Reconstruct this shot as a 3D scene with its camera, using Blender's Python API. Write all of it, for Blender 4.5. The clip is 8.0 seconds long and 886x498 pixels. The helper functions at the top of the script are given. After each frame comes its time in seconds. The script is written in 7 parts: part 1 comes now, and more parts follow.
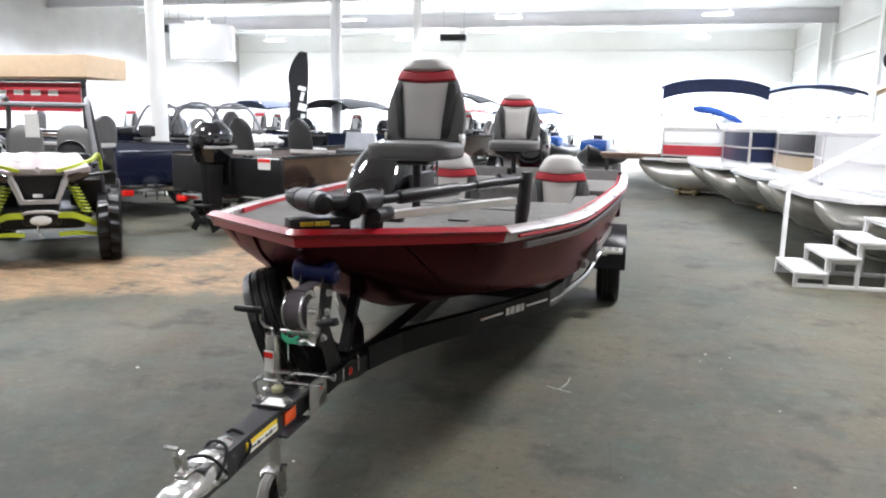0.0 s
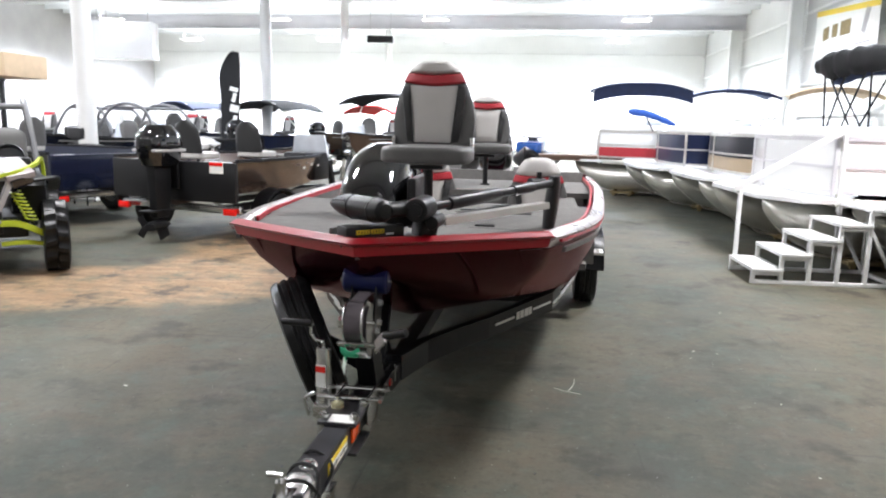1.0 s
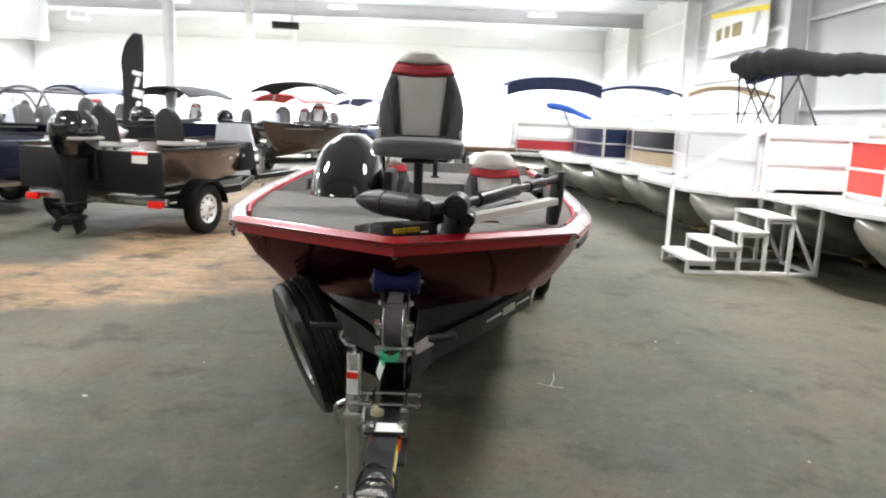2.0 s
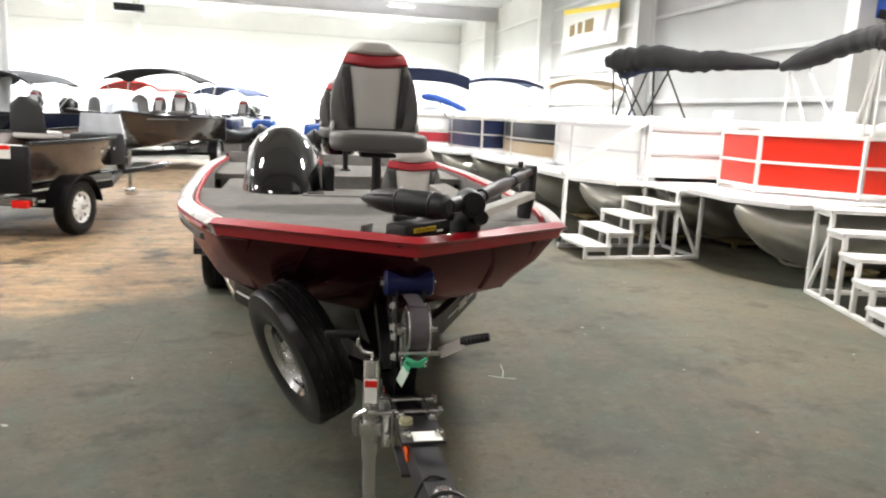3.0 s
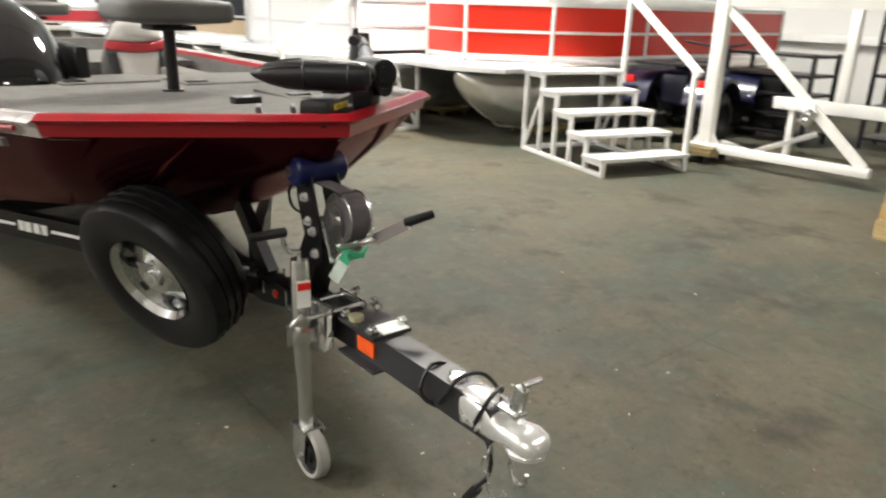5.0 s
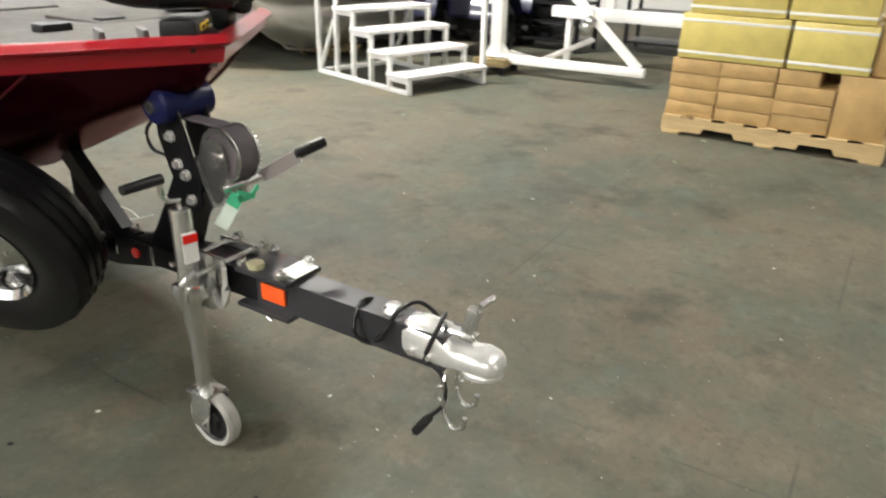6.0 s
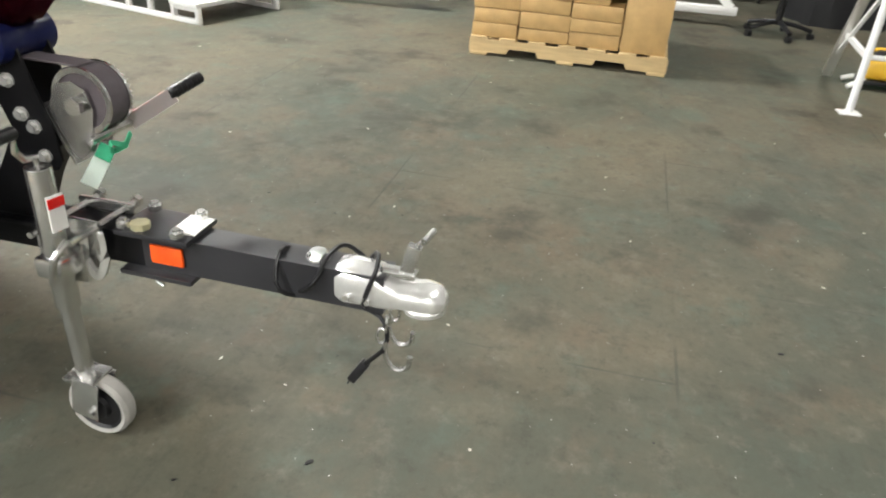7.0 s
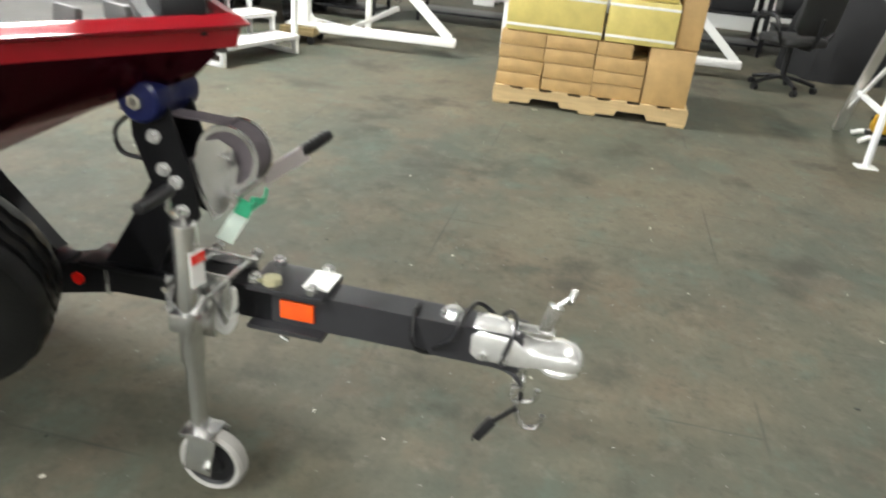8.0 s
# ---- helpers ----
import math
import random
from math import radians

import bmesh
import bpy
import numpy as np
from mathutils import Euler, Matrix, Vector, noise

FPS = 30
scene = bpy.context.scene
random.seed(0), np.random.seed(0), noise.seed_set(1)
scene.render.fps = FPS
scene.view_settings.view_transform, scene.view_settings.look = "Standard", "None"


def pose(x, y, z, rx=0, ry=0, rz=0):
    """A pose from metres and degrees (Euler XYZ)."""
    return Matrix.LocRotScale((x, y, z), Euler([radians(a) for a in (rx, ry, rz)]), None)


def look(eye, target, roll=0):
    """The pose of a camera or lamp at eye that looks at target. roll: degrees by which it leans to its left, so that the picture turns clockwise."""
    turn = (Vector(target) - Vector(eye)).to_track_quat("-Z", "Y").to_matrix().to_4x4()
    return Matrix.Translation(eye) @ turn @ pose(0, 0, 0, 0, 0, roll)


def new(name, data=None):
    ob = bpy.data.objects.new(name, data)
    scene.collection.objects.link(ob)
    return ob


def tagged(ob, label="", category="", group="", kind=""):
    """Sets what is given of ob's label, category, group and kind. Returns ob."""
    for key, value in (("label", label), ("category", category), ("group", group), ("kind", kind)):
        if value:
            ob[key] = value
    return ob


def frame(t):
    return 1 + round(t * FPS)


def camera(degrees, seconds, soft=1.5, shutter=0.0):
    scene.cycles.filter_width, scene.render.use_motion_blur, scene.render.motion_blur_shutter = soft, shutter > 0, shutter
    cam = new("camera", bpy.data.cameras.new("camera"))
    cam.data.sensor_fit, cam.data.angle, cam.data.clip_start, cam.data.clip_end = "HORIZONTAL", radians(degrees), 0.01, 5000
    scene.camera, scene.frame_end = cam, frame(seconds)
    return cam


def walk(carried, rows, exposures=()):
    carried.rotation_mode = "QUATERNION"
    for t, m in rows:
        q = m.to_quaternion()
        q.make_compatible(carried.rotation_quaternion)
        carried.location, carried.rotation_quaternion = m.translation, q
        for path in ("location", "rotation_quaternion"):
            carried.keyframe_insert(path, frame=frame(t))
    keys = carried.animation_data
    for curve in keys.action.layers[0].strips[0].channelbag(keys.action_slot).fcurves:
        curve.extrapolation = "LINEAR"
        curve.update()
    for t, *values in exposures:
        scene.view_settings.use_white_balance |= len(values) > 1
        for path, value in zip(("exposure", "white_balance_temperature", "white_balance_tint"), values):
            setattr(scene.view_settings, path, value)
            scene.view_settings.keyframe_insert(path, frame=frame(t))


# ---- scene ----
cam = camera(63.2, 8.0, soft=2.0, shutter=0.4)
PATH = [
    (0, (0.61, 0.245, 1.488), (0.334, 2.195, 1.139), 1.1),
    (0.5, (0.384, 0.23, 1.471), (0.198, 2.191, 1.128), 1.3),
    (1, (0.115, 0.256, 1.488), (0.059, 2.226, 1.148), 1.2),
    (1.2, (0.038, 0.285, 1.49), (0.016, 2.254, 1.137), 1.7),
    (2.3, (-0.518, 0.404, 1.478), (-0.185, 2.344, 1.122), 1.1),
    (2.5, (-0.624, 0.442, 1.47), (-0.218, 2.369, 1.123), 0.2),
    (3, (-0.856, 0.552, 1.478), (-0.244, 2.42, 1.111), 2.5),
    (3.5, (-1.073, 0.608, 1.46), (-0.318, 2.423, 1.089), 2.6),
    (4, (-1.247, 0.69, 1.441), (-0.306, 2.395, 0.986), 2.6),
    (4.5, (-1.372, 0.875, 1.411), (-0.231, 2.43, 0.883), 1.3),
    (5, (-1.457, 1.081, 1.392), (-0.104, 2.406, 0.749), 1.8),
    (5.2, (-1.489, 1.14, 1.38), (-0.058, 2.369, 0.715), 0.7),
    (6.3, (-1.585, 1.511, 1.322), (0.108, 2.128, 0.454), 2.4),
    (6.5, (-1.583, 1.58, 1.307), (0.136, 2.073, 0.412), 2.6),
    (7, (-1.611, 1.722, 1.311), (0.13, 1.924, 0.347), 3.9),
    (7.5, (-1.631, 1.867, 1.317), (0.129, 1.953, 0.373), 6.7),
    (8, (-1.659, 2.065, 1.336), (0.138, 2.215, 0.472), 5.5),
]
walk(cam, [(t, look(eye, target, roll)) for t, eye, target, roll in PATH], exposures=[(0, -0.04, 6000, 14), (1, -0.04, 6050, 14), (2.5, 0.0, 6450, 12), (3.5, 0.03, 6700, 12), (5, 0.1, 6750, 10), (6.5, 0.5, 6500, 10), (8, 0.52, 6300, 8)])

# ---------------- light ----------------
world = bpy.data.worlds.new("world")
world.use_nodes = True
scene.world = world
world.node_tree.nodes["Background"].inputs[0].default_value = (0.9, 0.95, 1.0, 1)
world.node_tree.nodes["Background"].inputs[1].default_value = 0.3

HALL = pose(0, 0, 0, 0, 0, -5.7)          # the hall's long axis
BOAT = pose(-0.338, 1.852, 0, 0, 0, -6.3)  # boat and trailer, origin under the coupler


# ---------------- materials ----------------
def mat(name, color, rough=0.5, metal=0.0, vary=0.15, scale=8.0, bump=0.0, bscale=120.0, coat=0.0, dark=None, spec=None, stretch=None):
    """Principled surface with variation at a coarse and a fine scale, and fine relief."""
    m = bpy.data.materials.new(name)
    m.use_nodes = True
    nt = m.node_tree
    b = nt.nodes["Principled BSDF"]
    b.inputs["Roughness"].default_value = rough
    b.inputs["Metallic"].default_value = metal
    if coat:
        b.inputs["Coat Weight"].default_value = coat
        b.inputs["Coat Roughness"].default_value = 0.06
    if spec is not None:
        b.inputs["Specular IOR Level"].default_value = spec
    tc = nt.nodes.new("ShaderNodeTexCoord")
    src = tc.outputs["Object"]
    if stretch:
        mp = nt.nodes.new("ShaderNodeMapping")
        mp.inputs["Scale"].default_value = stretch
        nt.links.new(src, mp.inputs[0])
        src = mp.outputs[0]
    n1 = nt.nodes.new("ShaderNodeTexNoise")
    n1.inputs["Scale"].default_value = scale
    n1.inputs["Detail"].default_value = 6
    n2 = nt.nodes.new("ShaderNodeTexNoise")
    n2.inputs["Scale"].default_value = bscale
    n2.inputs["Detail"].default_value = 3
    nt.links.new(src, n1.inputs["Vector"])
    nt.links.new(src, n2.inputs["Vector"])
    mix = nt.nodes.new("ShaderNodeMix")
    mix.data_type = "RGBA"
    lo = dark or tuple(c * (1 - vary) for c in color)
    hi = tuple(min(1, c * (1 + vary)) for c in color)
    mix.inputs["A"].default_value = (*lo, 1)
    mix.inputs["B"].default_value = (*hi, 1)
    add = nt.nodes.new("ShaderNodeMath")
    add.operation = "MULTIPLY_ADD"
    add.inputs[1].default_value = 0.35
    nt.links.new(n2.outputs["Fac"], add.inputs[0])
    sc = nt.nodes.new("ShaderNodeMath")
    sc.operation = "MULTIPLY_ADD"
    sc.inputs[1].default_value = 1.6
    sc.inputs[2].default_value = -0.47
    nt.links.new(n1.outputs["Fac"], sc.inputs[0])
    nt.links.new(sc.outputs[0], add.inputs[2])
    nt.links.new(add.outputs[0], mix.inputs["Factor"])
    nt.links.new(mix.outputs["Result"], b.inputs["Base Color"])
    ro = nt.nodes.new("ShaderNodeMath")
    ro.operation = "MULTIPLY_ADD"
    ro.inputs[1].default_value = 0.25 * rough
    ro.inputs[2].default_value = rough * 0.88
    nt.links.new(n1.outputs["Fac"], ro.inputs[0])
    nt.links.new(ro.outputs[0], b.inputs["Roughness"])
    if bump:
        bp = nt.nodes.new("ShaderNodeBump")
        bp.inputs["Strength"].default_value = bump
        bp.inputs["Distance"].default_value = 0.004
        nt.links.new(n2.outputs["Fac"], bp.inputs["Height"])
        nt.links.new(bp.outputs[0], b.inputs["Normal"])
    return m


def glow(name, color, power):
    m = bpy.data.materials.new(name)
    m.use_nodes = True
    b = m.node_tree.nodes["Principled BSDF"]
    b.inputs["Base Color"].default_value = (*color, 1)
    b.inputs["Emission Color"].default_value = (*color, 1)
    b.inputs["Emission Strength"].default_value = power
    return m


def floor_material():
    """Worn dark green-grey shop floor, brown bands along the aisle, stains, scuffs and faint slab joints."""
    m = bpy.data.materials.new("floor_surface")
    m.use_nodes = True
    nt = m.node_tree
    L = nt.links.new
    b = nt.nodes["Principled BSDF"]
    tc = nt.nodes.new("ShaderNodeTexCoord")
    P = tc.outputs["Object"]

    def noise(scale, detail=5, rough=0.6):
        n = nt.nodes.new("ShaderNodeTexNoise")
        n.inputs["Scale"].default_value = scale
        n.inputs["Detail"].default_value = detail
        n.inputs["Roughness"].default_value = rough
        L(P, n.inputs["Vector"])
        return n.outputs["Fac"]

    def math_(op, a, c, d=None):
        n = nt.nodes.new("ShaderNodeMath")
        n.operation = op
        for i, v in enumerate((a, c, d)):
            if v is None:
                continue
            if isinstance(v, (int, float)):
                n.inputs[i].default_value = v
            else:
                L(v, n.inputs[i])
        return n.outputs[0]

    def ramp(v, lo, hi):
        n = nt.nodes.new("ShaderNodeMapRange")
        n.interpolation_type = "SMOOTHSTEP"
        n.inputs["From Min"].default_value = lo
        n.inputs["From Max"].default_value = hi
        L(v, n.inputs["Value"])
        return n.outputs["Result"]

    def mix(f, a, c):
        n = nt.nodes.new("ShaderNodeMix")
        n.data_type = "RGBA"
        L(f, n.inputs["Factor"])
        for k, v in (("A", a), ("B", c)):
            if isinstance(v, tuple):
                n.inputs[k].default_value = (*v, 1)
            else:
                L(v, n.inputs[k])
        return n.outputs["Result"]

    big, mid, fine = noise(0.55), noise(2.3), noise(38, 6, 0.75)
    col = mix(ramp(big, 0.35, 0.65), FLOOR_A, FLOOR_B)
    col = mix(math_("MULTIPLY", ramp(mid, 0.5, 0.72), 0.55), col, FLOOR_C)
    # brown aisle: two bands with ragged edges
    sep = nt.nodes.new("ShaderNodeSeparateXYZ")
    L(P, sep.inputs[0])
    X, Y = sep.outputs["X"], sep.outputs["Y"]
    rag = math_("MULTIPLY_ADD", noise(1.1), 1.1, -0.55)

    def band(px, py, dx, dy, half, s0, s1):
        n = math.hypot(dx, dy)
        dx, dy = dx / n, dy / n
        across = math_("ADD", math_("MULTIPLY", X, -dy), math_("MULTIPLY", Y, dx))
        across = math_("ABSOLUTE", math_("ADD", math_("SUBTRACT", across, -px * dy + py * dx), rag), 0)
        along = math_("ADD", math_("MULTIPLY", X, dx), math_("MULTIPLY", Y, dy))
        along = math_("SUBTRACT", along, px * dx + py * dy)
        inside = math_("SUBTRACT", 1, ramp(across, half - 0.22, half + 0.22))
        ends = math_("MULTIPLY", ramp(along, s0 - 0.4, s0 + 0.4), math_("SUBTRACT", 1, ramp(along, s1 - 0.5, s1 + 0.5)))
        return math_("MULTIPLY", inside, ends)

    tan = math_("MAXIMUM", band(-4.2, 5.9, 0.86, 0.5, 0.85, -6, 4.3), band(-2.75, 8.0, -0.02, 1.0, 1.2, -1.0, 13))
    tan = math_("MULTIPLY", tan, ramp(noise(5.0), 0.2, 0.5))
    wood = nt.nodes.new("ShaderNodeTexNoise")
    mp = nt.nodes.new("ShaderNodeMapping")
    mp.inputs["Scale"].default_value = (1.2, 6, 1)
    L(P, mp.inputs[0])
    L(mp.outputs[0], wood.inputs["Vector"])
    wood.inputs["Scale"].default_value = 1.6
    col = mix(math_("MULTIPLY", tan, 0.9), col, mix(ramp(wood.outputs["Fac"], 0.35, 0.7), TAN_A, TAN_B))
    # rusty and oily stains, pale specks
    col = mix(math_("MULTIPLY", ramp(noise(1.9, 5, 0.7), 0.48, 0.66), 0.38), col, (0.108, 0.072, 0.045))
    col = mix(math_("MULTIPLY", ramp(noise(3.1, 6, 0.7), 0.51, 0.68), 0.5), col, (0.060, 0.090, 0.070))
    col = mix(math_("MULTIPLY", ramp(noise(9, 5, 0.75), 0.5, 0.72), 0.32), col, (0.15, 0.142, 0.112))
    col = mix(math_("MULTIPLY", ramp(noise(14, 6, 0.8), 0.5, 0.68), 0.6), col, (0.035, 0.032, 0.024))
    col = mix(math_("MULTIPLY", ramp(noise(1.7, 5, 0.65), 0.52, 0.68), 0.85), col, (0.028, 0.026, 0.018))
    col = mix(ramp(noise(60, 2), 0.735, 0.76), col, (0.4, 0.4, 0.37))
    br = nt.nodes.new("ShaderNodeTexBrick")
    br.offset = 0.5
    br.inputs["Scale"].default_value = 1.0
    br.inputs["Brick Width"].default_value = 1.22
    br.inputs["Row Height"].default_value = 1.22
    br.inputs["Mortar Size"].default_value = 0.006
    br.inputs["Mortar Smooth"].default_value = 0.3
    L(P, br.inputs["Vector"])
    joint = math_("MULTIPLY", br.outputs["Fac"], math_("MULTIPLY", ramp(noise(1.3, 3), 0.46, 0.60), 0.5))
    col = mix(joint, col, (0.025, 0.025, 0.022))
    L(mix(math_("MULTIPLY", ramp(fine, 0.35, 0.7), 0.3), col, FLOOR_D), b.inputs["Base Color"])
    L(math_("MULTIPLY_ADD", mid, 0.3, 0.58), b.inputs["Roughness"])
    b.inputs["Specular IOR Level"].default_value = 0.4
    bp = nt.nodes.new("ShaderNodeBump")
    bp.inputs["Strength"].default_value = 0.35
    bp.inputs["Distance"].default_value = 0.006
    L(math_("SUBTRACT", math_("MULTIPLY", fine, 0.5), joint), bp.inputs["Height"])
    L(bp.outputs[0], b.inputs["Normal"])
    return m


FLOOR_A, FLOOR_B, FLOOR_C, FLOOR_D = (0.047, 0.056, 0.041), (0.098, 0.084, 0.055), (0.134, 0.117, 0.080), (0.040, 0.035, 0.024)
TAN_A, TAN_B = (0.25, 0.150, 0.076), (0.35, 0.232, 0.125)
M_FLOOR = floor_material()
M_WALL = mat("white_panel", (0.8, 0.8, 0.78), 0.6, vary=0.06, scale=0.6, bump=0.1, bscale=30)
M_LINER = mat("grey_white_wall_liner", (0.62, 0.62, 0.60), 0.6, vary=0.08, scale=0.6, bump=0.1, bscale=30)
M_STEEL_W = mat("white_painted_steel", (0.72, 0.72, 0.70), 0.45, vary=0.08, scale=1.2)
M_STEEL_G = mat("grey_primer_steel", (0.36, 0.35, 0.34), 0.55, vary=0.12, scale=1.0)
M_CAGE = mat("dark_grey_tube_paint", (0.13, 0.13, 0.135), 0.45, vary=0.15, scale=4)
M_BEAM = mat("pale_primer_steel", (0.56, 0.55, 0.57), 0.55, vary=0.1, scale=1.0)
M_CEIL = mat("white_insulation", (0.75, 0.76, 0.76), 0.8, vary=0.08, scale=0.5, bump=0.2, bscale=12)
M_RED = mat("red_metal_flake", (0.052, 0.003, 0.011), 0.24, metal=0.75, vary=0.16, scale=3, coat=0.18, bscale=900, spec=0.18)
M_RED.node_tree.nodes["Principled BSDF"].inputs["Specular Tint"].default_value = (0.6, 0.04, 0.10, 1)
M_REDCAP = mat("bright_red_gelcoat", (0.30, 0.004, 0.012), 0.3, vary=0.1, scale=3, coat=0.3)
M_SILVER = mat("pale_silver_paint", (0.42, 0.38, 0.375), 0.28, metal=0.15, vary=0.06, scale=3, coat=0.6)
M_CARPET = mat("grey_marine_carpet", (0.165, 0.16, 0.152), 0.95, vary=0.18, scale=14, bump=0.9, bscale=420, spec=0.1)
M_BLACK = mat("black_plastic", (0.009, 0.009, 0.010), 0.4, vary=0.25, scale=6, bump=0.12, bscale=300, spec=0.35)
M_GLOSS = mat("gloss_black", (0.004, 0.004, 0.005), 0.07, vary=0.1, scale=4, coat=1.0)
M_FRAME = mat("black_painted_steel", (0.006, 0.006, 0.007), 0.36, vary=0.3, scale=9, bump=0.06, bscale=90, spec=0.22)
M_TONGUE = mat("charcoal_painted_steel", (0.024, 0.024, 0.027), 0.34, vary=0.2, scale=9, bump=0.06, bscale=120)
M_ZINC = mat("zinc_plated_steel", (0.68, 0.68, 0.67), 0.22, metal=0.95, vary=0.14, scale=22)
M_CAST = mat("bright_galvanised_casting", (0.86, 0.86, 0.85), 0.24, metal=0.72, vary=0.1, scale=30)
M_PASSIV = mat("yellow_zinc", (0.70, 0.66, 0.42), 0.3, metal=0.6, vary=0.1, scale=30)
M_CHROME = mat("chrome", (0.86, 0.86, 0.86), 0.14, metal=0.9, vary=0.05, scale=10)
M_RUBBER = mat("black_rubber", (0.0055, 0.0055, 0.006), 0.36, vary=0.3, scale=12, bump=0.12, bscale=160, spec=0.3)
M_RIM = mat("bright_rim", (0.68, 0.68, 0.68), 0.12, metal=1.0, vary=0.08, scale=16)
M_GREYRUB = mat("grey_caster_rubber", (0.3, 0.29, 0.27), 0.7, vary=0.2, scale=20)
M_BLUE = mat("blue_poly_roller", (0.008, 0.012, 0.065), 0.3, vary=0.3, scale=12, spec=0.3)
M_VINYL_G = mat("charcoal_vinyl", (0.085, 0.083, 0.08), 0.5, vary=0.12, scale=9, bump=0.25, bscale=260)
M_VINYL_L = mat("light_grey_vinyl", (0.47, 0.455, 0.435), 0.5, vary=0.07, scale=6, bump=0.3, bscale=260)
M_VINYL_R = mat("red_vinyl", (0.38, 0.02, 0.03), 0.45, vary=0.1, scale=8, bump=0.2, bscale=260)
M_VINYL_D = mat("dark_grey_vinyl", (0.016, 0.016, 0.016), 0.5, vary=0.15, scale=9, bump=0.25, bscale=260)
M_WHITE = mat("white_paint", (0.8, 0.8, 0.78), 0.4, vary=0.06, scale=4)
M_ALU = mat("brushed_aluminium", (0.66, 0.65, 0.61), 0.34, metal=0.85, vary=0.12, scale=5, bump=0.1, bscale=80)
M_ALUW = mat("powder_coated_white_aluminium", (0.72, 0.72, 0.71), 0.4, vary=0.1, scale=7, bump=0.05)
M_TREAD = mat("pale_grey_tread", (0.62, 0.62, 0.61), 0.6, vary=0.14, scale=9, bump=0.3, bscale=140)
M_PANRED = mat("bright_red_panel", (0.60, 0.022, 0.008), 0.3, vary=0.08, scale=1.5, coat=0.2)
M_PANWHITE = mat("white_panel_skin", (0.82, 0.82, 0.81), 0.22, vary=0.04, scale=1.5, coat=0.5)
M_PANNAVY = mat("navy_panel", (0.006, 0.012, 0.045), 0.35, vary=0.15, scale=1.5, coat=0.1, spec=0.3)
M_PANBLACK = mat("black_panel", (0.010, 0.011, 0.016), 0.35, vary=0.15, scale=1.5, coat=0.1, spec=0.3)
M_PANTAN = mat("tan_panel", (0.36, 0.27, 0.17), 0.4, vary=0.1, scale=2)
M_CANVAS_K = mat("black_canvas", (0.007, 0.007, 0.008), 0.85, vary=0.3, scale=7, bump=0.5, bscale=30)
M_CANVAS_N = mat("navy_canvas", (0.02, 0.03, 0.075), 0.85, vary=0.3, scale=7, bump=0.5, bscale=30)
M_CANVAS_B = mat("bright_blue_canvas", (0.03, 0.10, 0.42), 0.8, vary=0.2, scale=7, bump=0.5, bscale=30)
M_CANVAS_T = mat("tan_canvas", (0.42, 0.32, 0.21), 0.85, vary=0.15, scale=7, bump=0.5, bscale=30)
M_VALANCE = mat("pale_tan_fabric", (0.66, 0.50, 0.33), 0.8, vary=0.1, scale=5, bump=0.3, bscale=40)
M_CANVAS_R = mat("red_canvas", (0.5, 0.02, 0.015), 0.8, vary=0.15, scale=7, bump=0.5, bscale=30)
M_ORANGE = mat("orange_reflector", (0.85, 0.10, 0.01), 0.2, vary=0.1, scale=60, coat=0.5)
M_REDLENS = mat("red_lens", (0.7, 0.015, 0.01), 0.15, vary=0.1, scale=60, coat=0.5)
M_GREENSTRAP = mat("green_webbing", (0.05, 0.42, 0.22), 0.8, vary=0.25, scale=40, bump=0.4, bscale=300)
M_PALEGREEN = mat("pale_green_tag", (0.72, 0.84, 0.76), 0.7, vary=0.08, scale=20)
M_STRAP = mat("grey_winch_strap", (0.10, 0.085, 0.095), 0.75, vary=0.25, scale=30, bump=0.4, bscale=300)
M_GRIT = mat("pale_grit", (0.38, 0.36, 0.31), 0.7, vary=0.2, scale=30)
M_PAPER = mat("white_label", (0.75, 0.75, 0.72), 0.6, vary=0.05, scale=20)
M_YELLOW = mat("yellow_print", (0.75, 0.55, 0.02), 0.5, vary=0.08, scale=20)
M_BROWNHULL = mat("bronze_hull_paint", (0.072, 0.049, 0.039), 0.24, metal=0.25, vary=0.12, scale=2, coat=0.7)
M_BLUEHULL = mat("dark_blue_hull_paint", (0.007, 0.010, 0.026), 0.2, vary=0.12, scale=2, coat=0.7)
M_PWC = mat("glossy_blue_moulding", (0.02, 0.08, 0.30), 0.25, vary=0.25, scale=3, coat=0.5)
M_LIME = mat("lime_yellow_plastic", (0.46, 0.55, 0.03), 0.3, vary=0.1, scale=5, coat=0.4)
M_CARD = mat("brown_cardboard", (0.45, 0.29, 0.115), 0.55, vary=0.2, scale=9, bump=0.5, bscale=24)
M_CARDY = mat("yellow_wrapped_carton", (0.58, 0.48, 0.15), 0.3, vary=0.18, scale=9, bump=0.6, bscale=22)
M_PINE = mat("pale_pine", (0.52, 0.38, 0.19), 0.7, vary=0.2, scale=5, bump=0.4, bscale=60, stretch=(1, 9, 9))
M_OLDWOOD = mat("weathered_wood", (0.25, 0.19, 0.09), 0.8, vary=0.3, scale=6, bump=0.4, bscale=60)
M_ATVBLUE = mat("blue_atv_plastic", (0.004, 0.005, 0.028), 0.3, vary=0.12, scale=5, coat=0.4)
M_YEL = mat("yellow_tool_paint", (0.72, 0.42, 0.02), 0.35, vary=0.15, scale=8)
M_GREEN = mat("green_plastic", (0.03, 0.3, 0.12), 0.4, vary=0.15, scale=8)
M_TABLE = mat("brown_table_top", (0.16, 0.10, 0.07), 0.4, vary=0.2, scale=3)
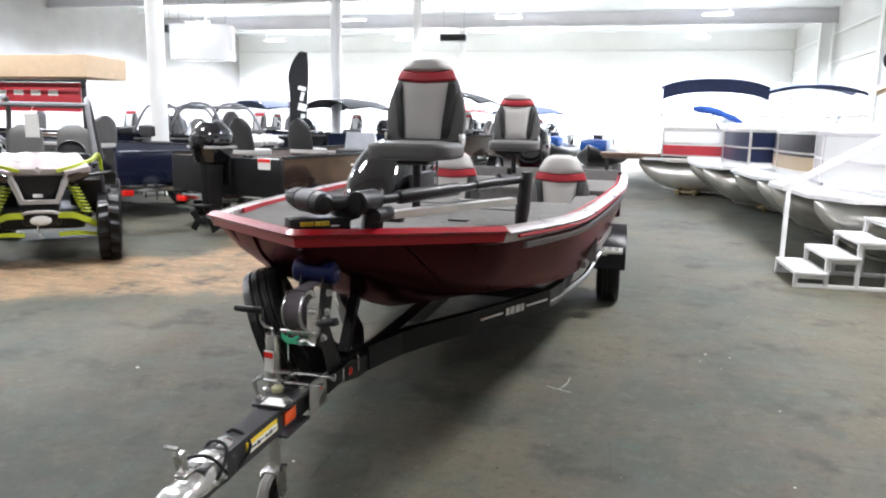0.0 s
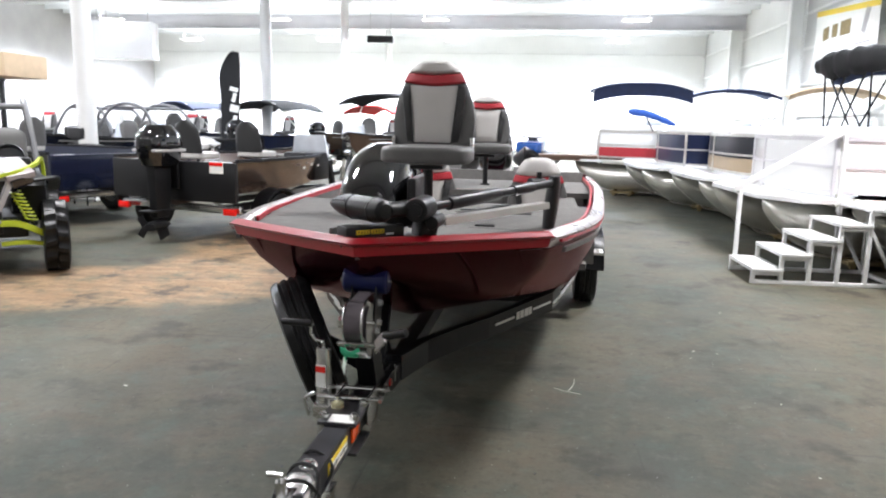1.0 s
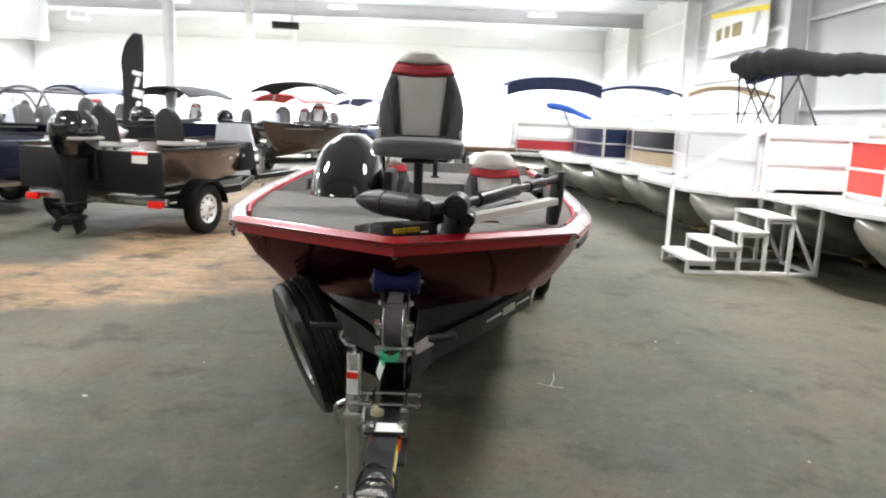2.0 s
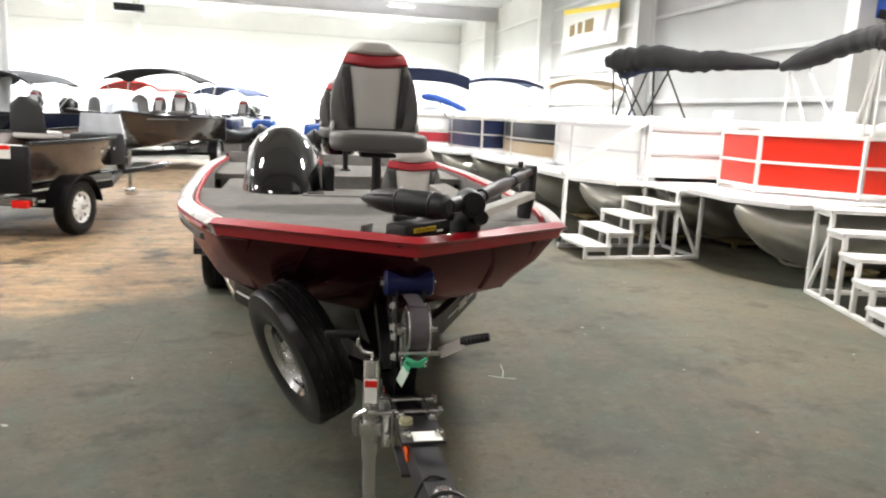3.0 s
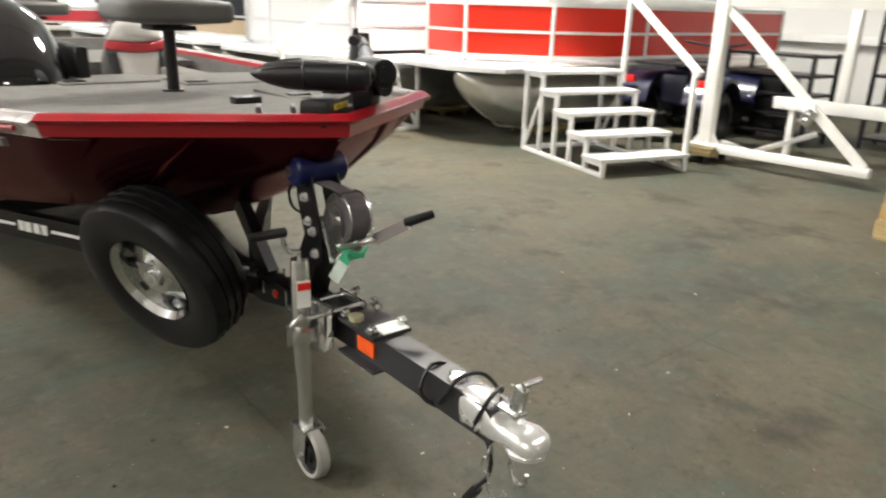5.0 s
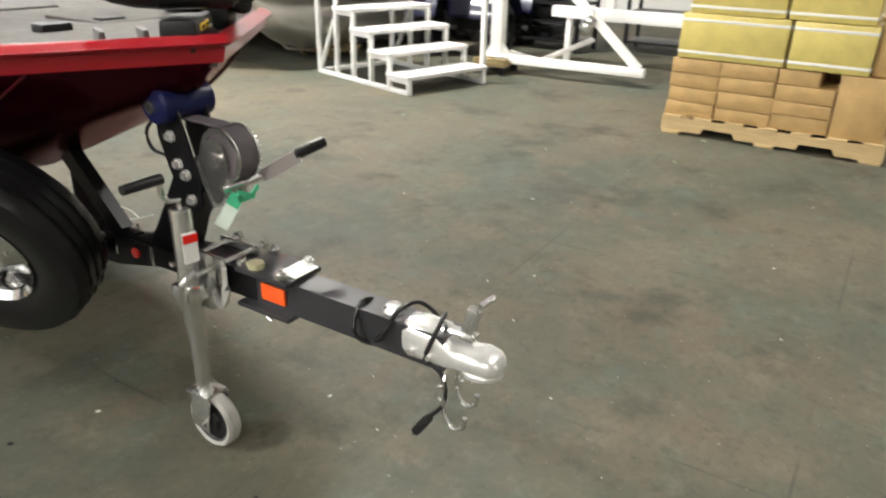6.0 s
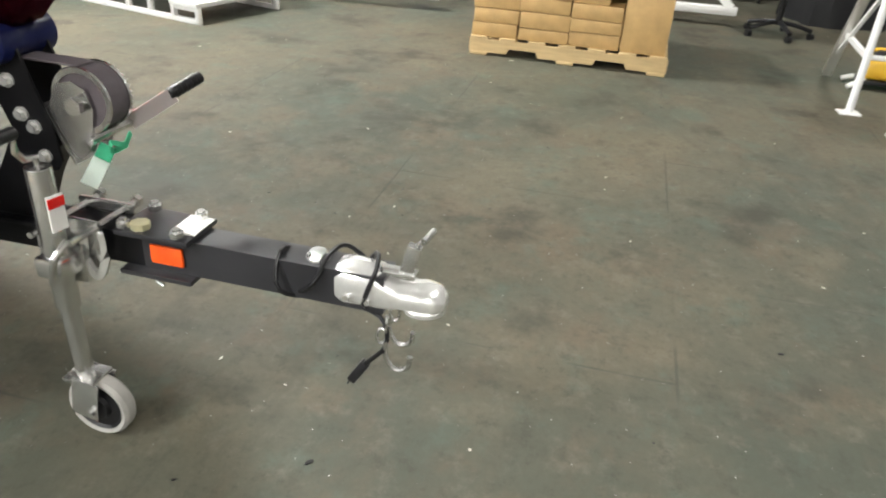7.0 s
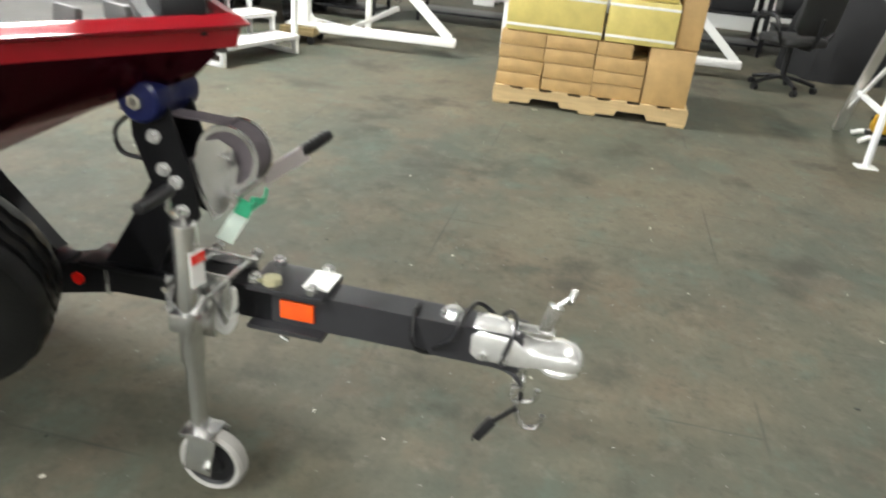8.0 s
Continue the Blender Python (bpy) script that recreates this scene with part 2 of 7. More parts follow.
M_BANNER = mat("white_banner_vinyl", (0.8, 0.8, 0.76), 0.5, vary=0.05, scale=2)
M_PVC = mat("clear_grey_film", (0.55, 0.58, 0.62), 0.2, vary=0.1, scale=6)


# ---------------- mesh helpers ----------------
def finish(name, bm, material, smooth=35):
    bmesh.ops.recalc_face_normals(bm, faces=bm.faces)
    me = bpy.data.meshes.new(name)
    bm.to_mesh(me)
    bm.free()
    for x in (material if isinstance(material, (list, tuple)) else [material]):
        me.materials.append(x)
    if smooth:
        me.polygons.foreach_set("use_smooth", [True] * len(me.polygons))
        me.set_sharp_from_angle(angle=radians(smooth))
    return me


def part(name, bm, material, parent=None, label="", smooth=35):
    """One mesh object under a thing or under a part."""
    ob = new(name, bm if isinstance(bm, bpy.types.Mesh) else finish(name, bm, material, smooth))
    ob.parent = parent
    return tagged(ob, label)


def thing(name, m, label, category, group="", kind=""):
    ob = new(name)
    ob.empty_display_size = 0.2
    ob.matrix_basis = m
    return tagged(ob, label, category, group, kind)


def solid(name, bm, material, m, label, category, group="", kind="", smooth=35):
    ob = new(name, finish(name, bm, material, smooth))
    ob.matrix_basis = m
    return tagged(ob, label, category, group, kind)


def xf(bm, verts, m):
    bmesh.ops.transform(bm, matrix=m, verts=verts)


def box(bm, c, s, rot=(0, 0, 0), bevel=0.0, seg=2, taper=None):
    """A box of size s round c, turned by rot degrees, its edges bevelled; taper scales its top in x and y."""
    r = bmesh.ops.create_cube(bm, size=1)
    vs = r["verts"]
    for v in vs:
        k = taper if (taper and v.co.z > 0) else (1, 1)
        v.co = Vector((v.co.x * s[0] * k[0], v.co.y * s[1] * k[1], v.co.z * s[2]))
    if bevel:
        es = list({e for v in vs for e in v.link_edges})
        r = bmesh.ops.bevel(bm, geom=es, offset=min(bevel, min(s) * 0.45), segments=seg, affect="EDGES", profile=0.6)
        vs = list({v for f in r["faces"] for v in f.verts} | {v for v in vs if v.is_valid})
    xf(bm, vs, pose(*c, *rot))
    return bm


def cyl(bm, p, q, r, r2=None, n=14, bevel=0.0):
    """A round bar from p to q."""
    p, q = Vector(p), Vector(q)
    d = q - p
    r2 = r if r2 is None else r2
    R = bmesh.ops.create_cone(bm, cap_ends=True, segments=n, radius1=r, radius2=r2, depth=d.length)
    vs = R["verts"]
    if bevel:
        es = [e for e in {e for v in vs for e in v.link_edges} if any(len(f.verts) > 4 for f in e.link_faces)]
        k = bmesh.ops.bevel(bm, geom=es, offset=bevel, segments=2, affect="EDGES", profile=0.6)
        vs = list({v for f in k["faces"] for v in f.verts} | {v for v in vs if v.is_valid})
    xf(bm, vs, Matrix.Translation((p + q) / 2) @ d.to_track_quat("Z", "Y").to_matrix().to_4x4())
    return bm


def grid_faces(bm, rows, closed=True, caps=True):
    """Faces between rings of equal length."""
    V = [[bm.verts.new(p) for p in r] for r in rows]
    n = len(V[0])
    for a, b in zip(V, V[1:]):
        for i in range(n if closed else n - 1):
            j = (i + 1) % n
            try:
                bm.faces.new((a[i], a[j], b[j], b[i]))
            except ValueError:
                pass
    if caps and closed:
        for r in (V[0], V[-1]):
            try:
                bm.faces.new(r)
            except ValueError:
                pass
    return V


def spline(pts, n):
    """Points along a smooth curve through pts."""
    P = [Vector(p) for p in pts]
    P = [P[0] * 2 - P[1]] + P + [P[-1] * 2 - P[-2]]
    out = []
    for i in range(1, len(P) - 2):
        a, b, c, d = P[i - 1:i + 3]
        for k in range(n):
            t = k / n
            out.append(0.5 * (2 * b + (c - a) * t + (2 * a - 5 * b + 4 * c - d) * t * t + (3 * b - a - 3 * c + d) * t ** 3))
    out.append(P[-2])
    return out


def pipe(bm, pts, r, n=8, smooth=0, flat=None):
    """A bent tube along pts; smooth: points per span; flat: (width, height) of a strap in place of a round."""
    P = spline(pts, smooth) if smooth else [Vector(p) for p in pts]
    up = Vector((0, 0, 1))
    rows = []
    for i, p in enumerate(P):
        d = (P[min(i + 1, len(P) - 1)] - P[max(i - 1, 0)]).normalized()
        side = d.cross(up)
        if side.length < 0.05:
            side = d.cross(Vector((0, 1, 0.1)))
        side.normalize()
        top = side.cross(d).normalized()
        if flat:
            w, h = flat
            rows.append([p + side * x + top * z for x, z in ((-w / 2, -h / 2), (w / 2, -h / 2), (w / 2, h / 2), (-w / 2, h / 2))])
        else:
            rows.append([p + side * (r * math.cos(k * math.tau / n)) + top * (r * math.sin(k * math.tau / n)) for k in range(n)])
    grid_faces(bm, rows)
    return bm


def lathe(bm, prof, n=24, m=None, ring=False):
    """A body turned round z: prof is (radius, z) from end to end; ring: closed on itself, open in the middle."""
    if ring:
        prof = list(prof) + [prof[0]]
    rows = [[(r * math.cos(k * math.tau / n), r * math.sin(k * math.tau / n), z) for k in range(n)] for r, z in prof]
    V = grid_faces(bm, rows, caps=prof[0][0] > 1e-4 and not ring)
    if m is not None:
        xf(bm, [v for r in V for v in r], m)
    return bm


def slab(bm, poly, z0, z1, bevel=0.0):
    """A plate with the outline poly, from z0 to z1."""
    lo = [bm.verts.new((x, y, z0)) for x, y in poly]
    hi = [bm.verts.new((x, y, z1)) for x, y in poly]
    n = len(poly)
    bm.faces.new(lo[::-1])
    top = bm.faces.new(hi)
    for i in range(n):
        bm.faces.new((lo[i], lo[(i + 1) % n], hi[(i + 1) % n], hi[i]))
    if bevel:
        bmesh.ops.bevel(bm, geom=list(top.edges), offset=bevel, segments=2, affect="EDGES")
    return bm


def cushion(bm, c, s, rot=(0, 0, 0), puff=0.35, n=10):
    """A padded block: a box with soft, swollen sides."""
    rows = []
    k = 20
    for i in range(n + 1):
        w = -1 + 2 * i / n
        f = (1 - abs(w) ** 4.5) ** (1 / 3.2) if abs(w) < 1 else 0.0
        f = max(f, 0.0)
        f = 1 - (1 - f) * puff * 1.6 if abs(w) < 1 else 1 - puff * 1.6
        f = max(f, 0.05)
        ring = []
        for j in range(k):
            a = math.tau * j / k
            ca, sa = math.cos(a), math.sin(a)
            e = 2 / 5
            ring.append((s[0] / 2 * f * math.copysign(abs(ca) ** e, ca), s[1] / 2 * f * math.copysign(abs(sa) ** e, sa), s[2] / 2 * w))
        rows.append(ring)
    V = grid_faces(bm, rows)
    xf(bm, [v for r in V for v in r], pose(*c, *rot))
    return bm


def B():
    return bmesh.new()


# ---------------- hall ----------------
def hall():
    X0, X1, Y0, Y1, Z = -26.0, 10.0, -9.0, 47.5, 7.3
    bm = B()
    box(bm, ((X0 + X1) / 2, (Y0 + Y1) / 2, -0.1), (X1 - X0 + 1, Y1 - Y0 + 1, 0.2))
    solid("floor", bm, M_FLOOR, HALL, "worn dark green-grey shop floor with brown aisle", "floor", kind="structure", smooth=0)
    for name, c, s in (("wall_north", ((X0 + X1) / 2, Y1 + 0.1, Z / 2), (X1 - X0, 0.2, Z)), ("wall_south", ((X0 + X1) / 2, Y0 - 0.1, Z / 2), (X1 - X0, 0.2, Z)),
                       ("wall_east", (X1 + 0.1, (Y0 + Y1) / 2, Z / 2), (0.2, Y1 - Y0 + 0.4, Z)), ("wall_west", (X0 - 0.1, (Y0 + Y1) / 2, Z / 2), (0.2, Y1 - Y0 + 0.4, Z))):
        w = thing(name, HALL, "insulated metal building wall, white north and east, unseen grey south and west", "wall", kind="structure")
        bm = B()
        box(bm, c, s)
        # south and west walls are unseen; grey lowers the bounce light from behind the camera
        part("panel", bm, {"wall_south": M_STEEL_G, "wall_west": M_STEEL_G, "wall_east": M_LINER}.get(name, M_WALL), w, smooth=0)
        if name == "wall_east":
            for z in (1.1, 2.15, 3.3, 4.6, 5.9):
                bm = B()
                box(bm, (X1 - 0.07, (Y0 + Y1) / 2, z), (0.14, Y1 - Y0, 0.05), bevel=0.006)
                box(bm, (X1 - 0.13, (Y0 + Y1) / 2, z - 0.05), (0.02, Y1 - Y0, 0.06))
                part("girt", bm, M_STEEL_W, w)
        if name == "wall_north":
            for z in (2.2, 4.3, 6.0):
                bm = B()
                box(bm, ((X0 + X1) / 2, Y1 - 0.06, z), (X1 - X0, 0.12, 0.06), bevel=0.006)
                part("girt", bm, M_STEEL_W, w)
    bm = B()
    box(bm, ((X0 + X1) / 2, (Y0 + Y1) / 2, Z + 0.1), (X1 - X0, Y1 - Y0, 0.2))
    for i in range(38):
        y = Y0 + 0.7 + i * 1.5
        box(bm, ((X0 + X1) / 2, y, Z - 0.12), (X1 - X0, 0.07, 0.22))
    solid("ceiling", bm, M_CEIL, HALL, "white insulated ceiling with steel purlins", "ceiling", kind="structure", smooth=0)
    for y in (3.7, 12.5, 21.3, 30.1, 38.9):
        f = thing("roof_beam", HALL, "grey painted steel roof beam spanning the hall", "beam", group="roof beams", kind="structure")
        for z, h, w in ((6.42, 0.06, 0.3), (6.74, 0.6, 0.03), (7.06, 0.06, 0.3)):
            bm = B()
            box(bm, ((X0 + X1) / 2, y, z), (X1 - X0, w, h), bevel=0.004)
            part("web" if h > 0.1 else "flange", bm, M_BEAM, f)
        for x, name in ((X1 - 0.42, "wall_column"), (-8.0, "round_column")):
            bm = B()
            if name == "wall_column":
                box(bm, (x, y, 3.2), (0.5, 0.04, 6.4))
                box(bm, (x - 0.26, y, 3.2), (0.03, 0.32, 6.4), bevel=0.004)
                box(bm, (x + 0.26, y, 3.2), (0.03, 0.32, 6.4), bevel=0.004)
            else:
                cyl(bm, (x, y, 0), (x, y, 6.4), 0.16, n=24)
                box(bm, (x, y, 0.02), (0.5, 0.5, 0.04), bevel=0.005)
                box(bm, (x, y, 6.37), (0.5, 0.5, 0.04), bevel=0.005)
            solid("column", bm, M_STEEL_W, HALL, "white painted steel column of the hall", "column", group=name, kind="structure")


LAMP_GLOW = glow("lamp_glow", (1.0, 0.98, 0.94), 22)


def high_bay(x, y, watts, color, up=0.0):
    """A hanging fluorescent fixture and the light that it gives; up: share of an added ceiling fill."""
    t = thing("high_bay_light", HALL @ pose(x, y, 6.3), "white hanging fluorescent high-bay light, switched on", "light", group="high-bay lights")
    bm = B()
    box(bm, (0, 0, 0), (1.25, 0.42, 0.05), bevel=0.01)
    for s in (-1, 1):
        box(bm, (0, s * 0.24, -0.04), (1.25, 0.12, 0.012), rot=(s * 35, 0, 0))
    part("housing", bm, M_STEEL_W, t)
    for k in (-0.135, -0.045, 0.045, 0.135):
        bm = B()
        cyl(bm, (-0.58, k, -0.045), (0.58, k, -0.045), 0.016, n=8)
        part("tube", bm, LAMP_GLOW, t)
    for s in (-0.5, 0.5):
        bm = B()
        cyl(bm, (s, 0, 0.02), (s, 0, 1.0), 0.006, n=6)
        part("cable", bm, M_STEEL_G, t)
    d = bpy.data.lights.new("high_bay", "AREA")
    d.shape, d.size, d.size_y, d.energy, d.color = "RECTANGLE", 1.25, 0.45, watts, color
    if y > 20:
        d.spread = math.radians(155)   # far beams narrowed to keep grazing light from under the boat
    lamp = new("high_bay_lamp", d)
    lamp.matrix_basis = HALL @ pose(x, y, 6.2)
    if up:
        # added fill lamp aimed up to brighten the roof; the housing is closed
        d = bpy.data.lights.new("ceiling_fill_data", "AREA")
        d.shape, d.size, d.size_y, d.energy, d.color = "RECTANGLE", 1.25, 0.45, watts * up, color
        lamp = new("ceiling_fill", d)
        lamp.matrix_basis = HALL @ pose(x, y, 6.36, 180)


WARM, COOL = (1.0, 0.975, 0.92), (0.93, 0.97, 1.0)
hall()
# the near rows are added out of view, placed and powered to balance floor brightness
for yy, ww, cc, up in ((-7.0, (60, 60, 40, 60), WARM, 0), (-0.7, (250, 450, 170, 150), WARM, 0), (6.6, (350, 900, 560, 860), WARM, 0), (13.5, (1000, 950, 420, 420), COOL, 0.25), (25.7, (2400, 2300, 2200, 2200), COOL, 0.25), (34.5, (3000, 3000, 3000, 3000), COOL, 0.25), (43.0, (3000, 3000, 3000, 3000), COOL, 0.2)):
    for xx, w in zip((-21.0, -12.5, -4.9, 3.2 if yy == 6.6 else 4.2), ww):
        high_bay(xx, yy, w, cc, up)


# ---------------- wheels and seats ----------------
def tyre_mesh(bm, R, w, rim, n=72, tread=True):
    """A tyre round the x axis, with three long grooves and short cross cuts in its tread."""
    prof = [(rim, -0.38, 0), (rim + 0.02, -0.46, 0), (R * 0.82, -0.5, 0), (R * 0.95, -0.45, 0), (R * 0.985, -0.38, 1)]
    for g in (-0.2, 0.0, 0.2):
        prof += [(R, g - 0.045, 1), (R - 0.009, g - 0.03, 0), (R - 0.009, g + 0.03, 0), (R, g + 0.045, 1)]
    prof += [(R * 0.985, 0.38, 1), (R * 0.95, 0.45, 0), (R * 0.82, 0.5, 0), (rim + 0.02, 0.46, 0), (rim, 0.38, 0), (rim, -0.38, 0)]
    rows = []
    for r, x, cut in prof:
        ring = []
        for k in range(n):
            q = r - 0.005 if cut and tread and k % 3 == 0 else r
            a = math.tau * (k + 2.5 * abs(x)) / n
            ring.append((x * w, q * math.cos(a), q * math.sin(a)))
        rows.append(ring)
    grid_faces(bm, rows, caps=False)
    return bm


def wheel(parent, m, R=0.31, w=0.19, rim=0.175, name="wheel", rim_mat=None, side=-1, spokes=8, dish=0.3):
    """Wheel with its face to side * x; tyre, rim and hub as sub-parts."""
    rim_mat = rim_mat or M_CHROME
    bm = B()
    lathe(bm, [(rim - 0.012, -w * 0.42), (rim - 0.012, w * 0.42), (rim - 0.03, w * 0.3), (rim - 0.03, -w * 0.3)], 32, pose(0, 0, 0, 0, 90, 0), ring=True)
    hub = part(name, bm, rim_mat, parent)
    hub.matrix_basis = m
    bm = B()
    tyre_mesh(bm, R, w, rim - 0.012)
    part("tyre", bm, M_RUBBER, hub, "black rubber tyre")
    bm = B()
    f = side * w * dish
    lathe(bm, [(0.035, 0.03), (0.06, 0.035), (0.085, 0.012), (rim * 0.72, 0.0), (rim - 0.028, -0.012), (rim - 0.02, 0.018), (rim, 0.022), (rim, 0.014), (rim - 0.028, -0.024), (0.03, -0.012)], 36, pose(f, 0, 0, 0, 90 * side, 0), ring=True)
    part("rim", bm, rim_mat, hub)
    for k in range(spokes):
        a = math.tau * k / spokes
        c = Vector((f - side * 0.003, math.cos(a) * rim * 0.68, math.sin(a) * rim * 0.68))
        part("rim_slot", box(B(), c, (0.016, rim * 0.30, rim * 0.16), rot=(math.degrees(a), 0, 0), bevel=0.005), M_BLACK, hub)
    bm = B()
    cyl(bm, (f, 0, 0), (f + side * 0.05, 0, 0), 0.034, 0.028, n=16, bevel=0.006)
    for k in range(5):
        a = math.tau * k / 5
        cyl(bm, (f, math.cos(a) * 0.062, math.sin(a) * 0.062), (f + side * 0.03, math.cos(a) * 0.062, math.sin(a) * 0.062), 0.011, n=6)
    part("hub_cap", bm, M_CHROME, hub)
    return hub


OUTLINE = [(0.0, 0.93), (0.12, 0.98), (0.3, 1.0), (0.5, 0.93), (0.68, 0.80), (0.8, 0.69), (0.9, 0.59), (0.95, 0.49), (0.985, 0.33), (1.0, 0.14)]


def backrest(parent, m, w=0.45, h=0.5, red=True, shell=None, center=None, band=0.775):
    """A padded backrest facing -y, standing on z = 0: bolsters, centre panel, head roll and red band."""
    def outline(k):
        """Half width at the height k of the back, 0 to 1."""
        for (a, u), (b, v) in zip(OUTLINE, OUTLINE[1:]):
            if k <= b:
                return w / 2 * (u + (v - u) * (k - a) / (b - a))
        return w / 2 * OUTLINE[-1][1]

    def depth(x, k):
        return 0.055 - 0.028 * (x / (outline(min(k, 0.95)) + 0.01)) ** 2 - 0.02 * max(0, k - 0.75) ** 2 * 16

    def patch(u0, u1, k0, k1, proud, n=10):
        """A padded panel on the front between the edges u0 and u1 (functions of the height)."""
        front, rear = [], []
        for i in range(n + 1):
            v = i / n
            rf, rb = [], []
            for j in range(n + 1):
                u = j / n
                a, b = (k0(u), k1(u))
                k = a + (b - a) * v
                x = u0(k) + (u1(k) - u0(k)) * u
                e = min(1, 5.0 * min(u, 1 - u, v, 1 - v)) ** 0.5
                y = -(depth(x, k) + proud * e)
                rf.append((x, y, k * h))
                rb.append((x, y + 0.03 + proud * e, k * h))
            front.append(rf)
            rear.append(rb)
        bm = B()
        F = grid_faces(bm, front, closed=False)
        R = grid_faces(bm, rear, closed=False)
        loop = [(0, j) for j in range(n)] + [(i, n) for i in range(n)] + [(n, j) for j in range(n, 0, -1)] + [(i, 0) for i in range(n, 0, -1)]
        for (a, b), (c, d) in zip(loop, loop[1:] + loop[:1]):
            bm.faces.new((F[a][b], F[c][d], R[c][d], R[a][b]))
        return bm

    rows = []
    for i in range(19):
        k = i / 18
        half = outline(k)
        e = (1 - max(0, k - 0.8) ** 2 * 14)
        rows.append([(half * math.copysign(abs(math.cos(a)) ** 0.6, math.cos(a)), (-0.05 * e if math.sin(a) < 0 else 0.05 * e) * abs(math.sin(a)) ** 0.5 + 0.015 * k, k * h) for a in [math.tau * j / 22 for j in range(22)]])
    bm = B()
    grid_faces(bm, rows)
    back = part("backrest", bm, shell or M_VINYL_G, parent)
    back.matrix_basis = m
    top = band - 0.075
    inner = lambda k: w / 2 * (0.46 + 0.13 * k / top)
    outer = lambda k: min(w / 2 * (0.62 + 0.20 * k / top), outline(k) * 0.93)
    part("centre_panel", patch(lambda k: -inner(k), inner, lambda u: 0.02, lambda u: top - 0.02 + 0.02 * abs(2 * u - 1), 0.014), center or M_VINYL_L, back, "light grey vinyl panel")
    for s in (-1, 1):
        bm = patch(lambda k: s * inner(k), lambda k: s * outer(k), lambda u: 0.02, lambda u: top - 0.01, 0.022, n=8)
        part("bolster", bm, M_VINYL_D, back, "dark grey side bolster")
    if red:
        lo = lambda u: band - 0.085 + 0.05 * abs(2 * u - 1) ** 1.5
        hi = lambda u: band + 0.045 + 0.03 * abs(2 * u - 1) ** 1.5
        part("red_band", patch(lambda k: -outline(k) * 0.99, lambda k: outline(k) * 0.99, lo, hi, 0.016), M_VINYL_R, back, "red vinyl band")
    part("head_roll", patch(lambda k: -outline(k) * 0.97, lambda k: outline(k) * 0.97, lambda u: band + 0.05 + 0.03 * abs(2 * u - 1) ** 1.5, lambda u: 0.99, 0.022), center or M_VINYL_L, back, "light grey head roll")
    part("seam", pipe(B(), [(inner(k) * s, -(depth(inner(k), k) + 0.012), k * h) for s, k in [(-1, top * q / 6) for q in range(7)]], 0.004, 5), M_VINYL_D, back)
    part("seam", pipe(B(), [(inner(k), -(depth(inner(k), k) + 0.012), k * h) for k in [top * q / 6 for q in range(7)]], 0.004, 5), M_VINYL_D, back)
    return back


def pedestal_seat(parent, x, y, z, top, turn=0, post=True, red=True, shell=None, center=None):
    """A folding fishing seat on a post, its front to -y; top: height of the pan's top."""
    bm = B()
    cushion(bm, (0, 0, 0), (0.46, 0.42, 0.10), puff=0.3)
    pan = part("seat", bm, shell or M_VINYL_G, parent, "padded pedestal fishing seat")
    pan.matrix_basis = pose(x, y, top - 0.05, 0, 0, turn)
    backrest(pan, pose(0, 0.16, 0.045, -6), h=0.445, red=red, shell=shell, center=center)
    for s in (-1, 1):
        bm = B()
        box(bm, (s * 0.21, 0.15, 0.055), (0.018, 0.09, 0.07), bevel=0.006)
        part("hinge", bm, M_ZINC, pan)
    if post:
        bm = B()
        cyl(bm, (x, y, z), (x, y, top - 0.12), 0.024, n=16)
        cyl(bm, (x, y, z), (x, y, z + 0.012), 0.045, n=20, bevel=0.003)
        box(bm, (x, y, top - 0.115), (0.17, 0.17, 0.02), bevel=0.006)
        part("seat_post", bm, M_BLACK, parent, "black metal seat post")
    return pan


# ---------------- bass boat ----------------
GUN = [(0.0, 0.775), (0.22, 0.953), (0.44, 1.132), (0.66, 1.31), (0.78, 1.72), (0.89, 2.19), (0.965, 2.9), (1.03, 3.8), (1.08, 4.8), (1.08, 6.1)]
CHINE = [(0.0, 0.88, 0.97), (0.16, 1.11, 0.885), (0.33, 1.36, 0.805), (0.50, 1.61, 0.742), (0.625, 1.95, 0.69), (0.74, 2.35, 0.64), (0.85, 2.95, 0.60), (0.92, 3.8, 0.59), (0.95, 4.8, 0.59), (0.95, 6.1, 0.59)]
KEEL = [(0.0, 0.88, 0.97), (0.0, 1.13, 0.865), (0.0, 1.38, 0.735), (0.0, 1.62, 0.635), (0.0, 1.95, 0.545), (0.0, 2.4, 0.515), (0.0, 2.95, 0.505), (0.0, 3.8, 0.50), (0.0, 4.8, 0.50), (0.0, 6.1, 0.50)]


def rise(y):
    """How far gunwale and deck lift towards the bow."""
    return 0.030 * max(0.0, (2.4 - y) / 1.1) ** 1.5


def sheer(y):
    return 1.045 - 0.012 * max(0, y - 1.3) + rise(y)


def along(pts, sub=5):
    """Straight to the bow's corner, a smooth curve from there."""
    a = [Vector(p) for p in pts]
    out = []
    for i in range(3):
        out += [a[i].lerp(a[i + 1], k / sub) for k in range(sub)]
    return out + spline(pts[3:], sub)


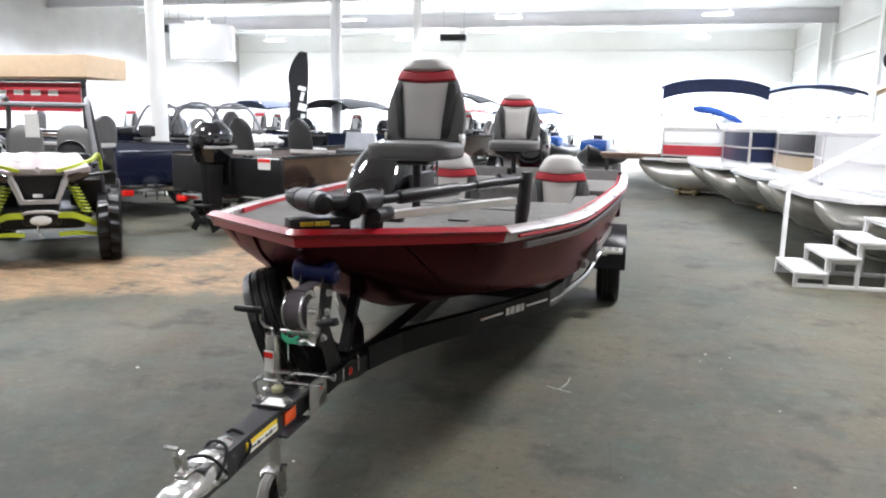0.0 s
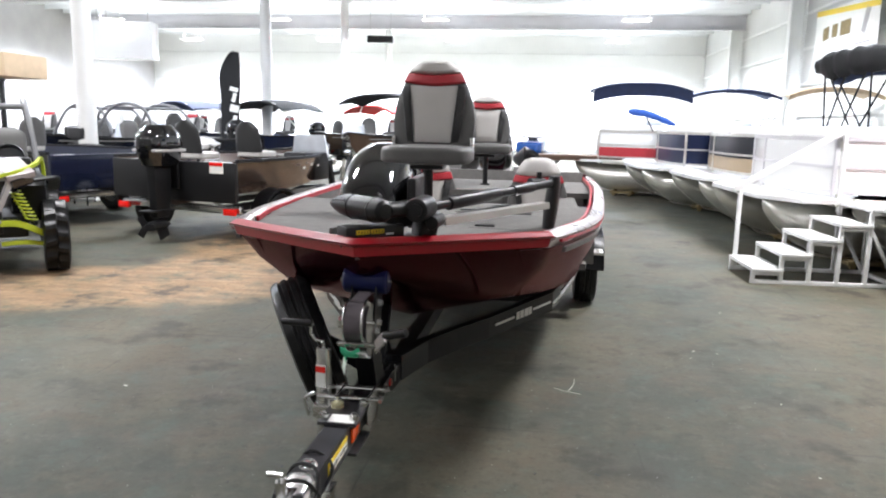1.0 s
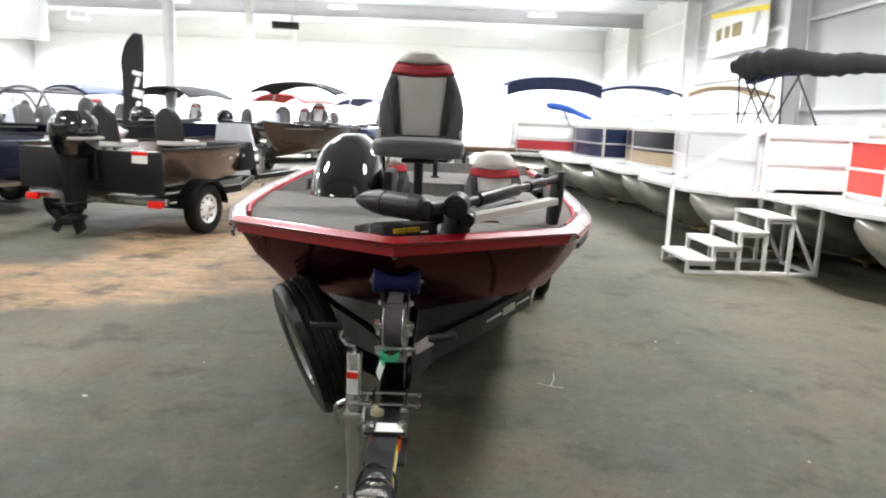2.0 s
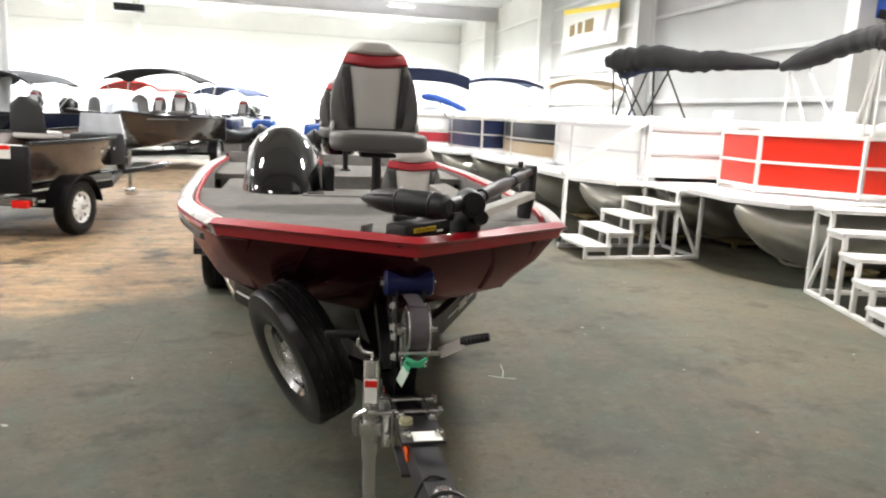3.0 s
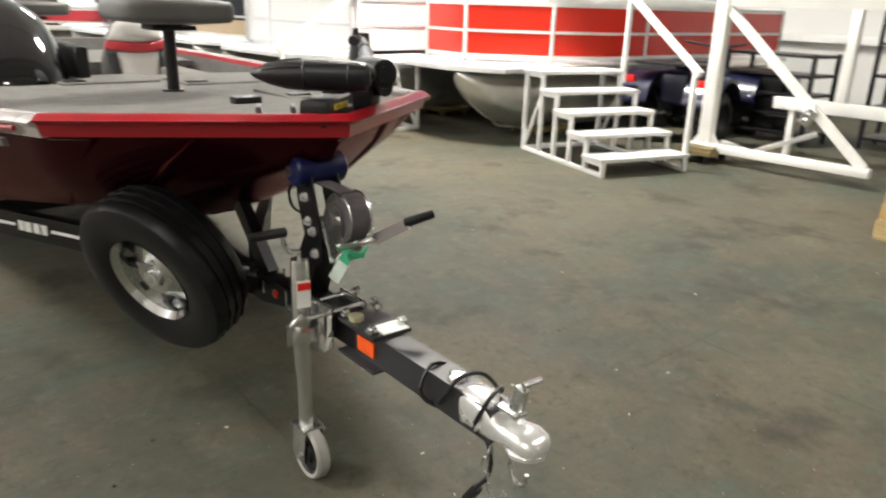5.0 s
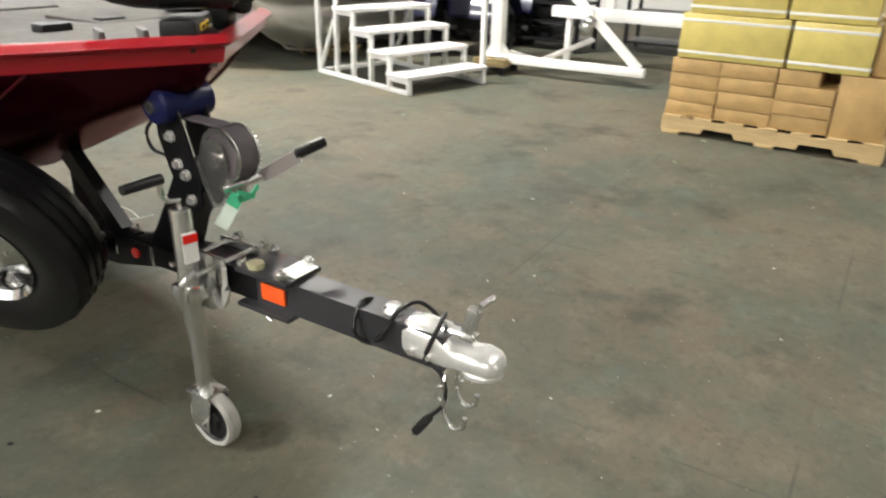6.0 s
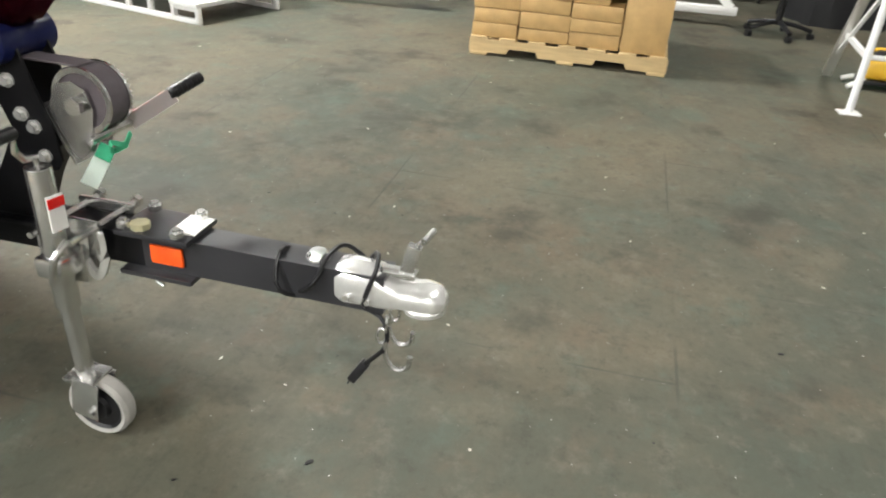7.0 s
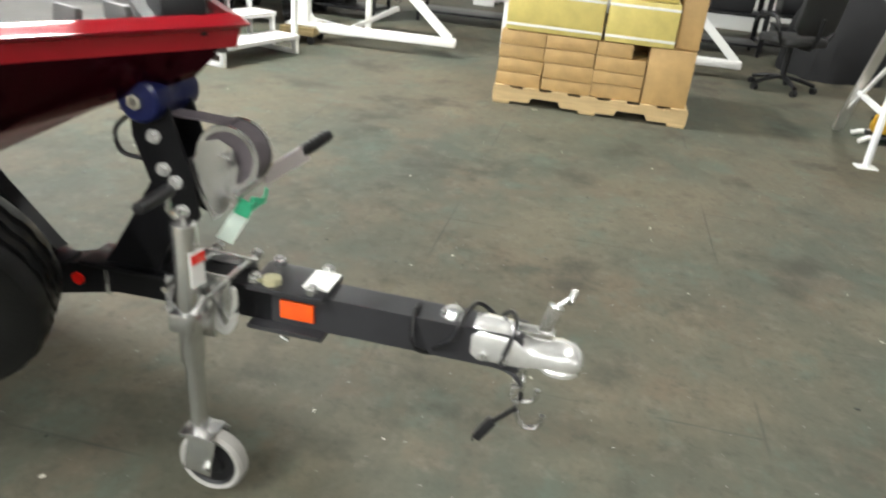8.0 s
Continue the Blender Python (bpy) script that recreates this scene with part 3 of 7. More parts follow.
def bass_boat():
    t = thing("bass_boat", BOAT, "dark red metallic bass boat with grey carpeted deck on its trailer", "boat")
    g, c, k = along([(*p, sheer(p[1]) - 0.022) for p in GUN]), along(CHINE), along(KEEL)
    rings = []
    for G, C, K in zip(g, c, k):
        m1 = G.lerp(C, 0.5) + Vector((0.032 * min(1, C.x * 3), 0, 0))
        half = [G, G.lerp(m1, 0.5), m1, m1.lerp(C, 0.5), C, C.lerp(K, 0.5), K]
        rings.append(half + [Vector((-p.x, p.y, p.z)) for p in half[-2::-1]])
    bm = B()
    V = grid_faces(bm, rings, closed=False, caps=False)
    bm.faces.new(V[-1])
    bmesh.ops.remove_doubles(bm, verts=bm.verts, dist=0.0005)
    part("hull", bm, M_RED, t, "dark red metal-flake hull", smooth=48)

    # gunwale caps: a red one round the bow, pale ones along the sides
    def cap(pts, width, height, lift=0.0):
        bm = B()
        rows = []
        P = [Vector((*p, sheer(p[1]) + lift)) for p in pts]
        for i, p in enumerate(P):
            d = (P[min(i + 1, len(P) - 1)] - P[max(i - 1, 0)])
            o = Vector((d.y, -d.x, 0)).normalized()
            rows.append([p + o * a + Vector((0, 0, b)) for a, b in ((0.0, -height), (0.018, -height + 0.008), (0.022, -height * 0.5), (0.012, -0.01), (0.0, 0), (-width + 0.01, 0.004), (-width, -0.01), (-width, -0.06), (-0.01, -0.06))])
        grid_faces(bm, rows)
        return bm

    gl = [Vector((p.x, p.y)) for p in along([(*p, 0) for p in GUN])]
    bow = gl[:16]
    part("bow_cap", cap([(-p.x, p.y) for p in bow[:0:-1]] + [tuple(p) for p in bow], 0.03, 0.024, 0.003), M_REDCAP, t, "glossy bright red cap round the bow")
    for s in (1, -1):
        side = [(s * p.x, p.y) for p in gl[15:]]
        if s < 0:
            side = side[::-1]
        part("gunwale", cap(side, 0.052, 0.032), M_SILVER, t, "pale silver gunwale cap")
        part("liner_stripe", pipe(B(), [(s * (p.x - 0.068), p.y, sheer(p.y) - 0.022) for p in gl[19:]], 0, flat=(0.012, 0.036)), M_VINYL_R, t, "red stripe inside the gunwale")
        part("inner_liner", pipe(B(), [(s * (p.x - 0.075), p.y, sheer(p.y) - 0.12) for p in gl[25:]], 0, flat=(0.012, 0.18)), M_CARPET, t)
        line = [(s * (p.x + 0.016), p.y, sheer(p.y) - 0.036) for p in gl[16:]]
        bm = B()
        pipe(bm, line, 0.008, 6)
        part("pinstripe", bm, M_REDCAP, t, "red pinstripe")
        bm = B()
        rows = [[(s * (p.x + a), p.y, sheer(p.y) - b) for a, b in ((0.004, 0.068), (0.017, 0.071), (0.013, 0.093), (-0.002, 0.095))] for p in gl[17:]]
        grid_faces(bm, rows)
        part("rub_rail", bm, M_VINYL_G, t, "grey side stripe")
    # pressed ribs of the bow panels
    for s in (1, -1):
        for j in (7, 12):
            bm = B()
            a, b = g[j], c[j + 4]
            a = Vector((s * a.x, a.y - 0.004, a.z - 0.01))
            b = Vector((s * b.x, b.y - 0.004, b.z))
            a = a.lerp(b, 0.1)
            mid = (a + b) / 2 + Vector((s * 0.02, -0.004, 0))
            pipe(bm, [a, mid, b], 0, smooth=6, flat=(0.016, 0.007))
            part("rib", bm, M_RED, t)

    # decks
    def half_plan(y0, y1, inset):
        return [(max(p.x - inset, 0.0), p.y + (0.03 if p.y < 1.35 else 0)) for p in gl if y0 <= p.y + 0.03 <= y1]

    def inner(y0, y1, inset):
        P = half_plan(y0, y1, inset)
        return P + [(-x, y) for x, y in P[::-1] if x > 0.001]

    bm = B()
    grid_faces(bm, [[(w, y, z + rise(y)) for w, z in ((-x, 0.975), (x, 0.975), (x, 1.012), (x * 0.5, 1.014), (0, 1.014), (-x * 0.5, 1.014), (-x, 1.012))] for x, y in half_plan(0.8, 3.02, 0.032)])
    part("front_deck", bm, M_CARPET, t, "grey carpeted casting deck", smooth=0)
    bm = B()
    slab(bm, inner(2.9, 4.75, 0.07), 0.62, 0.66)
    part("cockpit_floor", bm, M_CARPET, t, "grey carpet", smooth=0)
    bm = B()
    slab(bm, inner(4.6, 6.1, 0.06), 0.90, 0.945, bevel=0.006)
    part("rear_deck", bm, M_CARPET, t, "grey carpeted rear deck", smooth=0)
    for y, z0, z1 in ((3.03, 0.64, 0.96), (4.62, 0.64, 0.91)):
        bm = B()
        box(bm, (0, y, (z0 + z1) / 2), (1.9, 0.03, z1 - z0), bevel=0.004)
        part("step_riser", bm, M_CARPET, t)
    for x, y in ((0.35, 2.55), (-0.12, 2.75), (0.5, 1.85)):
        bm = B()
        box(bm, (x, y, 1.016 + rise(y)), (0.42, 0.34, 0.012), bevel=0.006)
        part("hatch", bm, M_CARPET, t)
        bm = B()
        box(bm, (x - 0.14, y - 0.1, 1.025 + rise(y)), (0.09, 0.05, 0.01), bevel=0.004)
        part("latch", bm, M_BLACK, t)
    for s in (1, -1):  # side storage lids in the cockpit
        bm = B()
        box(bm, (s * 0.79, 3.9, 0.80), (0.18, 1.5, 0.22), bevel=0.02)
        part("side_box", bm, M_CARPET, t)
    bm = B()
    box(bm, (0, 6.12, 0.78), (2.1, 0.06, 0.46), bevel=0.02)
    part("transom", bm, M_RED, t)
    part("transom_liner", box(B(), (0, 6.075, 0.80), (2.02, 0.03, 0.46), bevel=0.008), M_CARPET, t, "grey carpeted transom face")

    # console: a glossy dome with a pale side
    rows = []
    for i in range(15):
        kz = i / 14
        z = 0.985 + 0.375 * kz
        w = 0.228 * (1 - 0.18 * kz) * (1 - kz ** 5.5) ** 0.5 if kz < 1 else 0.0
        w = max(w, 0.07)
        y0 = 2.62 + 0.42 * kz ** 1.6
        y1 = 3.5 - 0.04 * kz
        yc, hy = (y0 + y1) / 2, max((y1 - y0) / 2, 0.04)
        rows.append([(-0.445 + w * math.copysign(abs(math.cos(a)) ** 0.8, math.cos(a)), yc + hy * math.copysign(abs(math.sin(a)) ** 0.75, math.sin(a)), z) for a in [math.tau * j / 28 for j in range(28)]])
    bm = B()
    grid_faces(bm, rows)
    con = part("console", bm, M_GLOSS, t, "glossy black driver's console")
    bm = B()
    box(bm, (-0.445, 3.45, 1.06), (0.44, 0.35, 0.36), bevel=0.05)
    part("console_body", bm, M_GLOSS, con)
    bm = B()
    lathe(bm, [(0.16, -0.012), (0.172, 0), (0.16, 0.012), (0.148, 0), (0.16, -0.012)], 28, pose(-0.445, 3.68, 1.2, 62, 0, 0))
    for k in range(3):
        a = k * math.tau / 3
        cyl(bm, Vector((-0.445, 3.68, 1.2)), pose(-0.445, 3.68, 1.2, 62, 0, 0) @ Vector((0.155 * math.cos(a), 0.155 * math.sin(a), 0)), 0.01, n=8)
    part("steering_wheel", bm, M_BLACK, con)
    bm = B()
    box(bm, (-0.18, 3.0, 1.08), (0.06, 0.42, 0.17), bevel=0.025)
    part("console_side", bm, M_BLACK, con)

    pedestal_seat(t, 0.02, 2.2, 1.012, 1.385)
    pedestal_seat(t, 0.07, 5.2, 0.945, 1.33, turn=4)
    # low cockpit seats
    for x, y, turn in ((0.57, 4.3, 0), (-0.37, 4.4, 0)):
        bm = B()
        box(bm, (x, y, 0.68), (0.46, 0.42, 0.1), bevel=0.02)
        base = part("seat_base", bm, M_CARPET, t)
        bm = B()
        cushion(bm, (x, y - 0.05, 0.76), (0.5, 0.48, 0.12), puff=0.3)
        part("seat_cushion", bm, M_VINYL_L, t, "light grey vinyl cushion")
        backrest(t, pose(x, y + 0.2, 0.72, -5, 0, turn), w=0.5, h=0.52, band=0.64)
    bm = B()
    box(bm, (0.1, 4.66, 0.92), (0.7, 0.08, 0.05), bevel=0.02)
    part("seat_rail", bm, M_VINYL_R, t, "red padded rail")

    # outboard at the transom, tilted up
    rows = []
    for i in range(11):
        kz = i / 10
        w = 0.17 * (0.8 + 0.3 * math.sin(math.pi * (0.1 + 0.75 * kz))) * (1 - 0.5 * max(0, kz - 0.7) ** 1.5 * 5)
        d = 0.27 * (0.85 + 0.2 * math.sin(math.pi * kz)) * (1 - 0.45 * max(0, kz - 0.75) * 3)
        rows.append([(w * math.copysign(abs(math.cos(a)) ** 0.7, math.cos(a)), d * math.copysign(abs(math.sin(a)) ** 0.8, math.sin(a)), 0.52 * kz) for a in [math.tau * q / 22 for q in range(22)]])
    bm = B()
    grid_faces(bm, rows)
    ob = part("outboard_motor", bm, M_GLOSS, t, "black outboard motor")
    ob.matrix_basis = pose(0.08, 6.45, 0.96, 12, 0, 0)
    part("cowl_band", box(B(), (0, 0, 0.10), (0.36, 0.50, 0.03), bevel=0.014), M_STEEL_G, ob)
    part("midsection", box(B(), (0, -0.02, -0.26), (0.14, 0.2, 0.56), bevel=0.03), M_BLACK, ob)
    part("lower_unit", box(B(), (0, -0.02, -0.58), (0.07, 0.30, 0.22), bevel=0.025), M_BLACK, ob)

    trolling_motor(t)
    return t


def trolling_motor(boat):
    """Stowed bow-mounted electric motor: pod, mount along the starboard bow edge, shaft, control head."""
    axis = pose(-0.017, 0.926, 1.195, 0, 0, -40)
    bm = B()
    prof = [(0.0005, -0.185), (0.012, -0.172), (0.029, -0.13), (0.040, -0.08), (0.043, -0.03), (0.043, 0.11), (0.038, 0.14), (0.026, 0.152), (0.0005, 0.155)]
    lathe(bm, prof, 22, axis @ pose(0, 0, 0, 0, 90, 0))
    pod = part("trolling_motor", bm, M_BLACK, boat, "black electric trolling motor stowed on its mount")
    for u in (-0.028, 0.095):
        bm = B()
        lathe(bm, [(0.0435, -0.004), (0.0455, 0.0), (0.0435, 0.004)], 22, axis @ pose(u, 0, 0, 0, 90, 0))
        part("seam_ring", bm, M_BLACK, pod)
    for q in (35, 90, 145):
        c, d = math.cos(math.radians(q)), math.sin(math.radians(q))
        part("nose_fluting", pipe(B(), [axis @ Vector((u, r * c, r * d)) for u, r in ((-0.145, 0.023), (-0.10, 0.0365), (-0.04, 0.043))], 0.004, 6), M_BLACK, pod)
    base = pose(0.03, 0.935, 0, 0, 0, 40)
    def along_base(bm, c, size, rot=(0, 0, 0), bevel=0.0):
        box(bm, tuple(base @ Vector(c)), size, rot=(rot[0], rot[1], 40 + rot[2]), bevel=bevel)
        return bm

    bm = B()
    along_base(bm, (-0.01, 0.0, 1.108), (0.23, 0.088, 0.058), bevel=0.014)
    along_base(bm, (0.03, 0.015, 1.076), (0.34, 0.11, 0.024), bevel=0.008)
    along_base(bm, (0.10, 0.01, 1.145), (0.10, 0.07, 0.06), rot=(0, -12, 0), bevel=0.016)
    part("mount", bm, M_BLACK, pod)
    bm = B()
    for x, y in ((-0.135, 1.055), (-0.045, 1.012)):
        box(bm, (x, y, 1.082), (0.016, 0.085, 0.048), rot=(0, 5 if x < -0.1 else -5, -25), bevel=0.006)
    box(bm, (-0.09, 1.036, 1.064), (0.10, 0.09, 0.014), rot=(0, 0, -25), bevel=0.004)
    part("rest_cradle", bm, M_VINYL_G, pod, "grey rest cradle")
    for u in (-0.062, -0.006):
        part("yellow_mark", along_base(B(), (u, -0.0455, 1.116), (0.050, 0.004, 0.015)), M_YELLOW, pod)
        for k in range(4):
            part("print_bar", along_base(B(), (u + (k - 1.5) * 0.011, -0.0475, 1.116), (0.003, 0.002, 0.009)), M_BLACK, pod)
    part("white_mark", along_base(B(), (0.042, -0.0455, 1.106), (0.030, 0.004, 0.006)), M_PAPER, pod)
    # swivel joint and links
    bm = B()
    cyl(bm, (0.190, 0.89, 1.195), (0.205, 1.03, 1.195), 0.043, n=20, bevel=0.008)
    cyl(bm, (0.189, 0.882, 1.195), (0.190, 0.89, 1.195), 0.024, n=14)
    cyl(bm, (0.235, 0.95, 1.145), (0.245, 1.08, 1.145), 0.026, n=16, bevel=0.006)
    cyl(bm, (0.10, 0.86, 1.195), (0.18, 0.95, 1.195), 0.026, n=14)
    box(bm, (0.20, 1.03, 1.12), (0.07, 0.10, 0.09), rot=(0, 12, 30), bevel=0.015)
    part("swivel", bm, M_BLACK, pod)
    a, b = Vector((0.22, 1.02, 1.195)), Vector((0.66, 1.74, 1.24))
    bm = B()
    cyl(bm, a, b, 0.018, n=12)
    cyl(bm, a.lerp(b, 0.12), a.lerp(b, 0.5), 0.027, n=12, bevel=0.004)
    cyl(bm, a.lerp(b, 0.62), a.lerp(b, 0.8), 0.024, n=12, bevel=0.004)
    part("shaft", bm, M_BLACK, pod)
    bm = B()
    pipe(bm, [(0.25, 1.09, 1.135), (0.63, 1.64, 1.15)], 0, flat=(0.05, 0.028))
    part("mount_arm", bm, M_ALU, pod, "silver folding mount arm")
    bm = B()
    pipe(bm, [(0.20, 1.12, 1.125), (0.47, 1.58, 1.145)], 0, flat=(0.03, 0.022))
    part("mount_arm", bm, M_BLACK, pod)
    bm = B()
    rows = []
    for i in range(9):
        z = 1.035 + 0.235 * i / 8
        k = 0.75 + 0.35 * math.sin(math.pi * (0.15 + 0.75 * i / 8))
        rows.append([(0.67 + 0.03 * k * math.cos(q) - 0.02 * (1 - i / 8), 1.77 + 0.06 * k * math.sin(q), z) for q in [math.tau * j / 16 for j in range(16)]])
    grid_faces(bm, rows)
    part("control_head", bm, M_BLACK, pod)
    bm = B()
    cyl(bm, (0.62, 1.72, 1.245), (0.56, 1.66, 1.245), 0.02, n=10)
    cyl(bm, (0.6, 1.7, 1.26), (0.6, 1.7, 1.29), 0.012, n=8)
    part("clamp_knob", bm, M_BLACK, pod)
    bm = B()
    box(bm, (0.08, 1.62, 1.042), (0.10, 0.06, 0.03), bevel=0.008)
    part("deck_socket", bm, M_BLACK, boat, "black deck power socket")


# ---------------- trailer ----------------
def boat_trailer():
    t = thing("boat_trailer", BOAT, "black steel boat trailer with zinc jack, winch and spare wheel", "trailer")
    bm = B()
    pipe(bm, [(0, 0.13, 0.487), (0, 0.70, 0.487)], 0, flat=(0.078, 0.086))
    part("tongue", bm, M_TONGUE, t, "charcoal square tongue tube", smooth=0)
    bm = B()
    pipe(bm, [(0, 0.66, 0.487), (0, 1.10, 0.475), (0, 1.30, 0.43), (0, 1.7, 0.41), (0, 3.0, 0.40)], 0, flat=(0.076, 0.08))
    part("main_beam", bm, M_FRAME, t, smooth=0)
    for s in (-1, 1):
        part("amber_reflector", cyl(B(), (s * 0.036, 1.20, 0.452), (s * 0.043, 1.20, 0.452), 0.016, n=14), M_REDLENS, t, "small round amber-red reflector")
        for y in (1.16, 1.33):
            part("brake_line_clip", box(B(), (s * 0.040, y - 0.04, 0.462), (0.006, 0.012, 0.07), bevel=0.002), M_ZINC, t)
    for y, z in ((1.35, 0.475), (1.42, 0.478)):
        part("carrier_bolt", cyl(B(), (-0.07, y, z), (-0.036, y, z), 0.011, n=6), M_CAST, t)
    for s in (1, -1):
        bm = B()
        pipe(bm, [(s * 0.02, 1.42, 0.44), (s * 0.10, 1.66, 0.445), (s * 0.21, 1.86, 0.45), (s * 0.35, 2.1, 0.45), (s * 0.508, 2.42, 0.45), (s * 0.68, 2.76, 0.45), (s * 0.73, 3.0, 0.45), (s * 0.74, 3.4, 0.45), (s * 0.74, 6.0, 0.45)], 0, flat=(0.05, 0.11))
        part("side_rail", bm, M_FRAME, t, smooth=0)
        # plain pale marks in place of the maker's lettering
        d = Vector((0.33, 0.66, 0)).normalized()
        turn = math.degrees(math.atan2(d.y, d.x))
        for k, (u0, L, h) in enumerate(((0.06, 0.20, 0.012), (0.29, 0.03, 0.042), (0.335, 0.034, 0.042), (0.385, 0.04, 0.042), (0.435, 0.03, 0.042), (0.49, 0.22, 0.012))):
            p = Vector((s * 0.35, 2.1, 0.45)).lerp(Vector((s * 0.68, 2.76, 0.45)), (u0 + L / 2) / 0.75)
            bm = B()
            box(bm, (p.x + s * 0.027, p.y - 0.013, p.z + 0.005), (L, 0.004, h), rot=(0, 0, turn if s > 0 else 180 - turn))
            part("white_mark", bm, M_PAPER, t)
        # fender, step, guide tube, wheel
        wheel(t, pose(s * 1.0, 4.72, 0.305), R=0.305, side=s)
        rows = []
        for i in range(13):
            a = math.radians(8 + 164 * i / 12)
            y, z = 4.72 + 0.40 * math.cos(a), 0.305 + 0.36 * math.sin(a)
            rows.append([(s * 0.87, y, z), (s * 1.12, y, z), (s * 1.13, y + 0.012 * math.cos(a), z - 0.02 * math.sin(a)), (s * 1.12, y - 0.008 * math.cos(a), z - 0.012), (s * 0.87, y - 0.008 * math.cos(a), z - 0.012)])
        bm = B()
        grid_faces(bm, rows)
        part("fender", bm, M_FRAME, t, "black steel fender")
        bm = B()
        box(bm, (s * 0.98, 4.2, 0.52), (0.25, 0.20, 0.02), bevel=0.004)
        for i in range(4):
            for j in range(3):
                box(bm, (s * 0.98 + (i - 1.5) * 0.055, 4.2 + (j - 1) * 0.055, 0.533), (0.03, 0.018, 0.008))
        part("fender_step", bm, M_ALU, t, "silver step plate")
        bm = B()
        pipe(bm, [(s * 0.69, 2.75, 0.43), (s * 0.78, 3.2, 0.42), (s * 0.86, 3.7, 0.42), (s * 0.92, 4.05, 0.50), (s * 0.98, 4.15, 0.50)], 0.021, 10, smooth=5)
        part("guide_tube", bm, M_ZINC, t, "bent silver tube")
        bm = B()
        box(bm, (s * 0.45, 4.35, 0.53), (0.09, 3.1, 0.04), rot=(0.0, s * -8, 0), bevel=0.01)
        part("bunk", bm, M_CARPET, t, "carpeted bunk board")
        bm = B()
        box(bm, (s * 0.9, 5.18, 0.62), (0.10, 0.05, 0.06), bevel=0.008)
        part("marker_light", bm, M_REDLENS, t)
    bm = B()
    cyl(bm, (-0.95, 4.72, 0.305), (0.95, 4.72, 0.305), 0.032, n=14)
    for y in (3.0, 4.3, 5.9):
        part("cross_member", box(B(), (0, y, 0.42), (1.3, 0.07, 0.07), bevel=0.006), M_FRAME, t)
    part("axle", bm, M_FRAME, t)
    for s in (1, -1):  # leaf springs
        bm = B()
        pipe(bm, [(s * 0.68, 4.35, 0.40), (s * 0.68, 4.72, 0.34), (s * 0.68, 5.1, 0.40)], 0, smooth=5, flat=(0.05, 0.03))
        part("leaf_spring", bm, M_FRAME, t)

    # coupler
    bm = B()
    rows = []
    for y, w, z0, z1 in ((0.0, 0.014, 0.468, 0.482), (0.006, 0.03, 0.462, 0.494), (0.022, 0.042, 0.458, 0.505), (0.05, 0.046, 0.456, 0.511), (0.08, 0.043, 0.455, 0.507), (0.105, 0.041, 0.452, 0.506), (0.125, 0.043, 0.446, 0.518), (0.15, 0.045, 0.444, 0.536), (0.22, 0.045, 0.442, 0.541), (0.24, 0.04, 0.444, 0.538)):
        zm, h = (z0 + z1) / 2, (z1 - z0) / 2
        rows.append([(w * math.copysign(abs(math.cos(a)) ** 0.6, math.cos(a)), y, zm + h * math.copysign(abs(math.sin(a)) ** 0.6, math.sin(a))) for a in [math.tau * j / 20 for j in range(20)]])
    grid_faces(bm, rows)
    cp = part("coupler", bm, M_CAST, t, "bright zinc ball coupler")
    bm = B()
    rows = [[((0.052 - 0.006 * abs(q)) * math.cos(a), 0.05 + (0.052 - 0.006 * abs(q)) * math.sin(a), 0.460 + 0.008 * q) for a in [math.tau * j / 24 for j in range(24)]] for q in (-1, -0.5, 0.5, 1)]
    grid_faces(bm, rows)
    part("coupler_lip", bm, M_CAST, cp)
    bm = B()
    box(bm, (0.0, 0.085, 0.565), (0.022, 0.03, 0.075), rot=(14, 0, 0), bevel=0.004)
    cyl(bm, (0, 0.078, 0.595), (0.0, 0.052, 0.622), 0.005, n=8)
    cyl(bm, (-0.024, 0.052, 0.626), (0.022, 0.044, 0.630), 0.007, n=10)
    box(bm, (0.0, 0.115, 0.530), (0.034, 0.09, 0.014), bevel=0.004)
    part("latch_lever", bm, M_ZINC, cp)
    bm = B()
    lathe(bm, [(0.0005, 0.018), (0.018, 0.016), (0.026, 0.008), (0.028, 0.0)], 18, pose(0, 0.292, 0.531))
    part("round_cap", bm, M_CHROME, cp)
    for y in (0.165, 0.21):
        part("bolt", cyl(B(), (-0.055, y, 0.475), (0.055, y, 0.475), 0.009, n=6), M_CHROME, cp)
    # wire harness wound round the coupler, plug hanging
    bm = B()
    pipe(bm, [(-0.03, 0.33, 0.45), (-0.055, 0.28, 0.50), (-0.02, 0.26, 0.552), (0.04, 0.24, 0.55), (0.052, 0.19, 0.50), (0.01, 0.16, 0.44), (-0.052, 0.17, 0.47), (-0.03, 0.15, 0.545), (0.03, 0.17, 0.55), (0.055, 0.22, 0.48), (0.0, 0.3, 0.435), (-0.06, 0.36, 0.47), (-0.02, 0.37, 0.54), (0.05, 0.36, 0.5), (0.02, 0.26, 0.43), (-0.03, 0.14, 0.43), (-0.045, 0.12, 0.37), (-0.035, 0.17, 0.30)], 0.0055, 6, smooth=4)
    part("wire_harness", bm, M_BLACK, t)
    bm = B()
    box(bm, (-0.032, 0.187, 0.272), (0.022, 0.022, 0.06), rot=(32, 10, 0), bevel=0.004)
    for k in range(4):
        cyl(bm, (-0.038 + 0.004 * k, 0.202, 0.25), (-0.038 + 0.004 * k, 0.212, 0.235), 0.002, n=6)
    part("wire_plug", bm, M_BLACK, t)
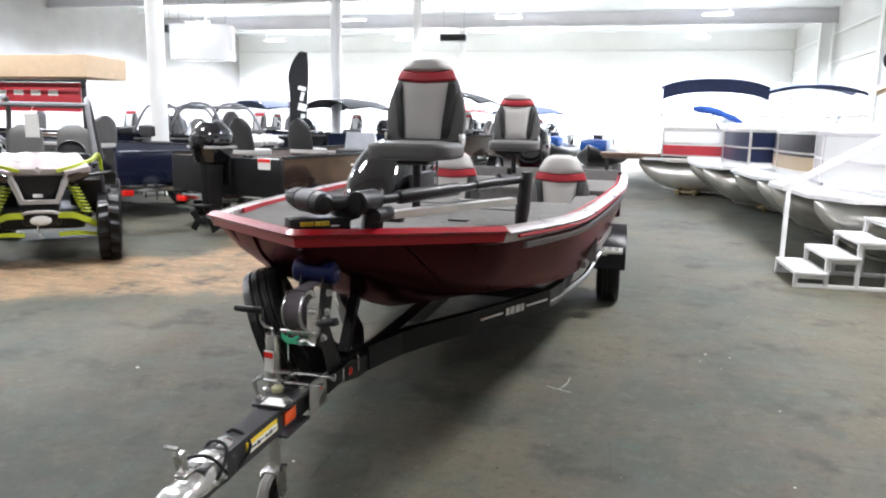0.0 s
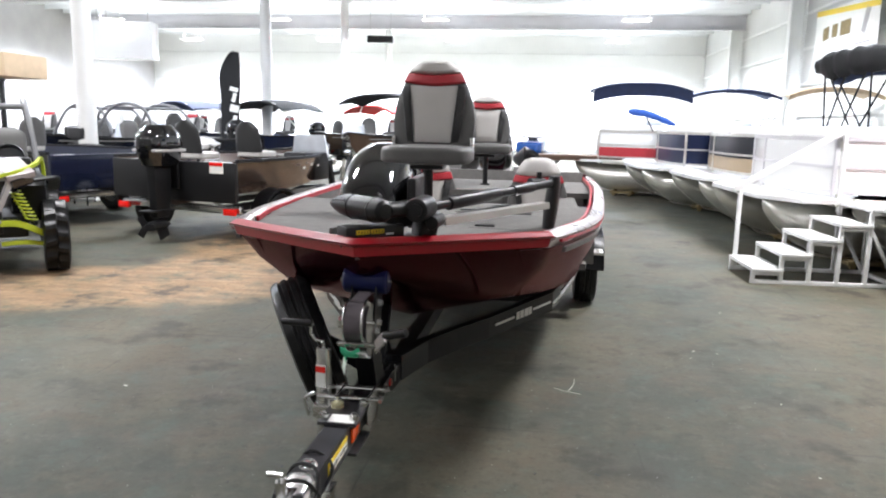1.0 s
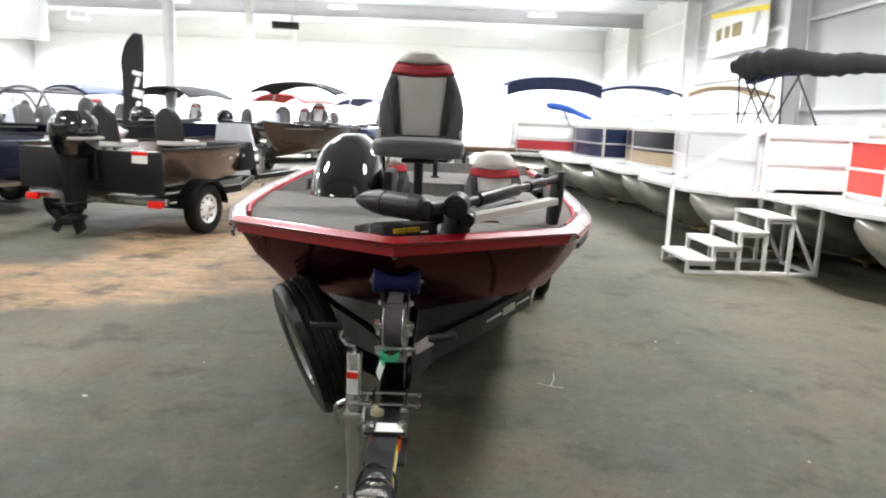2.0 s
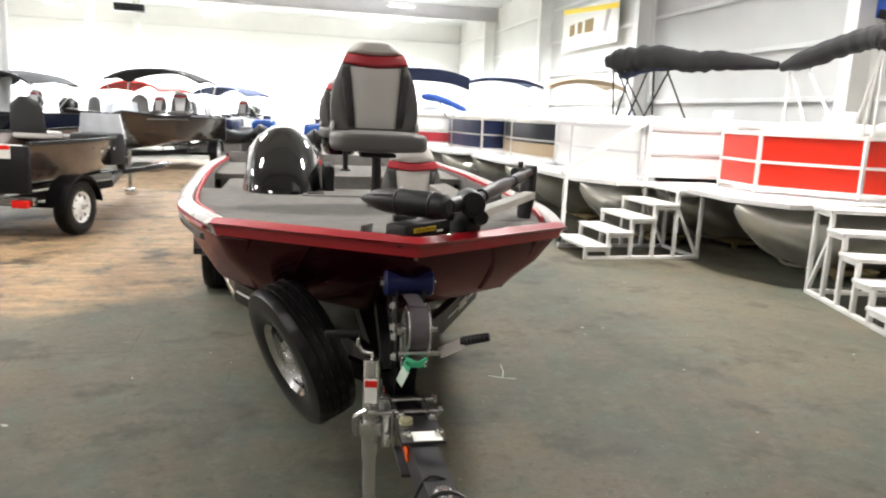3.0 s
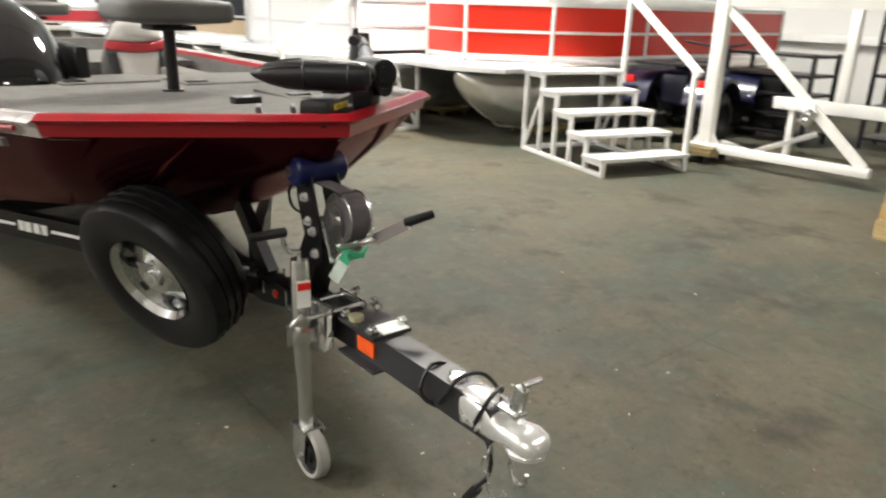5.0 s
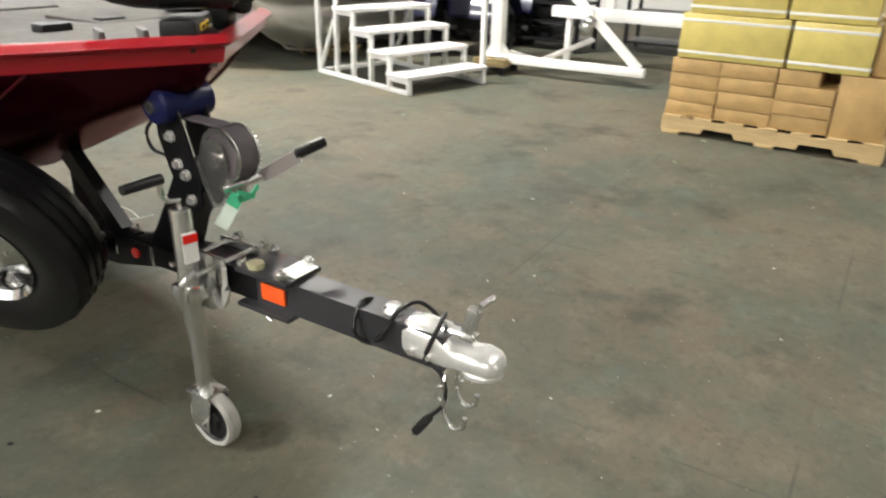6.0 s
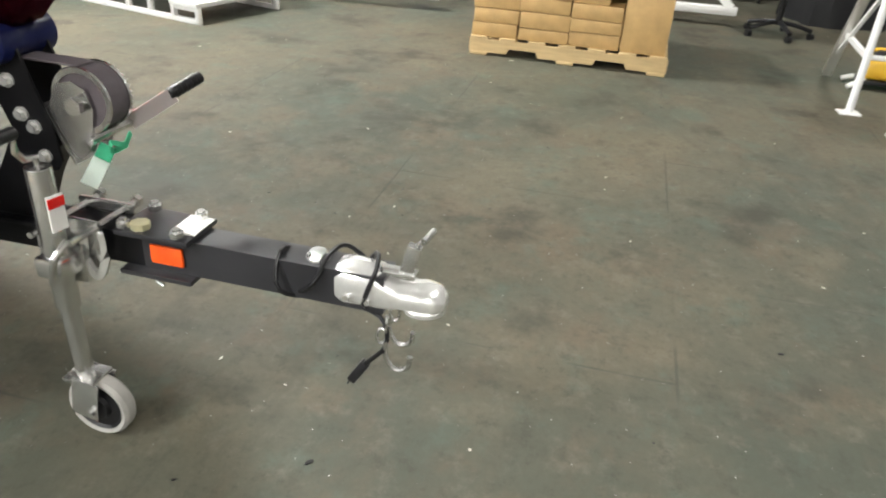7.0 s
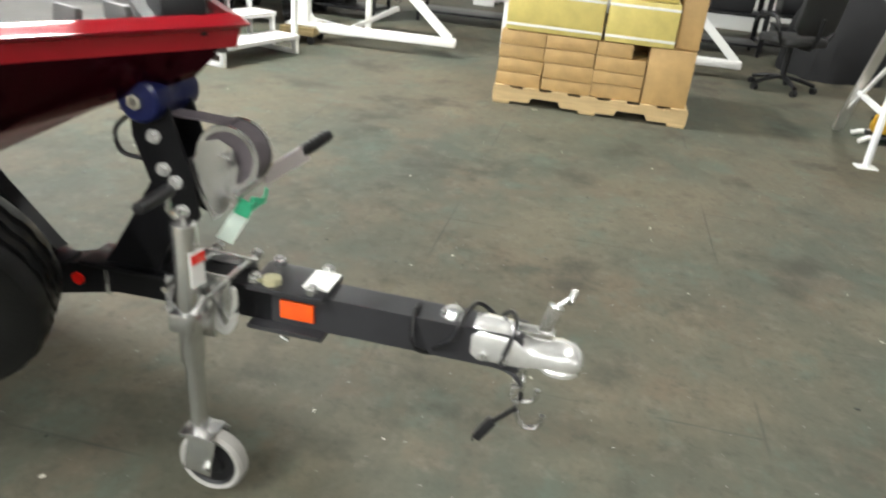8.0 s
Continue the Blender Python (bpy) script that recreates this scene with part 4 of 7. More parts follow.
    # safety chains: links and hooks
    for x, y, n in ((-0.045, 0.12, 2), (0.045, 0.14, 2)):
        for k in range(n):
            bm = B()
            zc = 0.425 - 0.032 * k
            rings = [(0.011 * math.cos(a), 0.0, 0.02 * math.sin(a)) for a in [math.tau * j / 12 for j in range(13)]]
            pipe(bm, rings, 0.0035, 6)
            xf(bm, bm.verts, pose(x, y + 0.01 * k * (1 if x < 0 else -1), zc, 0, 0, 90 * (k % 2) + 20))
            part("chain_link", bm, M_ZINC, t)
        bm = B()
        hz = 0.425 - 0.032 * n
        pipe(bm, [(x, y, hz + 0.02), (x, y - 0.0, hz - 0.02), (x, y - 0.02, hz - 0.05), (x, y - 0.05, hz - 0.04), (x, y - 0.055, hz - 0.01)], 0.006, 8, smooth=4)
        part("hook", bm, M_ZINC, t)
    # swing hinge, plates, pins, label, reflector
    bm = B()
    box(bm, (0.0, 0.66, 0.536), (0.13, 0.18, 0.012), bevel=0.003)
    box(bm, (0.0, 0.66, 0.437), (0.13, 0.18, 0.012), bevel=0.003)
    part("hinge_plate", bm, M_TONGUE, t)
    bm = B()
    box(bm, (0.012, 0.60, 0.544), (0.085, 0.06, 0.003))
    part("label", bm, M_PAPER, t, "white paper label")
    for x, y in ((0.05, 0.72), (-0.05, 0.60), (0.05, 0.60), (-0.045, 0.735)):
        bm = B()
        cyl(bm, (x, y, 0.535), (x, y, 0.565), 0.009, n=10)
        cyl(bm, (x, y, 0.545), (x, y, 0.558), 0.016, n=6)
        part("hinge_bolt", bm, M_ZINC, t)
    for s in (-1, 1):
        bm = B()
        box(bm, (s * 0.043, 0.637, 0.487), (0.008, 0.08, 0.046), bevel=0.003)
        part("reflector", bm, M_ORANGE, t, "orange side reflector")
    # warning sticker on the far side of the tongue, its print as plain bars
    bm = B()
    box(bm, (0.0402, 0.45, 0.49), (0.003, 0.20, 0.04))
    part("sticker", bm, M_YELLOW, t, "yellow and white warning sticker")
    bm = B()
    box(bm, (0.0416, 0.45, 0.485), (0.003, 0.19, 0.024))
    part("sticker_field", bm, M_PAPER, t)
    for k in range(7):
        bm = B()
        box(bm, (0.043, 0.37 + k * 0.026, 0.485), (0.002, 0.018, 0.004 + 0.004 * (k % 3)))
        part("print_bar", bm, M_BLACK, t)
    # clamp bolts of jack and winch stand
    for y in (0.80, 0.90):
        bm = B()
        cyl(bm, (-0.14, y, 0.535), (0.10, y, 0.535), 0.008, n=8)
        cyl(bm, (0.085, y, 0.535), (0.098, y, 0.535), 0.015, n=6)
        part("clamp_bolt", bm, M_ZINC, t)
    bm = B()
    box(bm, (-0.062, 0.85, 0.487), (0.010, 0.13, 0.13), bevel=0.004)
    part("jack_bracket", bm, M_ZINC, t)
    part("clamp_plate", box(B(), (0.05, 0.85, 0.487), (0.01, 0.15, 0.12), bevel=0.004), M_ZINC, t)
    for y in (0.795, 0.905):
        bm = B()
        pipe(bm, [(-0.078, y - 0.022, 0.535), (-0.082, y - 0.024, 0.46), (-0.082, y, 0.425), (-0.082, y + 0.024, 0.46), (-0.078, y + 0.022, 0.535)], 0, smooth=4, flat=(0.012, 0.018))
        part("bracket_lug", bm, M_CAST, t)
    bm = B()
    box(bm, (-0.085, 0.85, 0.455), (0.02, 0.075, 0.10), bevel=0.008)
    part("swivel_housing", bm, M_ZINC, t)
    part("hinge_pin", cyl(B(), (-0.035, 0.70, 0.540), (-0.035, 0.70, 0.556), 0.022, n=8), M_PASSIV, t, "yellow-zinc hinge pin")
    part("lock_pin", pipe(B(), [(-0.03, 0.69, 0.43), (-0.03, 0.685, 0.405), (-0.03, 0.665, 0.395)], 0.004, 6, smooth=3), M_ZINC, t)

    # jack
    jx, jy = -0.128, 0.85
    bm = B()
    cyl(bm, (jx, jy, 0.36), (jx, jy, 0.70), 0.027, n=20, bevel=0.004)
    jack = part("jack", bm, M_ZINC, t, "zinc tongue jack with crank and caster wheel")
    bm = B()
    cyl(bm, (jx, jy - 0.005, 0.16), (jx, jy, 0.40), 0.021, n=18)
    part("inner_tube", bm, M_ZINC, jack)
    bm = B()
    box(bm, (jx - 0.004, jy - 0.0275, 0.60), (0.038, 0.004, 0.08), rot=(0, 0, -12))
    part("label", bm, M_PAPER, jack, "white and red warning label")
    bm = B()
    box(bm, (jx - 0.004, jy - 0.030, 0.625), (0.038, 0.004, 0.022), rot=(0, 0, -12))
    part("label_red", bm, M_REDLENS, jack)
    bm = B()
    box(bm, (jx, jy, 0.47), (0.07, 0.07, 0.05), bevel=0.01)
    pipe(bm, [(jx - 0.05, jy - 0.02, 0.45), (jx - 0.055, jy - 0.045, 0.52), (jx - 0.02, jy - 0.05, 0.545)], 0.008, 8, smooth=4)
    part("swivel_lock", bm, M_ZINC, jack)
    bm = B()
    pipe(bm, [(jx, jy, 0.69), (jx, jy, 0.72), (jx - 0.03, jy, 0.725), (jx - 0.045, jy, 0.745), (jx - 0.045, jy, 0.785)], 0.008, 8)
    part("crank_arm", bm, M_ZINC, jack)
    bm = B()
    cyl(bm, (jx - 0.04, jy, 0.785), (jx - 0.15, jy - 0.005, 0.787), 0.014, 0.012, n=12, bevel=0.003)
    part("crank_grip", bm, M_BLACK, jack)
    bm = B()
    box(bm, (jx, jy - 0.01, 0.165), (0.075, 0.085, 0.012), bevel=0.004)
    for s in (1, -1):
        box(bm, (jx + s * 0.033, jy - 0.018, 0.115), (0.006, 0.07, 0.11), rot=(10, 0, 0), bevel=0.002)
    cyl(bm, (jx - 0.048, jy - 0.035, 0.083), (jx + 0.048, jy - 0.035, 0.083), 0.009, n=8)
    part("caster_fork", bm, M_ZINC, jack)
    bm = B()
    lathe(bm, [(0.066, -0.019), (0.076, -0.022), (0.083, -0.013), (0.083, 0.013), (0.076, 0.022), (0.066, 0.019)], 30, pose(jx, jy - 0.035, 0.083, 0, 90, 0), ring=True)
    cw = part("caster_tyre", bm, M_GREYRUB, jack, "grey caster tyre")
    bm = B()
    lathe(bm, [(0.012, -0.026), (0.03, -0.024), (0.034, -0.014), (0.058, -0.013), (0.067, -0.019), (0.067, 0.019), (0.058, 0.013), (0.034, 0.014), (0.03, 0.024), (0.012, 0.026)], 24, pose(jx, jy - 0.035, 0.083, 0, 90, 0))
    part("caster_hub", bm, M_BLACK, jack)

    # winch stand
    def plate(bm, lo, x0, x1):
        """A flat plate with the outline lo in y and z, from x0 to x1."""
        vs = [[bm.verts.new((x, y, z)) for y, z in lo] for x in (x0, x1)]
        bm.faces.new(vs[0])
        bm.faces.new(vs[1][::-1])
        for i in range(len(lo)):
            j = (i + 1) % len(lo)
            bm.faces.new((vs[0][i], vs[0][j], vs[1][j], vs[1][i]))
        return bm

    bm = B()
    plate(bm, [(1.125, 0.505), (0.985, 0.505), (0.94, 0.61), (0.885, 0.70), (0.95, 0.765), (0.985, 0.73), (1.045, 0.63)], -0.034, 0.034)
    box(bm, (0, 1.07, 0.505), (0.11, 0.22, 0.012), bevel=0.003)
    stand = part("winch_stand", bm, M_FRAME, t, "black winch post")
    for s in (1, -1):
        bm = plate(B(), [(0.862, 0.676), (0.872, 0.658), (0.895, 0.650), (0.925, 0.662), (0.975, 0.745), (1.008, 0.84), (1.005, 0.925), (0.985, 0.95), (0.955, 0.955), (0.925, 0.93), (0.902, 0.86), (0.872, 0.76)], s * 0.044 - 0.003, s * 0.044 + 0.003)
        part("cheek_plate", bm, M_FRAME, stand)
        for y, z in ((0.938, 0.775), (0.912, 0.750), (0.955, 0.845), (0.90, 0.685)):
            bm = B()
            cyl(bm, (s * 0.046, y, z), (s * 0.052, y, z), 0.016, n=14)
            cyl(bm, (s * 0.050, y, z), (s * 0.062, y, z), 0.011, n=6)
            part("nut", bm, M_CAST, stand)
    part("bow_eye_loop", pipe(B(), [(-0.05, 1.0, 0.89), (-0.055, 1.04, 0.85), (-0.05, 1.035, 0.80), (-0.045, 0.99, 0.79)], 0.005, 6, smooth=4), M_BLACK, stand)
    bm = B()
    lathe(bm, [(0.012, -0.082), (0.04, -0.082), (0.047, -0.075), (0.048, -0.045), (0.043, -0.02), (0.041, 0.0), (0.043, 0.02), (0.048, 0.045), (0.047, 0.075), (0.04, 0.082), (0.012, 0.082)], 26, pose(0, 0.965, 0.925, 0, 90, 0))
    part("bow_roller", bm, M_BLUE, t, "dark blue rubber bow roller")
    bm = B()
    cyl(bm, (-0.093, 0.965, 0.925), (0.093, 0.965, 0.925), 0.009, n=8)
    cyl(bm, (-0.093, 0.965, 0.925), (-0.08, 0.965, 0.925), 0.017, n=6)
    part("roller_pin", bm, M_ZINC, t)
    # winch
    bm = B()
    for s in (1, -1):
        x = 0.006 + s * 0.038
        plate(bm, [(0.882, 0.79), (0.838, 0.690), (0.82, 0.684), (0.802, 0.70), (0.785, 0.74), (0.772, 0.80), (0.785, 0.842), (0.815, 0.856), (0.855, 0.845)], x - 0.002, x + 0.002)
    box(bm, (0.005, 0.865, 0.735), (0.085, 0.006, 0.14), rot=(-25, 0, 0))
    winch = part("winch", bm, M_ZINC, t, "zinc hand winch with crank")
    bm = B()
    lathe(bm, [(0.012, -0.030), (0.066, -0.029), (0.067, 0.0), (0.066, 0.029), (0.012, 0.030)], 36, pose(0.005, 0.80, 0.815, 0, 90, 0))
    part("strap_drum", bm, M_STRAP, winch, "rolled grey webbing strap")
    bm = B()
    for x, r in ((-0.027, 0.070), (0.037, 0.070)):
        lathe(bm, [(0.058, -0.002), (r, -0.003), (r + 0.002, 0.0), (r, 0.003), (0.058, 0.002)], 36, pose(x, 0.80, 0.815, 0, 90, 0), ring=True)
    for k in range(36):
        a = math.tau * k / 36
        box(bm, (0.040, 0.80 + 0.070 * math.cos(a), 0.815 + 0.070 * math.sin(a)), (0.005, 0.004, 0.004), rot=(math.degrees(a), 0, 0))
    part("gear", bm, M_ZINC, winch)
    bm = B()
    cyl(bm, (-0.055, 0.80, 0.81), (0.07, 0.80, 0.81), 0.011, n=10)
    cyl(bm, (-0.055, 0.775, 0.74), (0.085, 0.775, 0.74), 0.010, n=10)
    cyl(bm, (-0.058, 0.80, 0.81), (-0.045, 0.80, 0.81), 0.02, n=6)
    part("winch_shaft", bm, M_ZINC, winch)
    bm = B()
    pipe(bm, [(0.08, 0.775, 0.74), (0.095, 0.75, 0.757), (0.13, 0.69, 0.80)], 0, flat=(0.010, 0.034))
    part("crank_arm", bm, M_SILVER, winch)
    bm = B()
    cyl(bm, (0.125, 0.70, 0.80), (0.205, 0.665, 0.825), 0.014, n=12, bevel=0.003)
    for k in range(5):
        q = Vector((0.125, 0.70, 0.80)).lerp(Vector((0.205, 0.665, 0.825)), 0.2 + k * 0.15)
        cyl(bm, q, q + Vector((0.004, -0.002, 0.001)), 0.0155, n=12)
    part("crank_grip", bm, M_BLACK, winch)
    bm = B()
    pipe(bm, [(0.005, 0.80, 0.884), (0.005, 0.86, 0.886), (0.003, 0.93, 0.887), (0.0, 1.05, 0.885)], 0, flat=(0.05, 0.004))
    part("winch_strap", bm, M_STRAP, winch)
    bm = B()
    pipe(bm, [(0.03, 0.74, 0.735), (0.0, 0.735, 0.72), (-0.035, 0.74, 0.735), (-0.02, 0.75, 0.71), (0.025, 0.748, 0.71)], 0, smooth=3, flat=(0.004, 0.012))
    part("green_tie", bm, M_GREENSTRAP, winch, "green plastic tie")
    tag = part("tag", box(B(), (-0.036, 0.790, 0.662), (0.003, 0.036, 0.075), rot=(31, 0, 28), bevel=0.001, seg=1), M_PALEGREEN, winch, "pale green paper tag")
    part("tag_top", box(B(), (-0.026, 0.766, 0.706), (0.004, 0.034, 0.036), rot=(31, 0, 28), bevel=0.001, seg=1), M_GREENSTRAP, tag, "green upper end")

    # spare wheel
    n = Vector((-0.85, -0.37, -0.33)).normalized()
    q = n.to_track_quat("X", "Z").to_matrix().to_4x4()
    sp = wheel(t, Matrix.Translation(Vector((-0.40, 1.33, 0.54)) - n * 0.06) @ q, R=0.285, w=0.17, rim=0.165, side=1, name="spare_wheel", rim_mat=M_RIM, spokes=10, dish=0.08)
    tagged(sp, "chromed spare wheel")
    bm = B()
    pipe(bm, [(-0.04, 1.36, 0.44), (-0.2, 1.40, 0.50), (-0.33, 1.38, 0.56)], 0, flat=(0.06, 0.06))
    part("spare_carrier", bm, M_FRAME, t)
    # front keel support
    bm = B()
    pipe(bm, [(-0.02, 1.27, 0.50), (-0.035, 1.45, 0.715)], 0, flat=(0.04, 0.05))
    box(bm, (-0.02, 1.27, 0.49), (0.07, 0.09, 0.012), bevel=0.003)
    part("keel_post", bm, M_FRAME, t)
    return t


bass_boat()
boat_trailer()


# ---------------- boarding steps ----------------
def boarding_steps(m, width, rail_side, rise=0.163, run=0.265, label=""):
    """Five open treads on a welded frame, climbing to +y, with one handrail."""
    t = thing("boarding_steps", m, label, "steps", group="boarding steps")
    h = width / 2
    for k in range(5):
        y0, z = k * run, (k + 1) * rise
        deep = 0.30 if k < 4 else 0.36
        bm = B()
        box(bm, (0, y0 + deep / 2, z - 0.018), (width + 0.03, deep, 0.036), bevel=0.006)
        part("tread", bm, M_TREAD, t, "pale grey plastic tread")
        for s in (-1, 1):
            bm = B()
            box(bm, (s * (h - 0.02), y0 + 0.02, (z - 0.036) / 2), (0.038, 0.038, z - 0.036), bevel=0.003)
            part("leg", bm, M_ALUW, t)
            bm = B()
            box(bm, (s * (h - 0.02), y0 + 0.15, z - 0.055), (0.03, 0.26, 0.03), bevel=0.003)
            part("bearer", bm, M_ALUW, t)
    L = 4 * run + 0.34
    for s in (-1, 1):
        bm = B()
        box(bm, (s * (h - 0.02), L / 2, 0.019), (0.038, L, 0.038), bevel=0.003)
        part("base_rail", bm, M_ALUW, t)
        bm = B()
        box(bm, (s * (h - 0.02), L - 0.02, 2.5 * rise), (0.038, 0.038, 5 * rise - 0.04), bevel=0.003)
        part("leg", bm, M_ALUW, t)
        bm = B()
        pipe(bm, [(s * (h - 0.02), L - 0.33, 0.6 * rise + 0.5), (s * (h - 0.02), L - 0.03, 0.04)], 0, flat=(0.03, 0.03))
        part("brace", bm, M_ALUW, t)
    bm = B()
    box(bm, (0, L - 0.02, 0.019), (width - 0.08, 0.038, 0.038), bevel=0.003)
    part("base_rail", bm, M_ALUW, t)
    x = rail_side * (h + 0.012)
    bm = B()
    box(bm, (x, 0.06, 0.46), (0.042, 0.042, 0.92), bevel=0.004)
    part("rail_post", bm, M_ALUW, t)
    bm = B()
    box(bm, (x, 4 * run + 0.02, (5 * rise + 1.55) / 2 - 0.06), (0.042, 0.042, 1.55 - 5 * rise + 0.12), bevel=0.004)
    part("rail_post", bm, M_ALUW, t)
    bm = B()
    pipe(bm, [(x, 0.0, 0.87), (x, 4 * run + 0.05, 1.545)], 0, flat=(0.045, 0.06))
    part("handrail", bm, M_ALUW, t, "white sloping handrail")
    return t


boarding_steps(pose(3.0, 7.72, 0, 0, 0, -94), 0.76, -1, rise=0.155, label="white aluminium boarding steps beside the white pontoon boat")
boarding_steps(pose(4.32, 4.24, 0, 0, 0, -21), 0.95, 1, label="white aluminium boarding steps leading to the red pontoon boat")


# ---------------- pontoon boats ----------------
def bimini_open(parent, x, y0, y1, z, length, canvas, sag=0.24, drop=0.17):
    """An open folding top: canvas arched across the beam over three bows."""
    rows = []
    for i in range(13):
        k = i / 12
        y = y0 + (y1 - y0) * k
        zz = z - sag * (abs(2 * k - 1) ** 2.6)
        rows.append([(x, y, zz - 0.05), (x + length * 0.25, y, zz), (x + length * 0.75, y, zz + 0.01), (x + length, y, zz - 0.05), (x + length, y, zz - 0.07), (x + length * 0.75, y, zz - 0.015), (x + length * 0.25, y, zz - 0.025), (x, y, zz - drop)])
    bm = B()
    grid_faces(bm, rows)
    top = part("bimini_top", bm, canvas, parent, "canvas bimini top")
    for xx, foot in ((x + 0.03, x + length * 0.6), (x + length - 0.03, x + length * 0.4)):
        bm = B()
        pipe(bm, [(foot, y0 + 0.05, 1.42), (xx, y0, z - sag - 0.06), (xx, (y0 + y1) / 2, z - 0.05), (xx, y1, z - sag - 0.06), (foot, y1 - 0.05, 1.42)], 0.013, 6)
        part("bow_tube", bm, M_ALU, top)


def bimini_boot(parent, pts, r, canvas, feet, strut=None, thin=0.55):
    """A folded top in its boot: a lumpy canvas roll on struts; points of the hall."""
    inv = parent.matrix_basis.inverted()
    P = spline([inv @ Vector(p) for p in pts], 10)
    rows = []
    n = len(P)
    for i, p in enumerate(P):
        k = i / (n - 1)
        rr = r * (1 - (1 - thin) * k) * min(1, 0.45 + 4.5 * min(k, 1 - k)) * (1 + 0.2 * noise.noise(Vector((i * 0.45, p.x, p.y))))
        d = (P[min(i + 1, n - 1)] - P[max(i - 1, 0)]).normalized()
        side = d.cross(Vector((0, 0, 1))).normalized()
        top = side.cross(d)
        ring = []
        for j in range(14):
            a = math.tau * j / 14
            f = 1 + 0.10 * noise.noise(Vector((i * 0.9, j * 0.8, r * 9)))
            ring.append(p + side * (rr * f * 0.75 * math.cos(a)) + top * (rr * f * math.sin(a) * (1.2 if math.sin(a) < 0 else 0.8)))
        rows.append(ring)
    bm = B()
    grid_faces(bm, rows)
    b = part("bimini_boot", bm, canvas, parent, "folded canvas bimini top in its boot")
    for k, shift in feet:
        foot = P[max(0, min(round((k + shift) * (n - 1)), n - 1))].copy()
        foot.z = 1.44
        bm = B()
        cyl(bm, P[max(0, min(round(k * (n - 1)), n - 1))], foot, 0.014, n=6)
        part("strut", bm, strut or M_BLACK, b)
    return b


ROUND = [(0.6, 0.0), (0.16, 0.09), (0.04, 0.5), (0.0, 1.0), (0.0, 1.66), (0.05, 2.1), (0.17, 2.51), (0.6, 2.6)]
RAKED = [(1.3, 0.0), (0.70, 0.28), (0.34, 0.60), (0.0, 0.95), (0.0, 1.65), (0.34, 2.0), (0.70, 2.32), (1.3, 2.6)]


